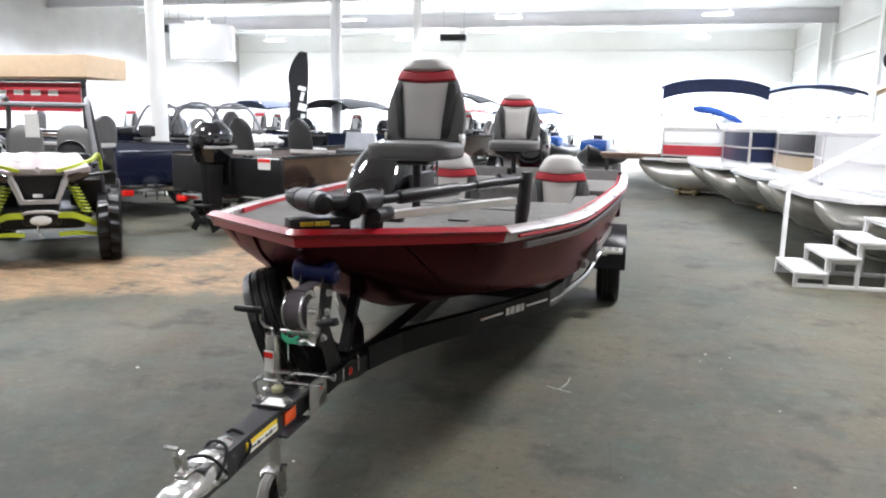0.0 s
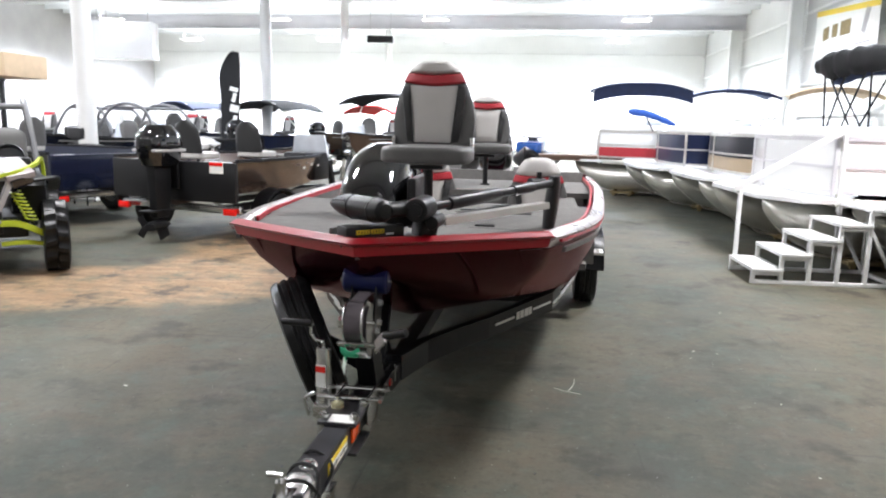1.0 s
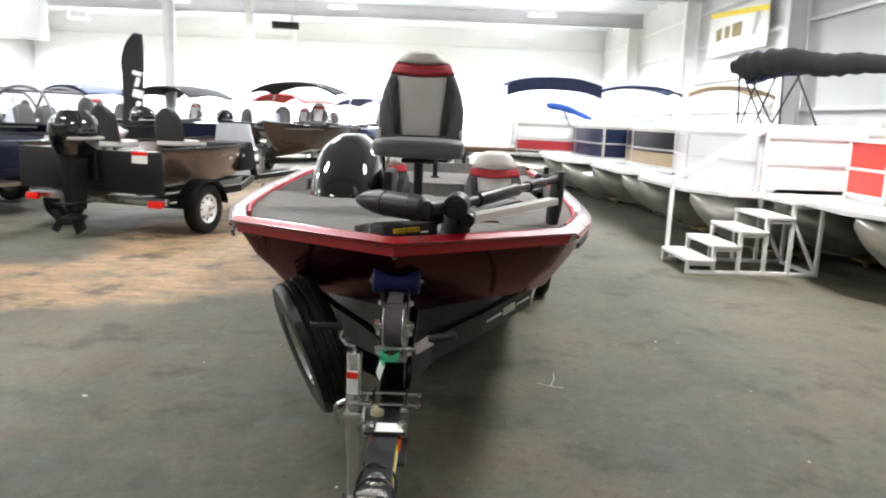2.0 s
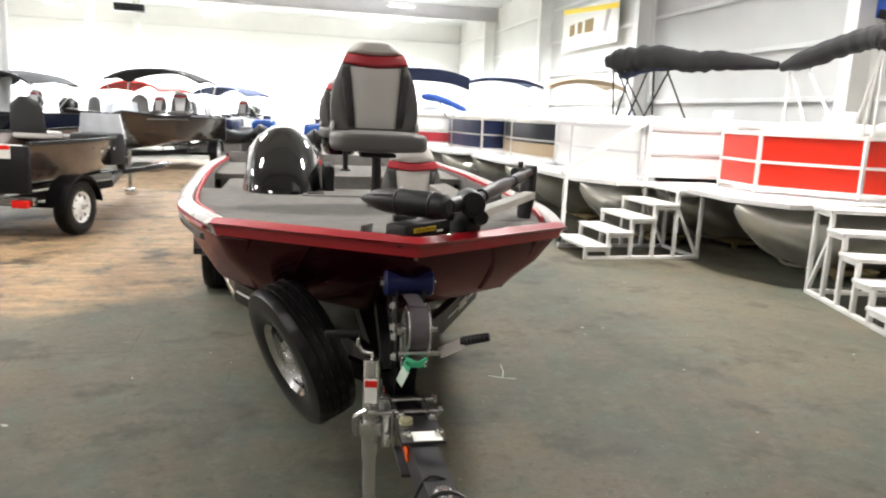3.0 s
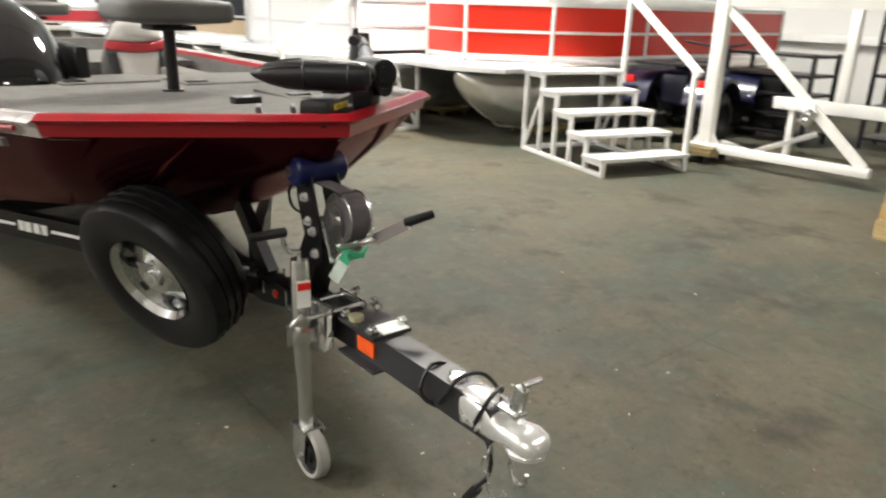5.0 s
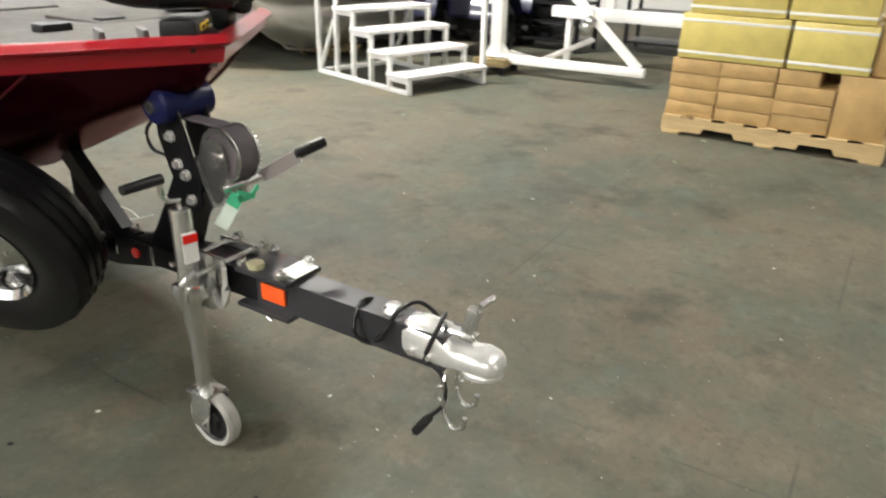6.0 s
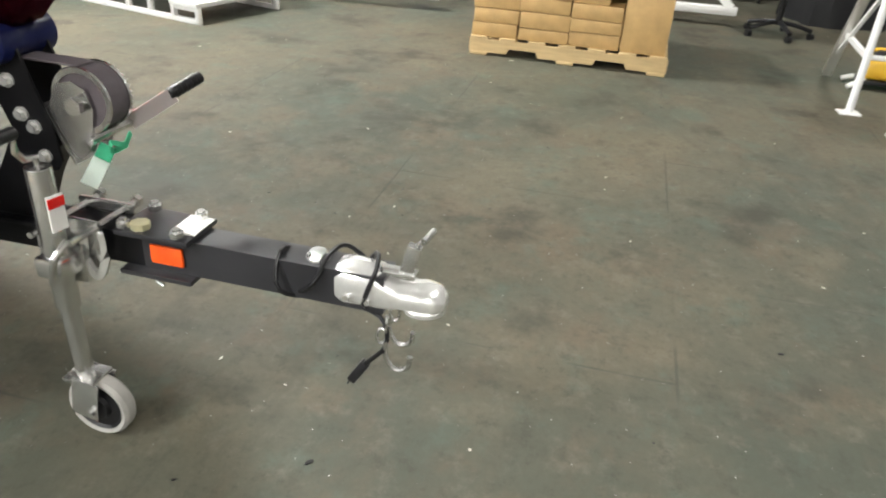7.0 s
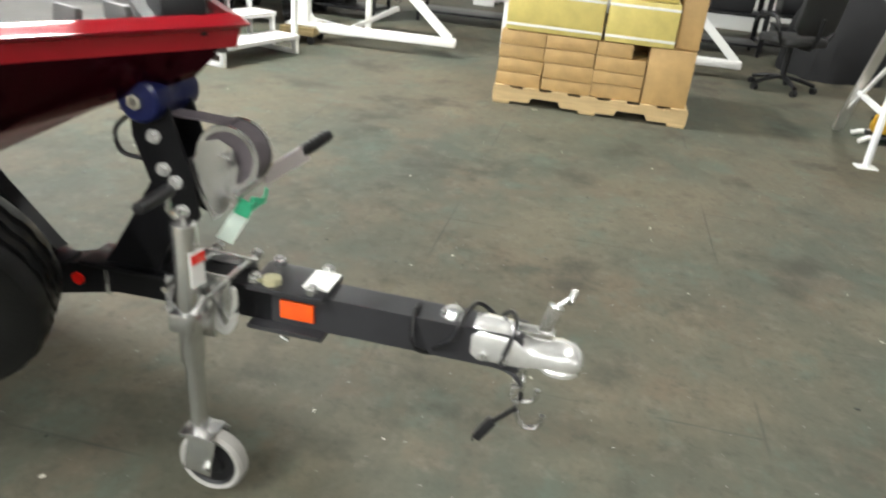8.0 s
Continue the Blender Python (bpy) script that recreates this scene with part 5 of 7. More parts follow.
def pontoon_boat(m, panel, label, second=None, plan=ROUND, posts=(1, 4, 6), front=0.6, length=5.3, rail=None, beam=2.6, band=None):
    """Two aluminium float tubes, a deck and a railed enclosure; bow to -x, y = 0 along one side.
    plan: the rail's way round the bow; posts: its points that carry a post."""
    t = thing("pontoon_boat", m, label, "pontoon boat", group="pontoon boats")
    rail = rail or M_ALU
    bm = B()
    slab(bm, [(-front, 0.5), (-front + 0.30, -0.05), (length, -0.05), (length, beam + 0.05), (-front + 0.30, beam + 0.05), (-front, beam - 0.5)], 0.745, 0.795, bevel=0.008)
    part("deck", bm, M_TREAD, t, "pale grey deck")
    for y in (-0.052, beam + 0.052):
        part("deck_edge", box(B(), (length / 2, y, 0.757), (length - 0.6, 0.03, 0.09), bevel=0.006), M_ALU, t)
    for xx in (0.2, 1.0, 1.8, 2.6, 3.4, 4.2, 5.0):
        part("cross_bearer", box(B(), (xx, beam / 2, 0.725), (0.06, beam - 0.05, 0.036)), M_ALU, t)
    n0 = -front + 0.06
    for y in (0.42, beam - 0.42):
        rows = []
        for i in range(19):
            k = i / 12
            x = n0 + 1.05 * k ** 1.3 if k <= 1 else n0 + 1.05 + (length - n0 - 1.05) * (k - 1) * 2
            q = min(1, k)
            bot = 0.70 - 0.60 * math.sin(q * math.pi / 2) ** 0.85
            top = 0.735
            w = 0.315 * math.sin(q * math.pi / 2) ** 0.6 + 0.006
            ring = []
            for j in range(28):
                a = math.tau * j / 28
                ring.append((x, y + w * math.cos(a), (bot + top) / 2 + (top - bot) / 2 * math.sin(a)))
            rows.append(ring)
        bm = B()
        grid_faces(bm, rows)
        tube = part("pontoon_tube", bm, M_ALU, t, "dull aluminium float tube with a rounded nose")
        part("keel_strip", pipe(B(), [(n0 + 0.03, y, 0.66), (n0 + 0.2, y, 0.42), (n0 + 0.5, y, 0.22), (n0 + 1.1, y, 0.095), (length * 0.8, y, 0.092)], 0, smooth=5, flat=(0.022, 0.028)), M_ALU, tube)
        for xx in (1.3, 3.1):
            part("weld_seam", lathe(B(), [(0.316, -0.012), (0.321, 0), (0.316, 0.012)], 28, pose(xx, y, 0.418, 0, 90, 0)), M_ALU, tube)
        for xx in (0.7, 4.3):
            bm = B()
            box(bm, (xx, y, 0.075), (0.5, 0.5, 0.045), bevel=0.006)
            for k in (-0.18, 0.18):
                box(bm, (xx + k, y, 0.108), (0.09, 0.62, 0.025), bevel=0.006)
                for j in (-0.2, 0.2):
                    cyl(bm, (xx + k, y + j - 0.02, 0.034), (xx + k, y + j + 0.02, 0.034), 0.034, n=12)
            part("dolly", bm, M_OLDWOOD, t, "yellow-brown timber dolly under the tube")
    # rails and panels from post to post
    path = [(length - 0.2, 0.0), (length - 1.8, 0.0), (length - 3.3, 0.0)] + list(plan) + [(length - 3.3, beam), (length - 1.8, beam), (length - 0.2, beam)]
    stops = [0, 1, 2] + [3 + k for k in posts] + [len(path) - 3, len(path) - 2, len(path) - 1]
    for a, b in zip(stops, stops[1:]):
        run = path[a:b + 1]
        part("panel", pipe(B(), [(x, y, 1.135) for x, y in run], 0, flat=(0.008, 0.53)), panel, t)
        if second:
            part("lower_panel", pipe(B(), [(x, y, 0.975) for x, y in run], 0, flat=(0.016, 0.21)), second, t)
        if band:
            part("upper_panel", pipe(B(), [(x, y, 1.30) for x, y in run], 0, flat=(0.016, 0.20)), band, t)
        for z, th in ((0.862, 0.036), (1.13, 0.030), (1.425, 0.042)):
            part("rail", pipe(B(), [(x, y, z) for x, y in run], 0, flat=(0.034, th)), rail, t)
    for k in stops:
        part("rail_post", box(B(), (*path[k], 1.12), (0.038, 0.038, 0.62), bevel=0.005), rail, t)
    # padded lounge backs that stand above the rails
    inner = [(x + 0.10, 0.09 + y * (beam - 0.18) / beam) for x, y in path[1:-1]]
    for a, b in ((0, len(inner) // 2 - 1), (len(inner) // 2, len(inner) - 1)):
        run = [Vector((*p, 1.47)) for p in inner[a:b + 1]]
        P = spline(run, 4)
        rows = []
        for i, p in enumerate(P):
            d = (P[min(i + 1, len(P) - 1)] - P[max(i - 1, 0)]).normalized()
            side = Vector((d.y, -d.x, 0))
            e = min(1.0, 0.55 + 0.3 * min(i, len(P) - 1 - i))
            rows.append([p + side * (0.075 * e * math.copysign(abs(math.cos(q)) ** 0.6, math.cos(q))) + Vector((0, 0, 0.085 * e * math.copysign(abs(math.sin(q)) ** 0.6, math.sin(q)))) for q in [math.tau * j / 14 for j in range(14)]])
        bm = B()
        grid_faces(bm, rows)
        part("lounge_back", bm, M_WHITE, t, "white vinyl lounge backrest")
    for y, s in ((0.42, 1), (beam - 0.42, -1)):
        part("lounge_seat", cushion(B(), (2.4, y, 1.1), (1.8, 0.5, 0.22), puff=0.2), M_WHITE, t)
    part("helm", box(B(), (3.6, 0.55, 1.15), (0.6, 0.6, 0.7), bevel=0.08, seg=3), M_WHITE, t, "white helm console")
    part("windscreen", box(B(), (3.42, 0.55, 1.62), (0.02, 0.55, 0.26), rot=(0, 18, 0), bevel=0.008), M_PVC, t)
    return t


def bow_at(x, y, turn):
    """A boat's place from the middle of its bow rail and its turn."""
    return pose(x, y, 0, 0, 0, turn) @ pose(0, -1.3, 0)


red = pontoon_boat(bow_at(4.73, 7.2, -7), M_PANRED, "pontoon boat with glossy red side panels and white rails", plan=RAKED, posts=(1, 3, 4, 6), rail=M_ALUW)
white = pontoon_boat(bow_at(3.93, 9.3, -2), M_PANWHITE, "pontoon boat with plain white side panels", rail=M_BEAM, front=0.5)
black = pontoon_boat(bow_at(4.22, 12.1, -3), M_PANBLACK, "pontoon boat with black panels above tan ones", second=M_PANTAN)
navy = pontoon_boat(bow_at(4.02, 14.85, -3), M_PANNAVY, "pontoon boat with navy blue side panels")
far = pontoon_boat(bow_at(3.42, 17.75, -24), M_PANWHITE, "pontoon boat with white panels and a red lower band", second=M_VINYL_R, front=0.5)
rear = [pontoon_boat(pose(x, 20.2, 0, 0, 0, 84), M_PANWHITE, "white pontoon boat in the rear row, bow to the aisle", length=4.6) for x in (6.25, 9.05, 11.75)]

bimini_boot(white, [(4.88, 10.5, 2.38), (5.03, 10.1, 2.42), (5.21, 9.6, 2.44), (5.44, 9.2, 2.36), (5.66, 8.8, 2.36), (5.95, 8.15, 2.27)], 0.19, M_CANVAS_K,
            [(0.06, 0.24), (0.24, -0.14), (0.36, -0.16), (0.36, 0.02), (0.40, 0.22), (0.5, -0.2), (0.06, 0.04)])
bimini_boot(white, [(5.05, 10.4, 2.16), (5.2, 9.9, 2.25), (5.4, 9.3, 2.27)], 0.06, M_CANVAS_N, [(0.1, 0.5)])
bimini_boot(red, [(5.97, 8.1, 2.25), (5.72, 7.2, 2.37), (5.45, 6.5, 2.42), (5.2, 6.0, 2.40), (5.13, 5.86, 2.27)], 0.12, M_CANVAS_K,
            [(0.06, 0.14), (0.05, 0.0), (0.12, 0.3), (0.82, 0.0), (0.80, -0.16), (0.82, -0.28)], strut=M_ALUW, thin=0.95)
bimini_boot(navy, [(3.55, 15.9, 1.86), (3.9, 15.6, 1.8), (4.35, 15.2, 1.58)], 0.09, M_CANVAS_B, [(0.4, 0.2)])
bimini_boot(red, [(7.12, 7.0, 1.86), (7.8, 6.75, 1.97), (8.5, 6.45, 2.06), (9.2, 6.2, 2.12)], 0.13, M_CANVAS_R, [(0.2, 0.1), (0.8, -0.1)], thin=0.9)
bimini_open(rear[0], 0.6, -0.05, 2.65, 2.80, 1.9, M_CANVAS_N, sag=0.20, drop=0.40)
bimini_open(rear[1], 1.6, 0.0, 2.6, 2.72, 1.5, M_CANVAS_N, sag=0.20, drop=0.14)
bimini_open(rear[2], 1.0, 0.0, 2.6, 2.80, 1.6, M_CANVAS_T, sag=0.24, drop=0.18)


def boat_cover(m):
    """A pale moulded cowling under a sheet."""
    rows = []
    for i in range(9):
        k = i / 8
        x = -0.9 + 1.8 * k
        h = 0.36 * math.sin(math.pi * (0.08 + 0.84 * k)) ** 0.7
        rows.append([(x, 0.55 * math.cos(a), h * max(0, math.sin(a)) ** 0.7) for a in [math.pi * j / 12 for j in range(13)]])
    bm = B()
    grid_faces(bm, rows)
    return bm


cov = part("seat_cover", boat_cover(None), M_PVC, red, "pale protective sheet over the seats")
cov.matrix_basis = pose(2.6, 0.65, 1.45, 0, 0, 0) @ Matrix.Diagonal((1.3, 1.1, 1.0, 1))


# ---------------- pallet of cartons ----------------
PAL = pose(3.66, 0.83, 0, 0, 0, 83.2)


def pallet():
    t = thing("pallet", PAL, "pale pine timber pallet stacked with cartons", "pallet")
    L, D = 1.44, 1.05
    for y in (-0.02, -D / 2, -D + 0.02):
        bm = B()
        prof = [(0, 0.022), (0.28, 0.022), (0.30, 0.062), (0.50, 0.062), (0.52, 0.022), (0.92, 0.022), (0.94, 0.062), (1.14, 0.062), (1.16, 0.022), (L, 0.022), (L, 0.118), (0, 0.118)]
        vs = [[bm.verts.new((x, y + d, z)) for x, z in prof] for d in (-0.019, 0.019)]
        bm.faces.new(vs[0])
        bm.faces.new(vs[1][::-1])
        for i in range(len(prof)):
            j = (i + 1) % len(prof)
            bm.faces.new((vs[0][i], vs[0][j], vs[1][j], vs[1][i]))
        part("stringer", bm, M_PINE, t, smooth=0)
    for k in range(7):
        x = 0.07 + k * (L - 0.14) / 6
        part("top_board", box(B(), (x, -D / 2, 0.128), (0.125, D + 0.01, 0.018), bevel=0.003), M_PINE, t)
    for x in (0.07, L / 2, L - 0.07):
        part("bottom_board", box(B(), (x, -D / 2, 0.011), (0.125, D + 0.01, 0.02), bevel=0.003), M_PINE, t)


def carton(x0, x1, y0, y1, z0, z1, material, label, tape=True, bands=0):
    """A shipping carton with flaps, tape and optional straps."""
    c = ((x0 + x1) / 2, (y0 + y1) / 2, (z0 + z1) / 2)
    j = pose(random.uniform(-0.006, 0.006), random.uniform(-0.012, 0.004), 0, 0, 0, random.uniform(-0.7, 0.7))
    t = thing("carton", PAL @ Matrix.Translation((c[0], c[1], z0)) @ j, label, "carton", group="stacked cartons")
    sx, sy, sz = x1 - x0 - 0.006, y1 - y0 - 0.006, z1 - z0 - 0.003
    part("box", box(B(), (0, 0, sz / 2), (sx, sy, sz), bevel=0.006), material, t)
    if tape:
        part("tape", box(B(), (0, 0, sz + 0.001), (sx * 1.0, 0.05, 0.0016)), M_CARDY if material == M_CARD else M_PAPER, t)
    for b in range(bands):
        z = sz * (0.14 + 0.72 * b)
        part("strap", box(B(), (0, 0, z), (sx + 0.006, sy + 0.006, 0.018), bevel=0.002), M_PAPER, t, "white strapping band")
    return t


pallet()
Z0 = 0.1375
BR, YE = "plain brown cardboard carton on the pallet", "yellow-wrapped carton with white straps"
for x0, x1, hs in ((1.09, 1.43, (0.10, 0.10, 0.10, 0.10)), (0.72, 1.09, (0.09, 0.115, 0.10, 0.095)), (0.355, 0.72, (0.105, 0.09, 0.105)), (0.02, 0.345, (0.405,))):
    z = Z0
    for h in hs:
        carton(x0, x1, -0.46, -0.01, z, z + h, M_CARD, BR)
        z += h + 0.001
carton(0.46, 0.72, -0.46, -0.01, Z0 + 0.303, Z0 + 0.403, M_CARD, "short brown cardboard carton beside a gap")
for x0, x1 in ((0.73, 1.43), (0.02, 0.72)):
    carton(x0, x1, -1.03, -0.48, Z0, Z0 + 0.405, M_CARD, "large brown cardboard carton at the back")
Z1 = Z0 + 0.408
carton(0.70, 1.40, -0.5, 0.0, Z1, Z1 + 0.30, M_CARDY, YE, bands=2)
carton(0.20, 0.69, -0.5, -0.01, Z1, Z1 + 0.30, M_CARDY, YE, bands=2)
carton(0.02, 0.19, -0.5, -0.05, Z1, Z1 + 0.36, M_CARD, BR)
carton(0.72, 1.40, -1.02, -0.51, Z1, Z1 + 0.32, M_CARD, BR)
carton(0.03, 0.70, -1.02, -0.51, Z1, Z1 + 0.32, M_CARD, BR)
carton(0.75, 1.36, -0.5, -0.02, Z1 + 0.303, Z1 + 0.60, M_CARDY, YE, bands=2)
carton(0.22, 0.73, -0.5, -0.02, Z1 + 0.303, Z1 + 0.60, M_CARDY, YE, bands=2)


# ---------------- lift stands, racks and odds ----------------
def lift_stand(m, label):
    """A white steel A-stand: mast, foot beam, diagonal, base plate, on a small dolly."""
    t = thing("lift_stand", m, label, "lift stand", group="lift stands")
    bm = B()
    box(bm, (0, 0, 1.43), (0.12, 0.12, 2.5), bevel=0.008)
    part("mast", bm, M_WHITE, t, "white steel mast")
    bm = B()
    box(bm, (0, 0, 0.17), (0.24, 0.28, 0.02), bevel=0.004)
    for s in (-1, 1):
        vs = [bm.verts.new(p) for p in ((0, s * 0.06, 0.18), (0, s * 0.14, 0.18), (0, s * 0.06, 0.30))]
        ws = [bm.verts.new(v.co + Vector((0.01, 0, 0))) for v in vs]
        bm.faces.new(vs)
        bm.faces.new(ws[::-1])
        for i in range(3):
            bm.faces.new((vs[i], vs[(i + 1) % 3], ws[(i + 1) % 3], ws[i]))
    part("base_plate", bm, M_WHITE, t)
    bm = B()
    box(bm, (0, -0.75, 0.14), (0.10, 1.5, 0.075), bevel=0.006)
    part("foot_beam", bm, M_WHITE, t)
    bm = B()
    pipe(bm, [(0, -0.03, 1.45), (0, -1.44, 0.17)], 0, flat=(0.07, 0.075))
    part("diagonal", bm, M_WHITE, t)
    bm = B()
    pipe(bm, [(0.35, 0.0, 0.15), (0.05, -0.45, 0.15), (0.6, -0.8, 0.32)], 0, flat=(0.04, 0.04))
    part("side_brace", bm, M_WHITE, t)
    bm = B()
    for k in range(3):
        lathe(bm, [(0.02, -0.02), (0.045, -0.02), (0.045, 0.02), (0.02, 0.02)], 14, pose(-0.02, -0.95 + 0.02 * k, 0.62 - 0.05 * k, 90, 0, 0))
    box(bm, (0, -0.93, 0.55), (0.12, 0.12, 0.16), rot=(30, 0, 0), bevel=0.01)
    part("hand_winch", bm, M_ZINC, t)
    bm = B()
    for y in (0.0,):
        box(bm, (0, y, 0.105), (0.44, 0.34, 0.045), bevel=0.006)
        box(bm, (-0.16, y, 0.14), (0.09, 0.34, 0.03), bevel=0.004)
        box(bm, (0.16, y, 0.14), (0.09, 0.34, 0.03), bevel=0.004)
    d = part("dolly", bm, M_OLDWOOD, t, "yellow-brown timber dolly on casters")
    for x in (-0.15, 0.15):
        for y in (-0.12, 0.12):
            part("caster", cyl(B(), (x - 0.02, y, 0.038), (x + 0.02, y, 0.038), 0.038, n=14, bevel=0.006), M_BLACK, d)
    return t


lift_stand(pose(5.40, 4.22, 0, 0, 0, -2), "white steel lift stand on a timber dolly beside the steps")
lift_stand(pose(5.97, 1.42, 0, 0, 0, -3), "white steel lift stand behind the carton pallet")
bm = B()
box(bm, (0, 0, 0.53), (0.10, 3.4, 0.12), bevel=0.008)
for y in (-1.5, 0, 1.5):
    box(bm, (0, y, 0.235), (0.06, 0.06, 0.47), bevel=0.004)
box(bm, (0, 1.05, 1.06), (0.09, 0.09, 0.94), bevel=0.006)
solid("trailer_beam", bm, M_WHITE, pose(6.3, 2.3, 0, 0, 0, -4), "long white steel beam on short posts", "beam")


def shelf_rack(m, w, h, label):
    t = thing("shelf_rack", m, label, "shelf", group="dark racks")
    for x in (-w / 2, w / 2):
        for y in (-0.25, 0.25):
            part("upright", box(B(), (x, y, h / 2), (0.04, 0.04, h), bevel=0.004), M_BLACK, t)
    for k in range(5):
        z = 0.12 + k * (h - 0.15) / 4
        part("shelf", box(B(), (0, 0, z), (w, 0.54, 0.03), bevel=0.004), M_BLACK, t)
    return t


def black_crate(m, s):
    bm = B()
    box(bm, (0, 0, s[2] / 2), s, bevel=0.03, taper=(1.04, 1.04))
    box(bm, (0, 0, s[2]), (s[0] * 1.08, s[1] * 1.08, 0.03), bevel=0.01)
    solid("crate", bm, M_BLACK, m, "black plastic crate on a dark rack shelf", "crate", group="crates")


bm = B()
pipe(bm, [(5.395, 4.16, 1.50), (5.97, 1.48, 1.50)], 0, flat=(0.09, 0.09))
solid("cross_beam", bm, M_WHITE, pose(0, 0, 0), "white steel beam bolted between the two lift stands", "beam", smooth=0)

for i, (x, y, a, w, h) in enumerate(((7.35, 4.35, 80, 1.05, 1.0), (7.7, 2.4, 86, 2.0, 1.5), (7.8, 0.3, 86, 2.0, 1.5), (7.95, -1.8, 86, 2.0, 1.5))):
    shelf_rack(pose(x, y, 0, 0, 0, a), w, h, "black steel shelf rack with dark stored goods")
    for k in range(4):
        z = 0.12 + k * (h - 0.15) / 4 + 0.015
        for j in range(3 if w > 1.5 else 1):
            if random.random() < 0.75:
                black_crate(pose(x, y, z, 0, 0, a) @ pose((-0.62 + j * 0.62) if w > 1.5 else 0.1, random.uniform(-0.04, 0.04), 0, 0, 0, random.uniform(-6, 6)), (0.48, 0.4, random.uniform(0.6, 0.85) * (h - 0.15) / 4 - 0.03))


def office_chair(m):
    t = thing("office_chair", m, "black mesh office chair with curved armrests", "chair")
    for k in range(5):
        a = math.tau * k / 5
        bm = B()
        pipe(bm, [(0, 0, 0.13), (0.16 * math.cos(a), 0.16 * math.sin(a), 0.11), (0.30 * math.cos(a), 0.30 * math.sin(a), 0.075)], 0.02, 8, smooth=3)
        leg = part("foot_arm", bm, M_BLACK, t)
        part("caster", cyl(B(), (0.30 * math.cos(a) - 0.02, 0.30 * math.sin(a), 0.03), (0.30 * math.cos(a) + 0.02, 0.30 * math.sin(a), 0.03), 0.03, n=12), M_BLACK, leg)
    part("gas_lift", cyl(B(), (0, 0, 0.1), (0, 0, 0.42), 0.028, n=14), M_BLACK, t)
    part("seat", cushion(B(), (0, 0, 0.47), (0.5, 0.48, 0.09)), M_VINYL_D, t)
    part("backrest", cushion(B(), (0, 0.25, 0.82), (0.46, 0.07, 0.56), rot=(-8, 0, 0), puff=0.2), M_VINYL_D, t)
    part("back_bar", pipe(B(), [(0, 0.1, 0.42), (0, 0.27, 0.45), (0, 0.30, 0.7)], 0.02, 8, smooth=3), M_BLACK, t)
    for s in (-1, 1):
        part("armrest", pipe(B(), [(s * 0.24, 0.12, 0.45), (s * 0.31, 0.14, 0.56), (s * 0.31, 0.05, 0.68), (s * 0.31, -0.12, 0.67), (s * 0.29, -0.2, 0.60)], 0.018, 8, smooth=4), M_BLACK, t)


def tarp_heap(m, s, seed):
    """A dark sheet thrown over stored goods: a sagging lump with folds down to the floor."""
    bm = B()
    rows = []
    for i in range(9):
        k = i / 8
        f = (1 - k ** 3.0) ** 0.5 if k < 1 else 0.05
        ring = []
        for j in range(28):
            a = math.tau * j / 28
            ca, sa = math.cos(a), math.sin(a)
            w = 1 + 0.10 * noise.noise(Vector((ca * 2 + seed, sa * 2, k * 1.5))) + 0.05 * (1 - k) * math.sin(a * 9 + seed)
            ring.append((s[0] / 2 * f * w * math.copysign(abs(ca) ** 0.6, ca), s[1] / 2 * f * w * math.copysign(abs(sa) ** 0.6, sa), s[2] * k * (1 + 0.08 * noise.noise(Vector((ca, sa, seed))))))
        rows.append(ring)
    grid_faces(bm, rows)
    solid("tarpaulin", bm, M_CANVAS_K, m, "black tarpaulin thrown over stored goods", "tarpaulin", group="tarpaulins")


tarp_heap(pose(6.75, -1.25, 0, 0, 0, 10), (1.0, 0.95, 0.95), 1.3)
office_chair(pose(5.6, -0.4, 0, 0, 0, 115))


def step_stand(m):
    """A white tubular stand with raking legs and a foot plate."""
    t = thing("work_platform", m, "white tubular steel work platform with raking legs", "platform")
    for x in (0, 0.85):
        part("post", cyl(B(), (x, 0, 0.01), (x, 0, 1.5), 0.024, n=12), M_ALUW, t)
        part("foot_plate", box(B(), (x, 0, 0.006), (0.13, 0.10, 0.012), bevel=0.003), M_ALUW, t)
        part("raking_leg", pipe(B(), [(x + 0.1, 0.92, 0.03), (x + 0.02, 0.02, 1.48)], 0, flat=(0.06, 0.035)), M_ALU, t)
        part("brace", pipe(B(), [(x + 0.09, 0.72, 0.36), (x, 0.0, 0.36)], 0, flat=(0.03, 0.03)), M_ALUW, t)
        part("brace", pipe(B(), [(x + 0.09, 0.82, 0.2), (x, 0.0, 0.78)], 0, flat=(0.022, 0.022)), M_ALUW, t)
    part("top_plate", box(B(), (0.43, 0.0, 1.5), (1.0, 0.4, 0.03), bevel=0.006), M_TREAD, t)
    for z in (0.36, 0.9):
        part("cross_bar", cyl(B(), (0, 0, z), (0.85, 0, z), 0.016, n=8), M_ALUW, t)


step_stand(pose(3.2, -0.27, 0, 0, 0, -92))


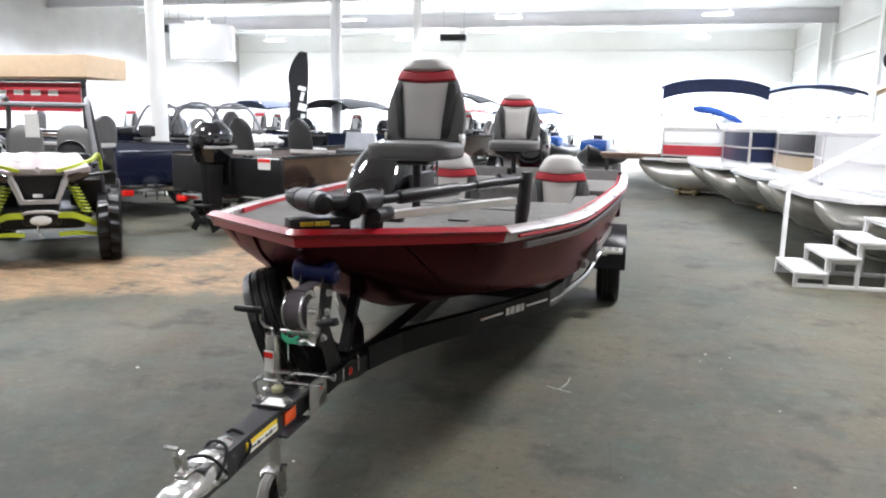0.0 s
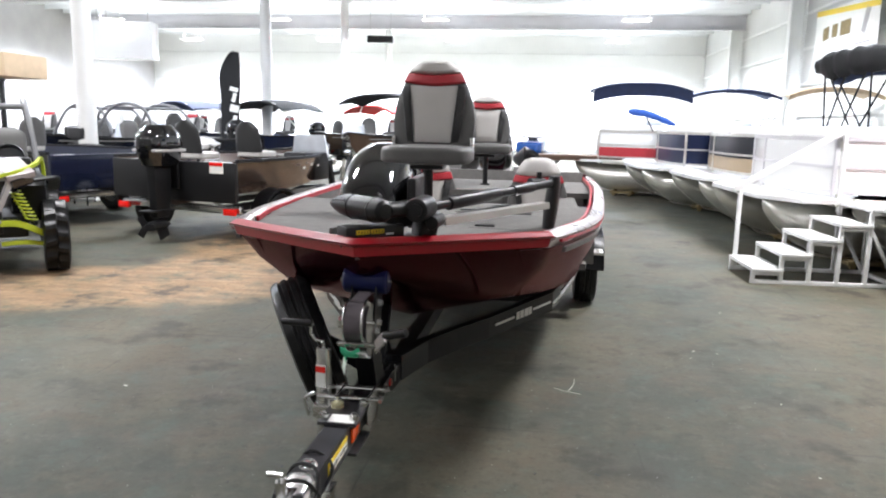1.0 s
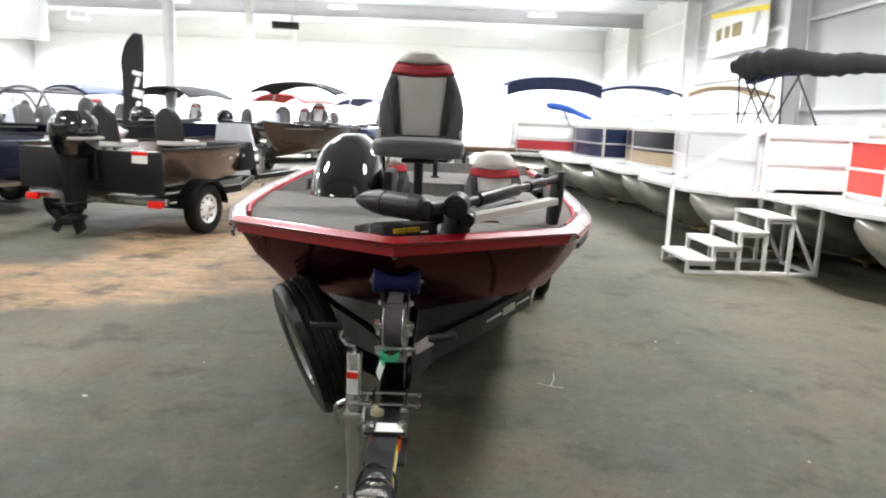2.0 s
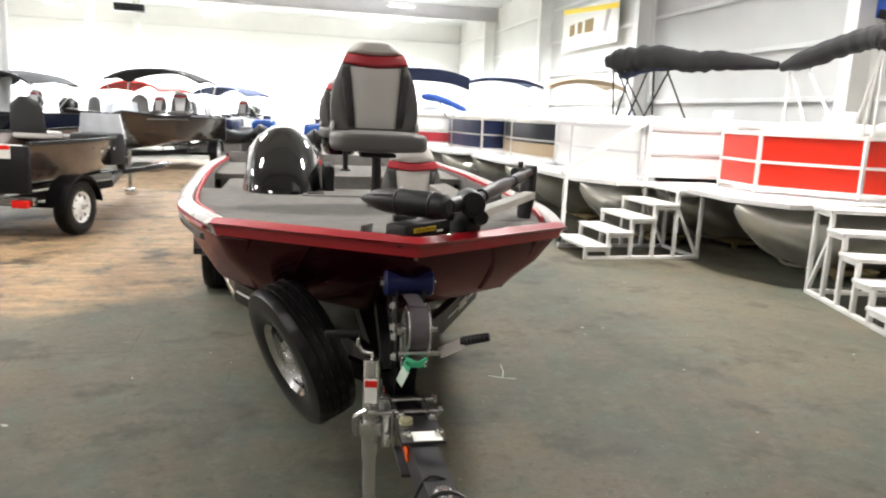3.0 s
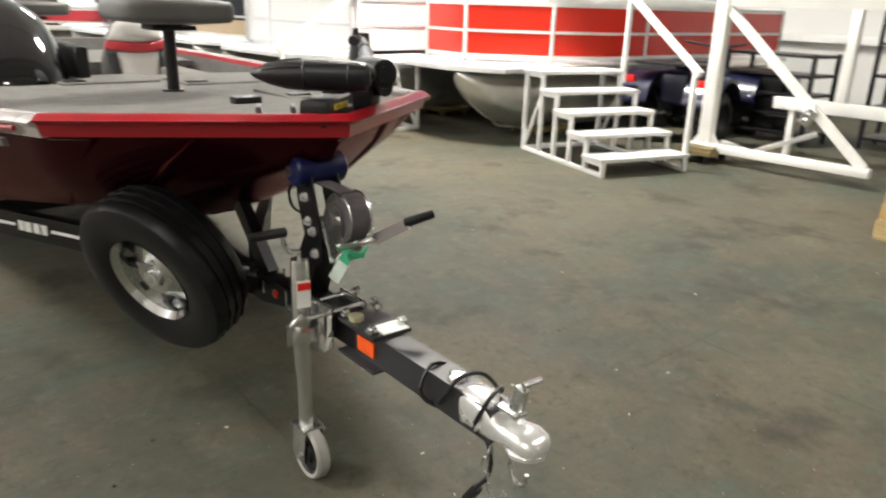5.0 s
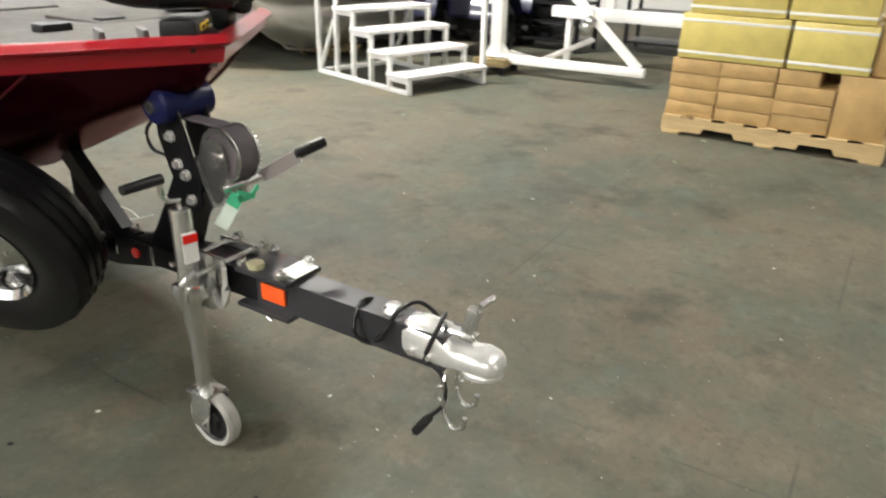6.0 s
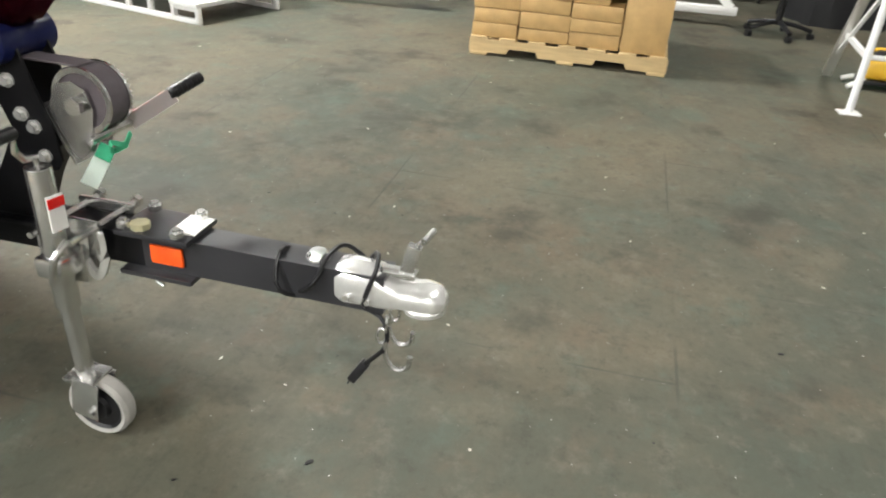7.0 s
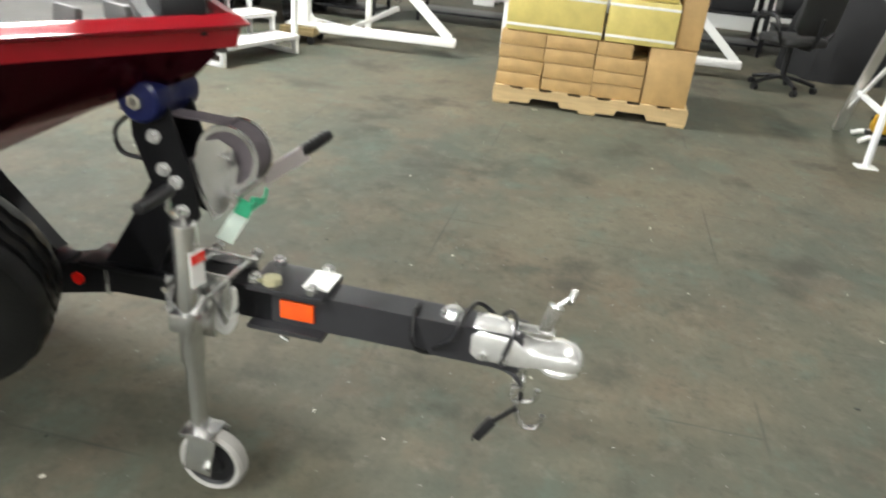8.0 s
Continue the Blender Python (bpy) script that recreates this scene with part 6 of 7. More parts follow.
def floor_tool(m):
    """A yellow and black battery machine on a splayed base."""
    t = thing("floor_machine", m, "yellow and black floor machine with white and orange feet", "machine")
    part("base", box(B(), (0, 0, 0.055), (0.30, 0.20, 0.03), bevel=0.012), M_BLACK, t)
    part("body", box(B(), (0, 0, 0.15), (0.28, 0.18, 0.15), bevel=0.045, seg=3, taper=(0.75, 0.8)), M_YEL, t)
    part("motor_cover", lathe(B(), [(0.005, 0.07), (0.05, 0.06), (0.065, 0.02), (0.065, 0)], 18, pose(-0.02, -0.085, 0.15, 90, 0, 0)), M_BLACK, t, "round black motor cover")
    part("opening", box(B(), (0.08, -0.08, 0.13), (0.09, 0.04, 0.08), bevel=0.01), M_BLACK, t)
    part("cap", lathe(B(), [(0.005, 0.06), (0.04, 0.055), (0.055, 0.02), (0.055, 0)], 18, pose(0.03, 0, 0.215)), M_BLACK, t)
    part("handle", pipe(B(), [(-0.10, 0.0, 0.2), (-0.10, 0.0, 0.27), (0.09, 0.0, 0.27), (0.09, 0.0, 0.2)], 0.013, 8, smooth=4), M_YEL, t)
    for k, (x, y, mt) in enumerate(((-0.16, -0.1, M_ORANGE), (0.16, -0.1, M_PAPER), (-0.16, 0.1, M_ORANGE), (0.16, 0.1, M_PAPER))):
        part("foot", pipe(B(), [(x * 0.6, y * 0.6, 0.06), (x, y, 0.045), (x * 1.35, y * 1.3, 0.018)], 0.018, 8, smooth=3), mt, t, "orange rubber foot" if k % 2 == 0 else "pale rubber foot")


floor_tool(pose(3.93, -0.70, 0, 0, 0, 80))


# ---------------- other boats on trailers ----------------
def hull_mesh(L, beam, z0, z1, keel):
    """An open hull, bow at y = L: outer skin, rolled edge, inner skin."""
    g, c, k = [], [], []
    for i in range(15):
        t = i / 14
        w = beam / 2 * (1 - max(0, (t - 0.25) / 0.75) ** 1.8)
        y = L * t
        rise = 0.22 * max(0, t - 0.5) ** 2 * 2
        g.append(Vector((w, y + 0.0, z1 + rise)))
        ch = z0 + 0.10 + (z1 - z0 - 0.12) * max(0, (t - 0.55) / 0.45) ** 1.8
        c.append(Vector((w * 0.80 * (1 - 0.35 * max(0, t - 0.6)), y - 0.22 * max(0, t - 0.5), ch)))
        k.append(Vector((0, y - 0.28 * max(0, t - 0.5), keel + (z1 - keel - 0.15) * max(0, (t - 0.62) / 0.38) ** 2.0)))
    rings = []
    for G, C, K in zip(g, c, k):
        inn = G + Vector((-min(0.07, G.x), 0, 0))
        flo = Vector((max(C.x - 0.05, 0), C.y + 0.02, max(C.z + 0.08, z0 + 0.14)))
        half = [Vector((0, flo.y, flo.z)), flo, inn, G, G.lerp(C, 0.5) + Vector((0.015, 0, 0)) * min(1, G.x * 4), C, K]
        rings.append(half + [Vector((-p.x, p.y, p.z)) for p in half[-2:0:-1]])
    bm = B()
    grid_faces(bm, rings, closed=True, caps=True)
    bmesh.ops.remove_doubles(bm, verts=bm.verts, dist=0.0005)
    return bm


def outboard(parent, x, y, z, s=1.0):
    """An outboard motor with cowling, leg, gearcase and propeller, top at z, behind y."""
    bm = B()
    rows = []
    for i in range(10):
        k = i / 9
        w = 0.17 * s * (0.75 + 0.35 * math.sin(math.pi * (0.1 + 0.75 * k))) * (1 - 0.55 * max(0, k - 0.75) ** 1.2 * 4 if k > 0.75 else 1)
        d = 0.27 * s * (0.85 + 0.25 * math.sin(math.pi * k)) * (1 - 0.4 * max(0, k - 0.8) * 4 if k > 0.8 else 1)
        rows.append([(x + w * math.copysign(abs(math.cos(a)) ** 0.7, math.cos(a)), y - 0.22 + d * math.copysign(abs(math.sin(a)) ** 0.8, math.sin(a)), z - 0.48 * s + 0.48 * s * k) for a in [math.tau * j / 20 for j in range(20)]])
    grid_faces(bm, rows)
    m = part("outboard_motor", bm, M_GLOSS, parent, "black outboard motor")
    part("cowl_band", box(B(), (x, y - 0.22, z - 0.3 * s), (0.37 * s, 0.5 * s, 0.035), bevel=0.015), M_STEEL_G, m)
    part("clamp_bracket", box(B(), (x, y - 0.02, z - 0.6 * s), (0.26, 0.12, 0.34), bevel=0.02), M_BLACK, m)
    part("leg", box(B(), (x, y - 0.25, z - 0.78 * s), (0.12, 0.22, 0.66 * s), bevel=0.03, taper=(1.3, 1.3)), M_BLACK, m)
    part("cavitation_plate", box(B(), (x, y - 0.3, z - 1.02 * s), (0.2, 0.4, 0.02), bevel=0.005), M_BLACK, m)
    part("gearcase", lathe(B(), [(0.004, -0.2), (0.05, -0.1), (0.06, 0.05), (0.045, 0.18), (0.01, 0.24)], 16, pose(x, y - 0.28, z - 1.2 * s, 90, 0, 0)), M_BLACK, m)
    part("skeg", box(B(), (x, y - 0.22, z - 1.29 * s), (0.015, 0.16, 0.16), rot=(20, 0, 0), bevel=0.004), M_BLACK, m)
    for k in range(3):
        a = math.tau * k / 3
        part("propeller_blade", box(B(), (x + 0.075 * math.cos(a), y - 0.5, z - 1.2 * s + 0.075 * math.sin(a)), (0.12, 0.012, 0.08), rot=(0, -math.degrees(a), 25), bevel=0.004), M_BLACK, m)
    return m


def road_trailer(m, L, beam, label, tongue=1.5, zr=0.42, wy=None):
    t = thing("boat_trailer", m, label, "trailer", group="small trailers")
    h = beam * 0.36
    wy = wy or L * 0.27
    for s in (1, -1):
        part("side_rail", pipe(B(), [(s * h, 0.1, zr), (s * h, L * 0.62, zr), (s * 0.05, L + 0.2, zr)], 0, flat=(0.05, 0.09)), M_FRAME, t, smooth=0)
        part("bunk", box(B(), (s * h * 0.8, L * 0.36, zr + 0.085), (0.08, L * 0.66, 0.07), bevel=0.008), M_CARPET, t)
        wheel(t, pose(s * (beam / 2 + 0.06), wy, 0.3), R=0.3, w=0.18, side=s, rim_mat=M_STEEL_W)
        rows = []
        for i in range(11):
            a = math.radians(10 + 160 * i / 10)
            y, z = wy + 0.38 * math.cos(a), 0.3 + 0.36 * math.sin(a)
            rows.append([(s * (beam / 2 - 0.05), y, z), (s * (beam / 2 + 0.17), y, z), (s * (beam / 2 + 0.17), y, z - 0.03), (s * (beam / 2 - 0.05), y, z - 0.012)])
        bm = B()
        grid_faces(bm, rows)
        part("fender", bm, M_FRAME, t)
        part("tail_light", box(B(), (s * (h + 0.16), 0.0, zr - 0.02), (0.17, 0.05, 0.08), bevel=0.01), M_REDLENS, t, "red tail light")
    part("axle", cyl(B(), (-beam / 2, wy, 0.3), (beam / 2, wy, 0.3), 0.03, n=12), M_FRAME, t)
    part("rear_cross_member", box(B(), (0, 0.1, zr), (2 * h + 0.5, 0.08, 0.08), bevel=0.006), M_ZINC, t)
    part("tongue", box(B(), (0, L + tongue / 2, zr), (0.075, tongue + 0.5, 0.075), bevel=0.006), M_FRAME, t)
    part("jack", cyl(B(), (-0.12, L + tongue * 0.55, 0.1), (-0.12, L + tongue * 0.55, 0.72), 0.03, n=14), M_ZINC, t, "zinc tongue jack")
    part("jack_foot", box(B(), (-0.12, L + tongue * 0.55, 0.06), (0.14, 0.14, 0.12), bevel=0.03), M_ZINC, t)
    part("winch_post", pipe(B(), [(0, L + 0.35, zr), (0, L + 0.2, zr + 0.45)], 0, flat=(0.08, 0.08)), M_FRAME, t)
    part("winch", cyl(B(), (-0.06, L + 0.32, zr + 0.42), (0.06, L + 0.32, zr + 0.42), 0.06, n=16, bevel=0.008), M_ZINC, t)
    part("coupler", box(B(), (0, L + tongue + 0.3, zr + 0.02), (0.09, 0.26, 0.08), bevel=0.03), M_ZINC, t)
    return t


def fishing_boat(m, L, beam, skin, label, seats=(), motor=True, lower=None, z0=0.50, z1=1.0, screen=None, cover=None, mark=False, top=None):
    t = thing("fishing_boat", m, label, "boat", group="fishing boats")
    hull = part("hull", hull_mesh(L, beam, z0, z1, z0 - 0.06), skin, t, smooth=40)
    part("transom", box(B(), (0, -0.015, (z0 + z1) / 2), (beam * 1.0, 0.06, z1 - z0 - 0.02), bevel=0.015), lower or M_BLACK, t)
    for s in (1, -1):
        pts = [(s * beam / 2 * (1 - max(0, (i / 14 - 0.25) / 0.75) ** 1.8), L * i / 14, z1 + 0.44 * max(0, i / 14 - 0.5) ** 2 + 0.012) for i in range(15)]
        part("gunwale", pipe(B(), pts, 0, flat=(0.055, 0.035)), M_BLACK, t)
    part("rear_deck", box(B(), (0, 0.45, z1 - 0.12), (beam * 0.82, 0.75, 0.03), bevel=0.006), M_CARPET, t)
    part("front_deck", slab(B(), [(-beam * 0.38, L * 0.6), (beam * 0.38, L * 0.6), (beam * 0.2, L * 0.84), (0, L * 0.92), (-beam * 0.2, L * 0.84)], z1 - 0.04, z1 - 0.01), M_CARPET, t)
    for s in (1, -1):
        part("stern_pad", box(B(), (s * beam * 0.33, 0.1, z1 - 0.04), (0.3, 0.22, 0.05), bevel=0.015), M_VINYL_L, t)
    for x, y, kind in seats:
        if kind == "bass":
            pedestal_seat(t, x, y, z1 - 0.2, z1 + 0.14, turn=180)
        else:
            pan = part("seat", cushion(B(), (0, 0, 0), (0.44, 0.42, 0.1)), M_VINYL_L, t, "grey folding seat")
            pan.matrix_basis = pose(x, y, z1 + (0.12 if kind == "folded" else 0.03), 0, 0, 100 if kind == "folded" else 180)
            rows = []
            for i in range(9):
                k = i / 8
                w = 0.22 * (1 - 0.25 * k * k - 0.5 * max(0, k - 0.75) ** 1.5 * 8)
                rows.append([(w * math.copysign(abs(math.cos(a)) ** 0.6, math.cos(a)), 0.17 + 0.045 * math.sin(a) + 0.05 * k, 0.03 + 0.42 * k) for a in [math.tau * j / 16 for j in range(16)]])
            bm = B()
            grid_faces(bm, rows)
            part("backrest", bm, M_VINYL_G if kind == "fwd" else M_VINYL_D, pan, "dark grey backrest")
            part("seat_post", cyl(B(), (x, y, z0 + 0.2), (x, y, z1 + (0.1 if kind == "folded" else 0)), 0.03, n=10), M_BLACK, t)
    if motor:
        outboard(t, 0, 0.0, z1 + 0.42)
    if screen:
        x, y = screen
        rows = []
        for i in range(9):
            a = math.pi * i / 8
            rows.append([(x + 0.32 * math.cos(a), y + 0.2 * math.sin(a), z1 - 0.02), (x + 0.26 * math.cos(a), y - 0.02 + 0.15 * math.sin(a), z1 + 0.3), (x + 0.25 * math.cos(a), y - 0.03 + 0.14 * math.sin(a), z1 + 0.3), (x + 0.31 * math.cos(a), y - 0.01 + 0.19 * math.sin(a), z1 - 0.02)])
        bm = B()
        grid_faces(bm, rows)
        part("windscreen", bm, M_PVC, t, "clear plastic windscreen")
        part("helm_console", box(B(), (x, y - 0.1, z1 - 0.15), (0.55, 0.4, 0.4), bevel=0.05), M_BLACK, t)
    if mark:
        for s in (1, -1):
            for k, (y, w) in enumerate(((0.42, 0.07), (0.50, 0.06), (0.60, 0.16), (0.66, 0.09), (0.70, 0.09))):
                wx = beam / 2 * (1 - max(0, (y - 0.25) / 0.75) ** 1.8)
                part("pale_mark", box(B(), (s * (wx + 0.004), L * y, z1 - 0.13 + 0.03 * (k % 2)), (0.006, w, 0.03), rot=(0, s * 8, s * math.degrees(math.atan(beam / 2 * 1.8 / 0.75 * max(0, (y - 0.25) / 0.75) ** 0.8 / L)))), M_PAPER, t)
        part("warning_label", box(B(), (beam * 0.36, -0.048, z1 - 0.07), (0.2, 0.006, 0.14)), M_PAPER, t, "white and red warning label")
        part("warning_label_red", box(B(), (beam * 0.36, -0.052, z1 - 0.03), (0.2, 0.004, 0.04)), M_REDLENS, t)
    if cover:
        part("cover", boat_cover(None), cover, t, "fitted canvas cover").matrix_basis = pose(0, L * 0.5, z1, 0, 0, 90) @ Matrix.Diagonal((1.6, 1.3, 0.9, 1))
    if top:
        bm = B()
        ya, yb, zt, mt = top
        rows = []
        for i in range(9):
            k = i / 8 * 2 - 1
            zz = zt - 0.24 * abs(k) ** 2.4
            rows.append([(k * beam * 0.47, ya, zz - 0.05), (k * beam * 0.47, (ya + yb) / 2, zz), (k * beam * 0.47, yb, zz - 0.05), (k * beam * 0.47, yb, zz - 0.10), (k * beam * 0.47, (ya + yb) / 2, zz - 0.03), (k * beam * 0.47, ya, zz - 0.10)])
        grid_faces(bm, rows)
        tp = part("bimini_top", bm, mt, t, "open canvas bimini top")
        for yy in (ya + 0.03, yb - 0.03):
            part("bow_tube", pipe(B(), [(-beam * 0.45, (ya + yb) / 2, z1), (-beam * 0.465, yy, zt - 0.30), (-beam * 0.3, yy, zt - 0.13), (0, yy, zt - 0.06), (beam * 0.3, yy, zt - 0.13), (beam * 0.465, yy, zt - 0.30), (beam * 0.45, (ya + yb) / 2, z1)], 0.014, 6), M_ALU, tp)
    return t


# bronze boat, stern to the aisle
MB = pose(-3.47, 9.05, 0, 0, 0, -21.6)
fishing_boat(MB, 3.5, 1.94, M_BROWNHULL, "bronze fishing boat with black stern and grey seats", seats=((-0.2, 0.66, "dark"), (0.10, 1.5, "dark"), (-0.62, 0.95, "folded")), screen=(0.45, 2.3), mark=True)
road_trailer(MB, 3.3, 1.9, "black trailer under the bronze fishing boat", wy=0.68)
# dark blue boat beside the column
MBL = pose(-4.9, 10.5, 0, 0, 0, 66)
fishing_boat(MBL, 5.2, 2.1, M_BLUEHULL, "dark blue fishing boat with padded stern seats", seats=((-0.4, 1.4, "fwd"),), motor=False, lower=M_BLUEHULL)
road_trailer(MBL, 5.0, 2.0, "black trailer under the dark blue boat")
# brown boat with an open top, bow to the aisle
MBR = pose(-1.53, 20.2, 0, 0, 0, 166)
fishing_boat(MBR, 4.0, 2.2, M_BROWNHULL, "brown fishing boat with a black bimini top", seats=((-0.4, 1.6, "bass"), (0.5, 1.7, "fwd")), screen=(0.5, 2.5), top=(0.6, 2.2, 2.25, M_CANVAS_K), z0=0.55, z1=1.15)
road_trailer(MBR, 3.7, 2.05, "black trailer under the brown fishing boat")
for k, (x, y, a, sk, tp) in enumerate(((-5.4, 17.2, 150, M_BLUEHULL, None), (-4.6, 22.5, 150, M_PANNAVY, M_CANVAS_K), (-1.9, 25.5, 150, M_BROWNHULL, M_CANVAS_R), (0.6, 27.5, 150, M_PANWHITE, M_CANVAS_N), (-8.0, 25.0, 150, M_BLUEHULL, M_CANVAS_N), (-9.5, 18.5, 160, M_PANBLACK, None))):
    M_ = pose(x, y, 0, 0, 0, a)
    fishing_boat(M_, 5.0, 2.1, sk, "fishing boat on a trailer in the far row", seats=((-0.4, 1.6, "bass"), (0.45, 3.4, "fwd")), screen=(0.5, 2.4), top=(0.6, 2.3, 2.1, tp) if tp else None, z0=0.52, z1=1.08)
    road_trailer(M_, 4.8, 2.0, "black boat trailer in the far row")


# ---------------- side-by-side buggy ----------------
def knobby(parent, m, R=0.36, w=0.26):
    """An off-road wheel round the x axis: two staggered rows of lugs, one moulded tyre."""
    bm = B()
    n = 56
    prof = ((0.19, -0.5, 0), (R * 0.8, -0.5, 0), (R * 0.93, -0.47, 1), (R, -0.42, 1), (R, -0.03, 1), (R * 0.9, -0.01, 0), (R * 0.9, 0.01, 0), (R, 0.03, 2), (R, 0.42, 2), (R * 0.93, 0.47, 2), (R * 0.8, 0.5, 0), (0.19, 0.5, 0), (0.19, -0.5, 0))
    rows = []
    for r, x, lug in prof:
        ring = []
        for k in range(n):
            low = (lug == 1 and k % 4 > 1) or (lug == 2 and k % 4 < 2)
            q = r * 0.91 if low else r
            a = math.tau * (k + 1.6 * abs(x)) / n
            ring.append((x * w, q * math.cos(a), q * math.sin(a)))
        rows.append(ring)
    grid_faces(bm, rows, caps=False)
    t = part("wheel", bm, M_RUBBER, parent, "knobbly off-road tyre")
    t.matrix_basis = m
    bm = B()
    lathe(bm, [(0.02, -0.05), (0.06, -0.06), (0.17, 0.04), (0.19, w / 2 - 0.02), (0.2, w / 2 - 0.02), (0.2, -w / 2), (0.17, -w / 2), (0.02, -0.08)], 28, pose(0, 0, 0, 0, 90, 0))
    part("rim", bm, M_BLACK, t)
    return t


def buggy(m, paint, label, full=True):
    """A two-seat off-road buggy, nose to -y."""
    t = thing("utility_buggy", m, label, "off-road buggy", group="buggies")
    body = M_SILVER if full else M_STEEL_G
    for s in (1, -1):
        for y in (-0.95, 1.05):
            knobby(t, pose(s * 0.64, y, 0.37), R=0.37, w=0.24)
        # shock absorbers and arms
        a, b = Vector((s * 0.28, -1.02, 0.88)), Vector((s * 0.46, -1.13, 0.50))
        sh = part("shock_absorber", cyl(B(), a, b, 0.026, n=12), M_BLACK, t)
        coil = [a.lerp(b, 0.1 + 0.75 * k / 63) + Vector((0.05 * math.cos(k * 0.8), 0.05 * math.sin(k * 0.8), 0.0)) for k in range(64)]
        part("coil_spring", pipe(B(), coil, 0.011, 6), paint, sh, "lime coil spring")
        part("upper_arm", pipe(B(), [(s * 0.16, -1.19, 0.54), (s * 0.32, -1.2, 0.53), (s * 0.52, -1.12, 0.42)], 0, smooth=4, flat=(0.06, 0.06)), paint, t, "lime suspension arm")
        part("lower_arm", pipe(B(), [(s * 0.16, -1.18, 0.335), (s * 0.34, -1.19, 0.345), (s * 0.52, -1.1, 0.31)], 0, smooth=4, flat=(0.05, 0.04)), paint, t, "lime suspension arm")
        part("inner_fender", box(B(), (s * 0.42, -0.62, 0.74), (0.34, 0.36, 0.42), rot=(18, 0, 0), bevel=0.06), M_BLACK, t)
        part("fender_lip", pipe(B(), [(s * 0.30, -1.12, 0.93), (s * 0.55, -0.98, 0.95), (s * 0.66, -0.7, 0.95), (s * 0.66, -0.4, 0.80)], 0, smooth=4, flat=(0.12, 0.02)), M_BLACK, t)
        part("headlight", box(B(), (s * 0.36, -1.12, 0.95), (0.22, 0.10, 0.12), rot=(20, s * -22, s * 24), bevel=0.03), M_GLOSS, t, "dark headlight")
        for k in range(4):
            part("lamp_lens", box(B(), (s * (0.29 + 0.05 * k), -1.185 + 0.025 * k, 0.925 + 0.024 * k), (0.03, 0.02, 0.045), bevel=0.008), M_CHROME, t)
        part("hood_side", box(B(), (s * 0.30, -0.95, 1.055), (0.27, 0.5, 0.07), rot=(16, s * -12, s * 14), bevel=0.03), body, t, "pale silver hood panel")
        part("hood_edge", pipe(B(), [(s * 0.17, -1.2, 1.0), (s * 0.36, -1.12, 1.05), (s * 0.50, -0.9, 1.10), (s * 0.56, -0.6, 1.14), (s * 0.58, -0.52, 0.95)], 0, smooth=5, flat=(0.03, 0.035)), paint, t, "lime hood edge")
        part("door", box(B(), (s * 0.56, 0.1, 0.72), (0.05, 1.0, 0.5), rot=(0, s * -6, 0), bevel=0.02), M_BLACK, t)
        # roll cage
        part("cage_tube", pipe(B(), [(s * 0.53, -0.55, 1.08), (s * 0.46, -0.1, 1.68), (s * 0.45, 0.75, 1.70), (s * 0.55, 1.25, 1.0)], 0.03, 8, smooth=5), M_CAGE, t)
        # seats
        st = part("seat", cushion(B(), (s * 0.26, 0.25, 0.76), (0.40, 0.46, 0.14)), M_VINYL_D, t)
        part("seat_back", cushion(B(), (s * 0.26, 0.5, 1.12), (0.38, 0.14, 0.66), rot=(-12, 0, 0)), M_VINYL_G, st)
    part("chassis", box(B(), (0, 0.1, 0.48), (0.8, 2.3, 0.22), bevel=0.04), M_BLACK, t)
    part("hood", box(B(), (0, -0.88, 1.05), (0.46, 0.56, 0.11), rot=(16, 0, 0), bevel=0.05), body, t, "pale silver hood")
    part("hood_badge", box(B(), (0, -1.165, 1.01), (0.06, 0.012, 0.05), rot=(16, 45, 0)), M_PAPER, t)
    # grille: an open frame round a black mesh
    part("grille_frame", pipe(B(), [(-0.27, -1.14, 0.97), (-0.16, -1.2, 0.68), (0.16, -1.2, 0.68), (0.27, -1.14, 0.97)], 0, flat=(0.07, 0.05)), M_STEEL_G, t)
    part("grille", box(B(), (0, -1.12, 0.82), (0.34, 0.03, 0.27), rot=(12, 0, 0), bevel=0.01, taper=(1.35, 1)), M_BLACK, t)
    part("grille_badge", box(B(), (-0.02, -1.15, 0.74), (0.09, 0.01, 0.035), rot=(12, 0, 0)), M_PAPER, t)
    part("nose_skirt", box(B(), (0, -1.12, 0.55), (0.36, 0.14, 0.24), bevel=0.03), M_BLACK, t)
    part("skid_bar", pipe(B(), [(-0.17, -1.2, 0.55), (-0.1, -1.25, 0.58), (0.1, -1.25, 0.58), (0.17, -1.2, 0.55)], 0.018, 8, smooth=3), M_STEEL_G, t)
    part("winch_cover", lathe(B(), [(0.004, 0.02), (0.07, 0.016), (0.10, 0.0), (0.10, -0.02)], 24, pose(0, -1.25, 0.49, 90, 0, 0) @ Matrix.Diagonal((1.0, 0.5, 1, 1))), M_PAPER, t)
    part("tow_hook", pipe(B(), [(-0.03, -1.25, 0.44), (-0.03, -1.27, 0.37), (0, -1.27, 0.33), (0, -1.26, 0.38)], 0.012, 6, smooth=3), M_ZINC, t)
    part("dashboard", box(B(), (0, -0.42, 1.05), (0.95, 0.16, 0.2), bevel=0.05), M_BLACK, t)
    part("steering_wheel", lathe(B(), [(0.15, -0.014), (0.165, 0), (0.15, 0.014), (0.138, 0), (0.15, -0.014)], 24, pose(0.26, -0.2, 1.14, 60, 0, 0)), M_BLACK, t)
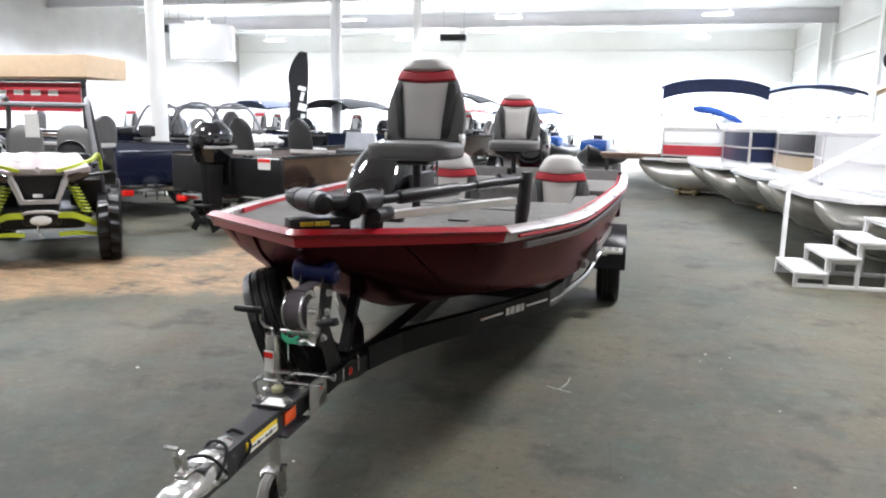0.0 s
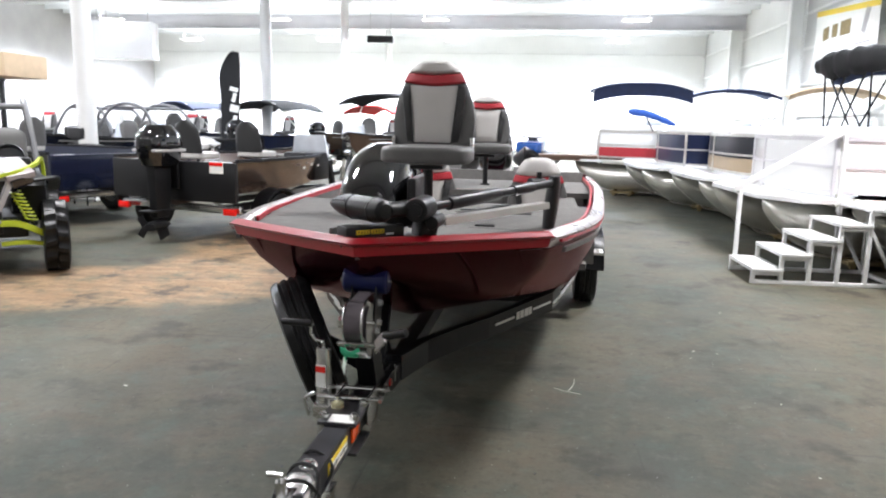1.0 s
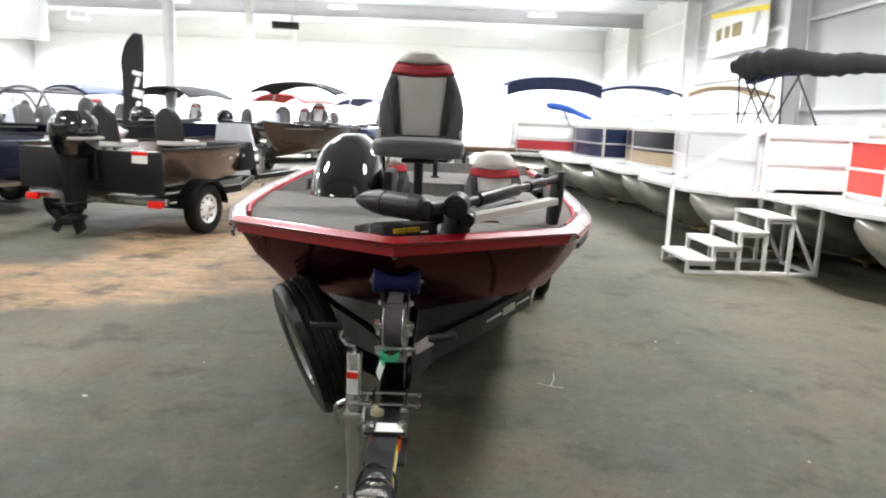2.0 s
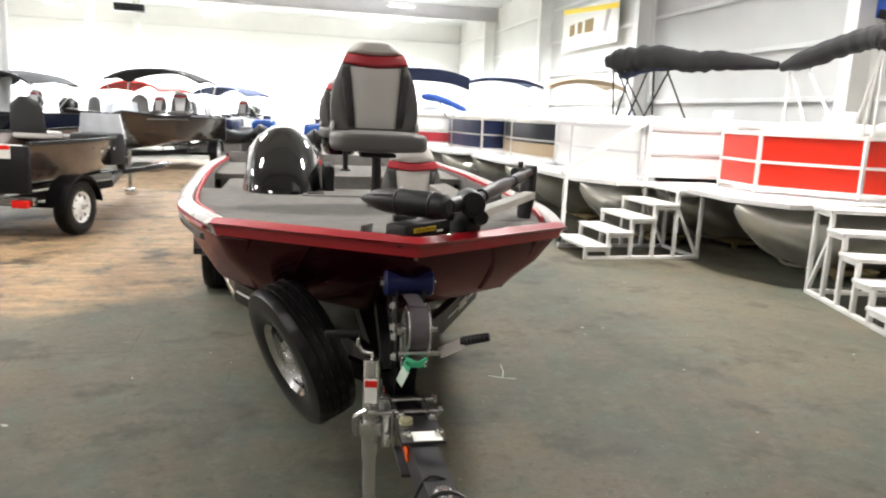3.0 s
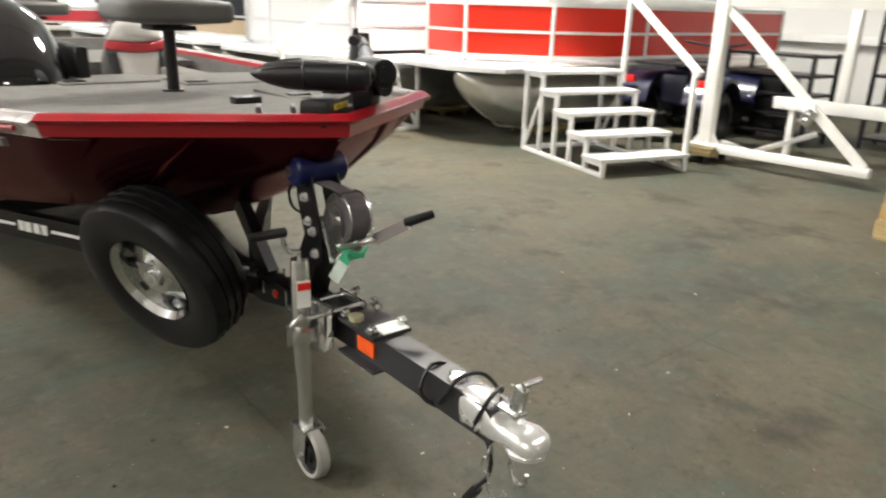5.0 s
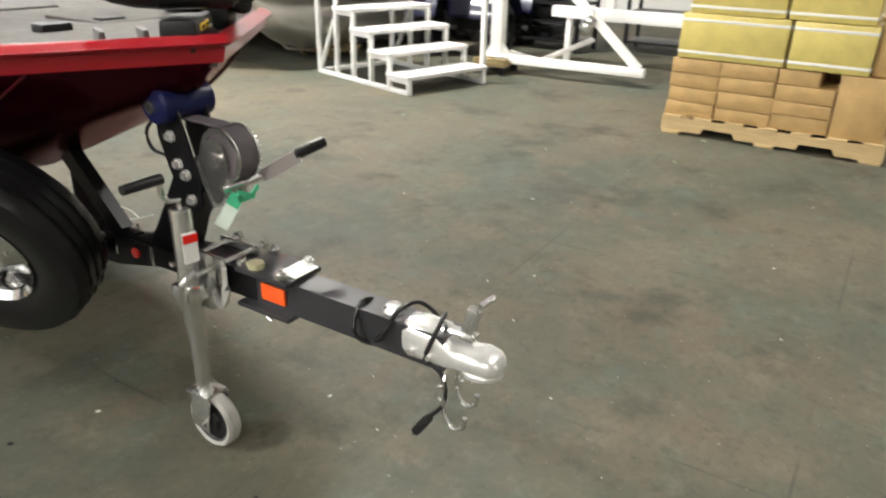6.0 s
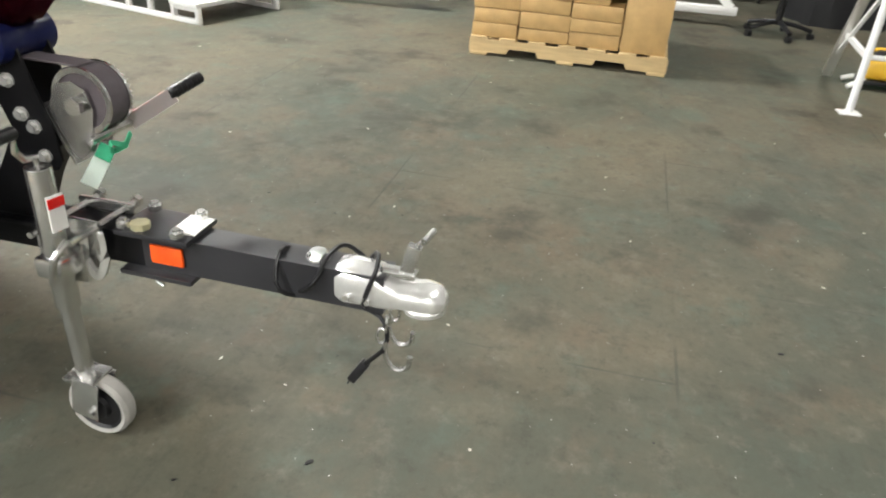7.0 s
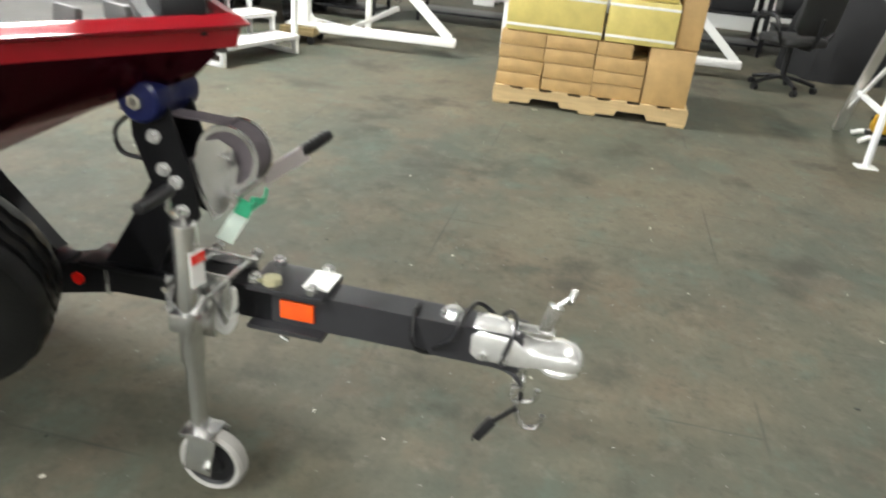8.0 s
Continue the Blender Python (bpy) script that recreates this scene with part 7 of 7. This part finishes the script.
    for y, z in ((-0.1, 1.68), (0.75, 1.70)):
        part("cage_cross_bar", cyl(B(), (-0.46, y, z), (0.46, y, z), 0.03, n=8), M_CAGE, t)
    part("price_tag", box(B(), (-0.1, -0.35, 1.45), (0.14, 0.006, 0.26)), M_PAPER, t, "white price card")
    part("tag_string", cyl(B(), (-0.1, -0.35, 1.58), (-0.1, -0.1, 1.68), 0.003, n=6), M_PAPER, t)
    part("cargo_bed", box(B(), (0, 1.15, 0.86), (1.05, 0.7, 0.2), bevel=0.03), M_BLACK, t)
    return t


buggy(pose(-4.865, 7.56, 0, 0, 0, 32) @ Matrix.Scale(0.94, 4), M_LIME, "silver off-road buggy with lime springs and black knobbly tyres")
for x, y, a in ((-7.7, 16.2, 70), (-6.0, 14.6, 65)):
    buggy(pose(x, y, 0, 0, 0, a), M_STEEL_G, "dark grey off-road buggy in the far row", full=False)


# ---------------- quad bike ----------------
def quad(m):
    t = thing("quad_bike", m, "blue quad bike with black tyres, parked under the boat", "quad bike")
    for s in (1, -1):
        for y in (-0.6, 0.6):
            knobby(t, pose(s * 0.42, y, 0.3), R=0.3, w=0.22)
        for y in (-0.6, 0.6):
            rows = []
            for i in range(9):
                a = math.radians(15 + 150 * i / 8)
                yy, z = y + 0.40 * math.cos(a), 0.38 + 0.37 * math.sin(a)
                rows.append([(s * 0.2, yy, z + 0.02), (s * 0.56, yy, z), (s * 0.57, yy, z - 0.05), (s * 0.2, yy, z - 0.02)])
            bm = B()
            grid_faces(bm, rows)
            part("fender", bm, M_ATVBLUE, t, "blue plastic fender")
        part("tail_light", box(B(), (s * 0.42, -0.97, 0.69), (0.14, 0.06, 0.08), bevel=0.02), M_REDLENS, t, "red tail light")
    part("body", box(B(), (0, 0, 0.6), (0.34, 1.5, 0.36), bevel=0.08, seg=3), M_ATVBLUE, t)
    part("seat", cushion(B(), (0, -0.15, 0.84), (0.32, 0.7, 0.12)), M_VINYL_D, t)
    part("rack", box(B(), (0, -0.72, 0.86), (0.8, 0.42, 0.03), bevel=0.01), M_BLACK, t)
    part("handlebar", pipe(B(), [(-0.36, 0.32, 1.06), (-0.12, 0.4, 1.02), (0.12, 0.4, 1.02), (0.36, 0.32, 1.06)], 0.014, 8, smooth=3), M_BLACK, t)
    part("engine", box(B(), (0, 0.05, 0.38), (0.4, 0.6, 0.3), bevel=0.04), M_BLACK, t)


quad(pose(6.73, 5.0, 0, 0, 0, -85))


# ---------------- personal watercraft ----------------
def watercraft(m, paint, label):
    t = thing("watercraft", m, label, "watercraft", group="personal watercraft")
    rows = []
    for i in range(13):
        k = i / 12
        w = 0.52 * (1 - max(0, (k - 0.5) / 0.5) ** 2.2) + 0.02
        y = 2.9 * k
        rise = 0.35 * max(0, k - 0.5) ** 2 * 2
        rows.append([(w * math.copysign(abs(math.cos(a)) ** 0.7, math.cos(a)), y, 0.62 + rise + 0.2 * math.sin(a) * (1 if math.sin(a) > 0 else 1.2)) for a in [math.tau * j / 18 for j in range(18)]])
    bm = B()
    grid_faces(bm, rows)
    part("hull", bm, M_BLACK, t)
    part("deck", cushion(B(), (0, 1.9, 0.95), (0.7, 1.3, 0.34), puff=0.3), paint, t, "glossy coloured hood")
    part("seat", cushion(B(), (0, 0.75, 0.98), (0.36, 1.3, 0.28), puff=0.3), M_VINYL_D, t)
    part("handlebar", pipe(B(), [(-0.36, 1.55, 1.22), (0, 1.65, 1.2), (0.36, 1.55, 1.22)], 0.02, 8, smooth=3), M_BLACK, t)
    part("steering_cowl", box(B(), (0, 1.72, 1.12), (0.24, 0.3, 0.2), bevel=0.05), M_BLACK, t)
    for y in (0.6, 2.0):
        part("cradle", box(B(), (0, y, 0.21), (0.9, 0.12, 0.42), bevel=0.02), M_STEEL_G, t)
    return t


for x, y, a, p in ((2.0, 20.2, 165, M_PWC), (0.9, 23.6, 165, M_PWC), (0.1, 25.4, 160, M_PANWHITE), (-0.3, 22.6, 165, M_PANNAVY)):
    watercraft(pose(x, y, 0, 0, 0, a) @ pose(0, -1.4, 0), p, "personal watercraft with a bright glossy hood on a cradle")


# ---------------- table, kiosk, flag, banners, hung units ----------------
def table(m):
    t = thing("table", m, "brown-topped folding table with dark legs", "table")
    part("tabletop", box(B(), (0, 0, 0.85), (1.9, 0.8, 0.05), bevel=0.008), M_TABLE, t)
    part("apron", box(B(), (0, 0, 0.79), (1.8, 0.7, 0.07), bevel=0.006), M_TABLE, t)
    for x in (-0.8, 0.8):
        for y in (-0.3, 0.3):
            part("leg", box(B(), (x, y, 0.38), (0.07, 0.07, 0.76), bevel=0.005), M_BLACK, t)


table(pose(2.75, 17.0, 0, 0, 0, -6))


def kiosk(m):
    t = thing("sales_counter", m, "service counter under a tan canopy with a red sign board", "counter")
    part("canopy", box(B(), (0, 0, 2.4), (5.2, 1.2, 0.42), bevel=0.02), M_VALANCE, t, "tan fabric valance")
    part("canopy_edge", box(B(), (0, -0.62, 2.12), (5.2, 0.03, 0.05), bevel=0.008), M_BLACK, t)
    part("counter", box(B(), (0, 0.1, 0.53), (4.8, 0.7, 1.06), bevel=0.02), M_PANWHITE, t)
    part("counter_top", box(B(), (0, 0.1, 1.08), (4.95, 0.82, 0.04), bevel=0.008), M_TABLE, t)
    for x in (-2.4, 0.2, 2.4):
        part("post", box(B(), (x, -0.45, 1.08), (0.07, 0.07, 2.16), bevel=0.006), M_BLACK, t)
    part("sign_board", box(B(), (1.0, -0.3, 1.82), (2.4, 0.05, 0.56), bevel=0.006), M_VINYL_R, t, "red sign board")
    part("screen", box(B(), (-0.45, -0.35, 1.72), (0.42, 0.05, 0.27), bevel=0.01), M_BLACK, t)
    for k in range(4):
        part("white_mark", box(B(), (0.4 + 0.4 * k, -0.33, 1.9), (0.22, 0.006, 0.1)), M_PAPER, t)


kiosk(pose(-10.7, 14.0, 0, 0, 0, -4))


def stool(m):
    t = thing("bar_stool", m, "dark padded bar stool with metal legs", "stool", group="stools")
    part("seat", cushion(B(), (0, 0, 0.98), (0.42, 0.42, 0.12)), M_VINYL_D, t)
    part("backrest", cushion(B(), (0, 0.2, 1.22), (0.42, 0.08, 0.22)), M_VINYL_D, t)
    for x in (-0.16, 0.16):
        for y in (-0.16, 0.16):
            part("leg", cyl(B(), (x * 1.2, y * 1.2, 0), (x, y, 0.94), 0.014, n=8), M_BLACK, t)


stool(pose(-6.4, 12.6, 0, 0, 0, 150))
stool(pose(-6.9, 13.4, 0, 0, 0, 170))


def feather_flag(m):
    t = thing("feather_flag", m, "tall black feather flag with white lettering shapes", "flag")
    part("base", lathe(B(), [(0.25, 0), (0.25, 0.04), (0.05, 0.07), (0.03, 0.3)], 20), M_BLACK, t)
    part("pole", pipe(B(), [(0, 0, 0.05), (0, 0, 2.2), (0.06, 0, 2.75), (0.3, 0, 3.15), (0.5, 0, 3.1)], 0.012, 6, smooth=5), M_BLACK, t)
    rows = []
    for i in range(15):
        z = 0.75 + 2.4 * i / 14
        left = 0.02 + (0.28 * ((z - 2.5) / 0.65) ** 2.2 if z > 2.5 else 0)
        right = 0.50 + 0.02 * math.sin(z * 3)
        rows.append([(left + (right - left) * k / 4, 0.03 * math.sin(z * 4 + k), z) for k in range(5)] + [(left + (right - left) * k / 4, 0.03 * math.sin(z * 4 + k) + 0.004, z) for k in range(4, -1, -1)])
    bm = B()
    grid_faces(bm, rows)
    part("cloth", bm, M_CANVAS_K, t, "black printed cloth")
    for z, h, w in ((2.25, 0.10, 0.20), (2.05, 0.22, 0.09), (1.78, 0.18, 0.22), (1.5, 0.22, 0.10), (1.25, 0.16, 0.2)):
        part("white_mark", box(B(), (0.36, -0.036, z), (w, 0.008, h), rot=(0, 14, 0)), M_PAPER, t)


feather_flag(pose(-6.05, 18.4, 0, 0, 0, 8))


def banner(name, c, w, h, field, label, marks):
    """A vinyl banner fixed to the east wall, facing the hall."""
    t = thing(name, HALL @ pose(9.72, c[0], c[1], 0, 0, -90), label, "banner", group="wall banners")
    part("cloth", box(B(), (0, 0, 0), (w, 0.012, h), bevel=0.003), field, t)
    for x, z, a, b, m, r in marks:
        part("mark", box(B(), (x, -0.011, z), (a, 0.008, b), rot=(0, r, 0)), m, t)
    for s in (-1, 1):
        part("rope", cyl(B(), (s * w / 2, 0, h / 2), (s * (w / 2 + 0.25), 0.1, h / 2 + 0.2), 0.008, n=6), M_PAPER, t)


banner("wall_banner", (25.9, 4.85), 5.0, 1.5, M_BANNER, "white vinyl banner with a yellow top band and pale shapes",
       [(0, 0.58, 5.0, 0.18, M_YELLOW, 4), (-1.5, -0.02, 0.5, 0.42, M_OLDWOOD, -6), (-0.75, 0.0, 0.45, 0.42, M_OLDWOOD, 0), (0.1, 0.0, 0.8, 0.46, M_OLDWOOD, 0), (1.6, 0.05, 0.3, 0.8, M_STEEL_G, 20), (0.2, -0.62, 3.6, 0.05, M_STEEL_G, 0)])
banner("blue_banner", (11.2, 3.95), 2.4, 0.75, M_CANVAS_B, "bright blue banner with a black wavy lower edge",
       [(-1.0 + 0.25 * k, -0.34 + 0.05 * math.sin(k * 1.4), 0.27, 0.16, M_CANVAS_K, 14 * math.cos(k * 1.4)) for k in range(9)])


def hung_unit(m, s, material, label, drop):
    t = thing("hung_unit", m, label, "heater", group="hung units")
    part("casing", box(B(), (0, 0, 0), s, bevel=0.03), material, t)
    for k in range(5 if material == M_BLACK else 0):
        part("louvre", box(B(), (0, -s[1] / 2 - 0.01, -s[2] * 0.35 + k * s[2] * 0.17), (s[0] * 0.85, 0.02, s[2] * 0.1), rot=(25, 0, 0)), material, t)
    for x in (-1, 1):
        part("rod", cyl(B(), (x * s[0] * 0.4, 0, s[2] / 2), (x * s[0] * 0.4, 0, drop), 0.012, n=6), M_STEEL_G, t)


hung_unit(pose(-10.0, 21.8, 3.72, 0, 0, 6), (1.8, 0.7, 1.05), M_PANWHITE, "white unit heater hung from the roof", 3.57)
hung_unit(pose(-4.0, 35.0, 5.35, 0, 0, 0), (1.2, 0.6, 0.3), M_BLACK, "dark fan unit hung from the roof", 1.94)
hung_unit(pose(-14.5, 29.0, 5.0, 0, 0, 0), (1.2, 0.6, 0.3), M_BLACK, "dark fan unit hung from the roof", 2.29)

bm = B()
pipe(bm, [(5.3, 4.2, 2.35), (5.15, 4.0, 1.95), (5.3, 3.6, 1.78), (5.7, 3.0, 1.9), (5.93, 1.6, 2.3)], 0.012, 6, smooth=6)
solid("air_hose", bm, M_CANVAS_B, pose(0, 0, 0), "blue air hose hung between the lift stands", "hose")


# ---------------- grit on the floor ----------------
def grit(name, count, material, label, seed):
    """Small chips and flakes lying about; too many and too small to count."""
    rnd = random.Random(seed)
    V, F = [], []
    for _ in range(count):
        x, y = rnd.uniform(-2.6, 4.2), rnd.uniform(0.2, 6.5)
        r = rnd.uniform(0.002, 0.006) * (2.0 if rnd.random() < 0.12 else 1.0)
        a0, n, i0 = rnd.uniform(0, 6.28), rnd.randint(4, 6), len(V)
        long = rnd.uniform(1.0, 2.4)
        for z in (0.0005, rnd.uniform(0.0015, 0.003)):
            for k in range(n):
                a = math.tau * k / n + rnd.uniform(-0.3, 0.3)
                px, py = r * long * math.cos(a), r * math.sin(a)
                V.append((x + px * math.cos(a0) - py * math.sin(a0), y + px * math.sin(a0) + py * math.cos(a0), z))
        F.append([i0 + n + k for k in range(n)])
        for k in range(n):
            F.append([i0 + k, i0 + (k + 1) % n, i0 + n + (k + 1) % n, i0 + n + k])
    me = bpy.data.meshes.new(name)
    me.from_pydata(V, [], F)
    me.materials.append(material)
    ob = new(name, me)
    tagged(ob, label, "debris", kind="stuff")


grit("pale_chips", 55, M_GRIT, "pale flakes and paper scraps scattered on the floor", 5)
grit("dark_chips", 150, M_RUBBER, "dark crumbs of dirt scattered on the floor", 8)


def floor_scratch(pts, w, label):
    """A thin scraped line in the floor's paint."""
    bm = B()
    pipe(bm, [(x, y, 0.0008) for x, y in pts], 0, smooth=4, flat=(w, 0.0016))
    solid("floor_scratch", bm, M_GRIT, pose(0, 0, 0), label, "scratch", group="floor scratches", smooth=0)


floor_scratch([(0.66, 4.24), (0.73, 4.19), (0.80, 4.16)], 0.0045, "pale scraped line in the floor paint")
floor_scratch([(0.735, 4.2), (0.78, 4.30), (0.80, 4.40)], 0.004, "short pale scrape branching off another")


# ---------------- board and bin by the work platform ----------------
bm = B()
slab(bm, [(2.81, -0.35), (2.24, -0.30), (2.13, -0.95), (3.05, -1.12)], 0.0, 0.012, bevel=0.003)
solid("foam_board", bm, M_TREAD, pose(0, 0, 0), "pale grey foam board lying flat on the floor", "board", smooth=0)


def plastic_bin(m):
    """A tapered open bin with a rolled rim and ribs."""
    t = thing("plastic_bin", m, "green plastic bin behind the floor machine", "bin")
    rows = []
    for s, z in ((0.82, 0.0), (0.9, 0.15), (1.0, 0.32), (1.06, 0.325), (1.06, 0.345), (0.96, 0.345), (0.86, 0.04), (0.02, 0.035)):
        rows.append([(0.2 * s * math.copysign(abs(math.cos(a)) ** 0.45, math.cos(a)), 0.15 * s * math.copysign(abs(math.sin(a)) ** 0.45, math.sin(a)), z) for a in [math.tau * j / 28 for j in range(28)]])
    bm = B()
    grid_faces(bm, rows)
    part("tub", bm, M_GREEN, t)
    for x in (-0.1, 0.0, 0.1):
        part("rib", box(B(), (x, -0.142, 0.17), (0.015, 0.012, 0.26), rot=(-5, 0, 0), bevel=0.003), M_GREEN, t)


plastic_bin(pose(4.30, -1.10, 0, 0, 0, 85))
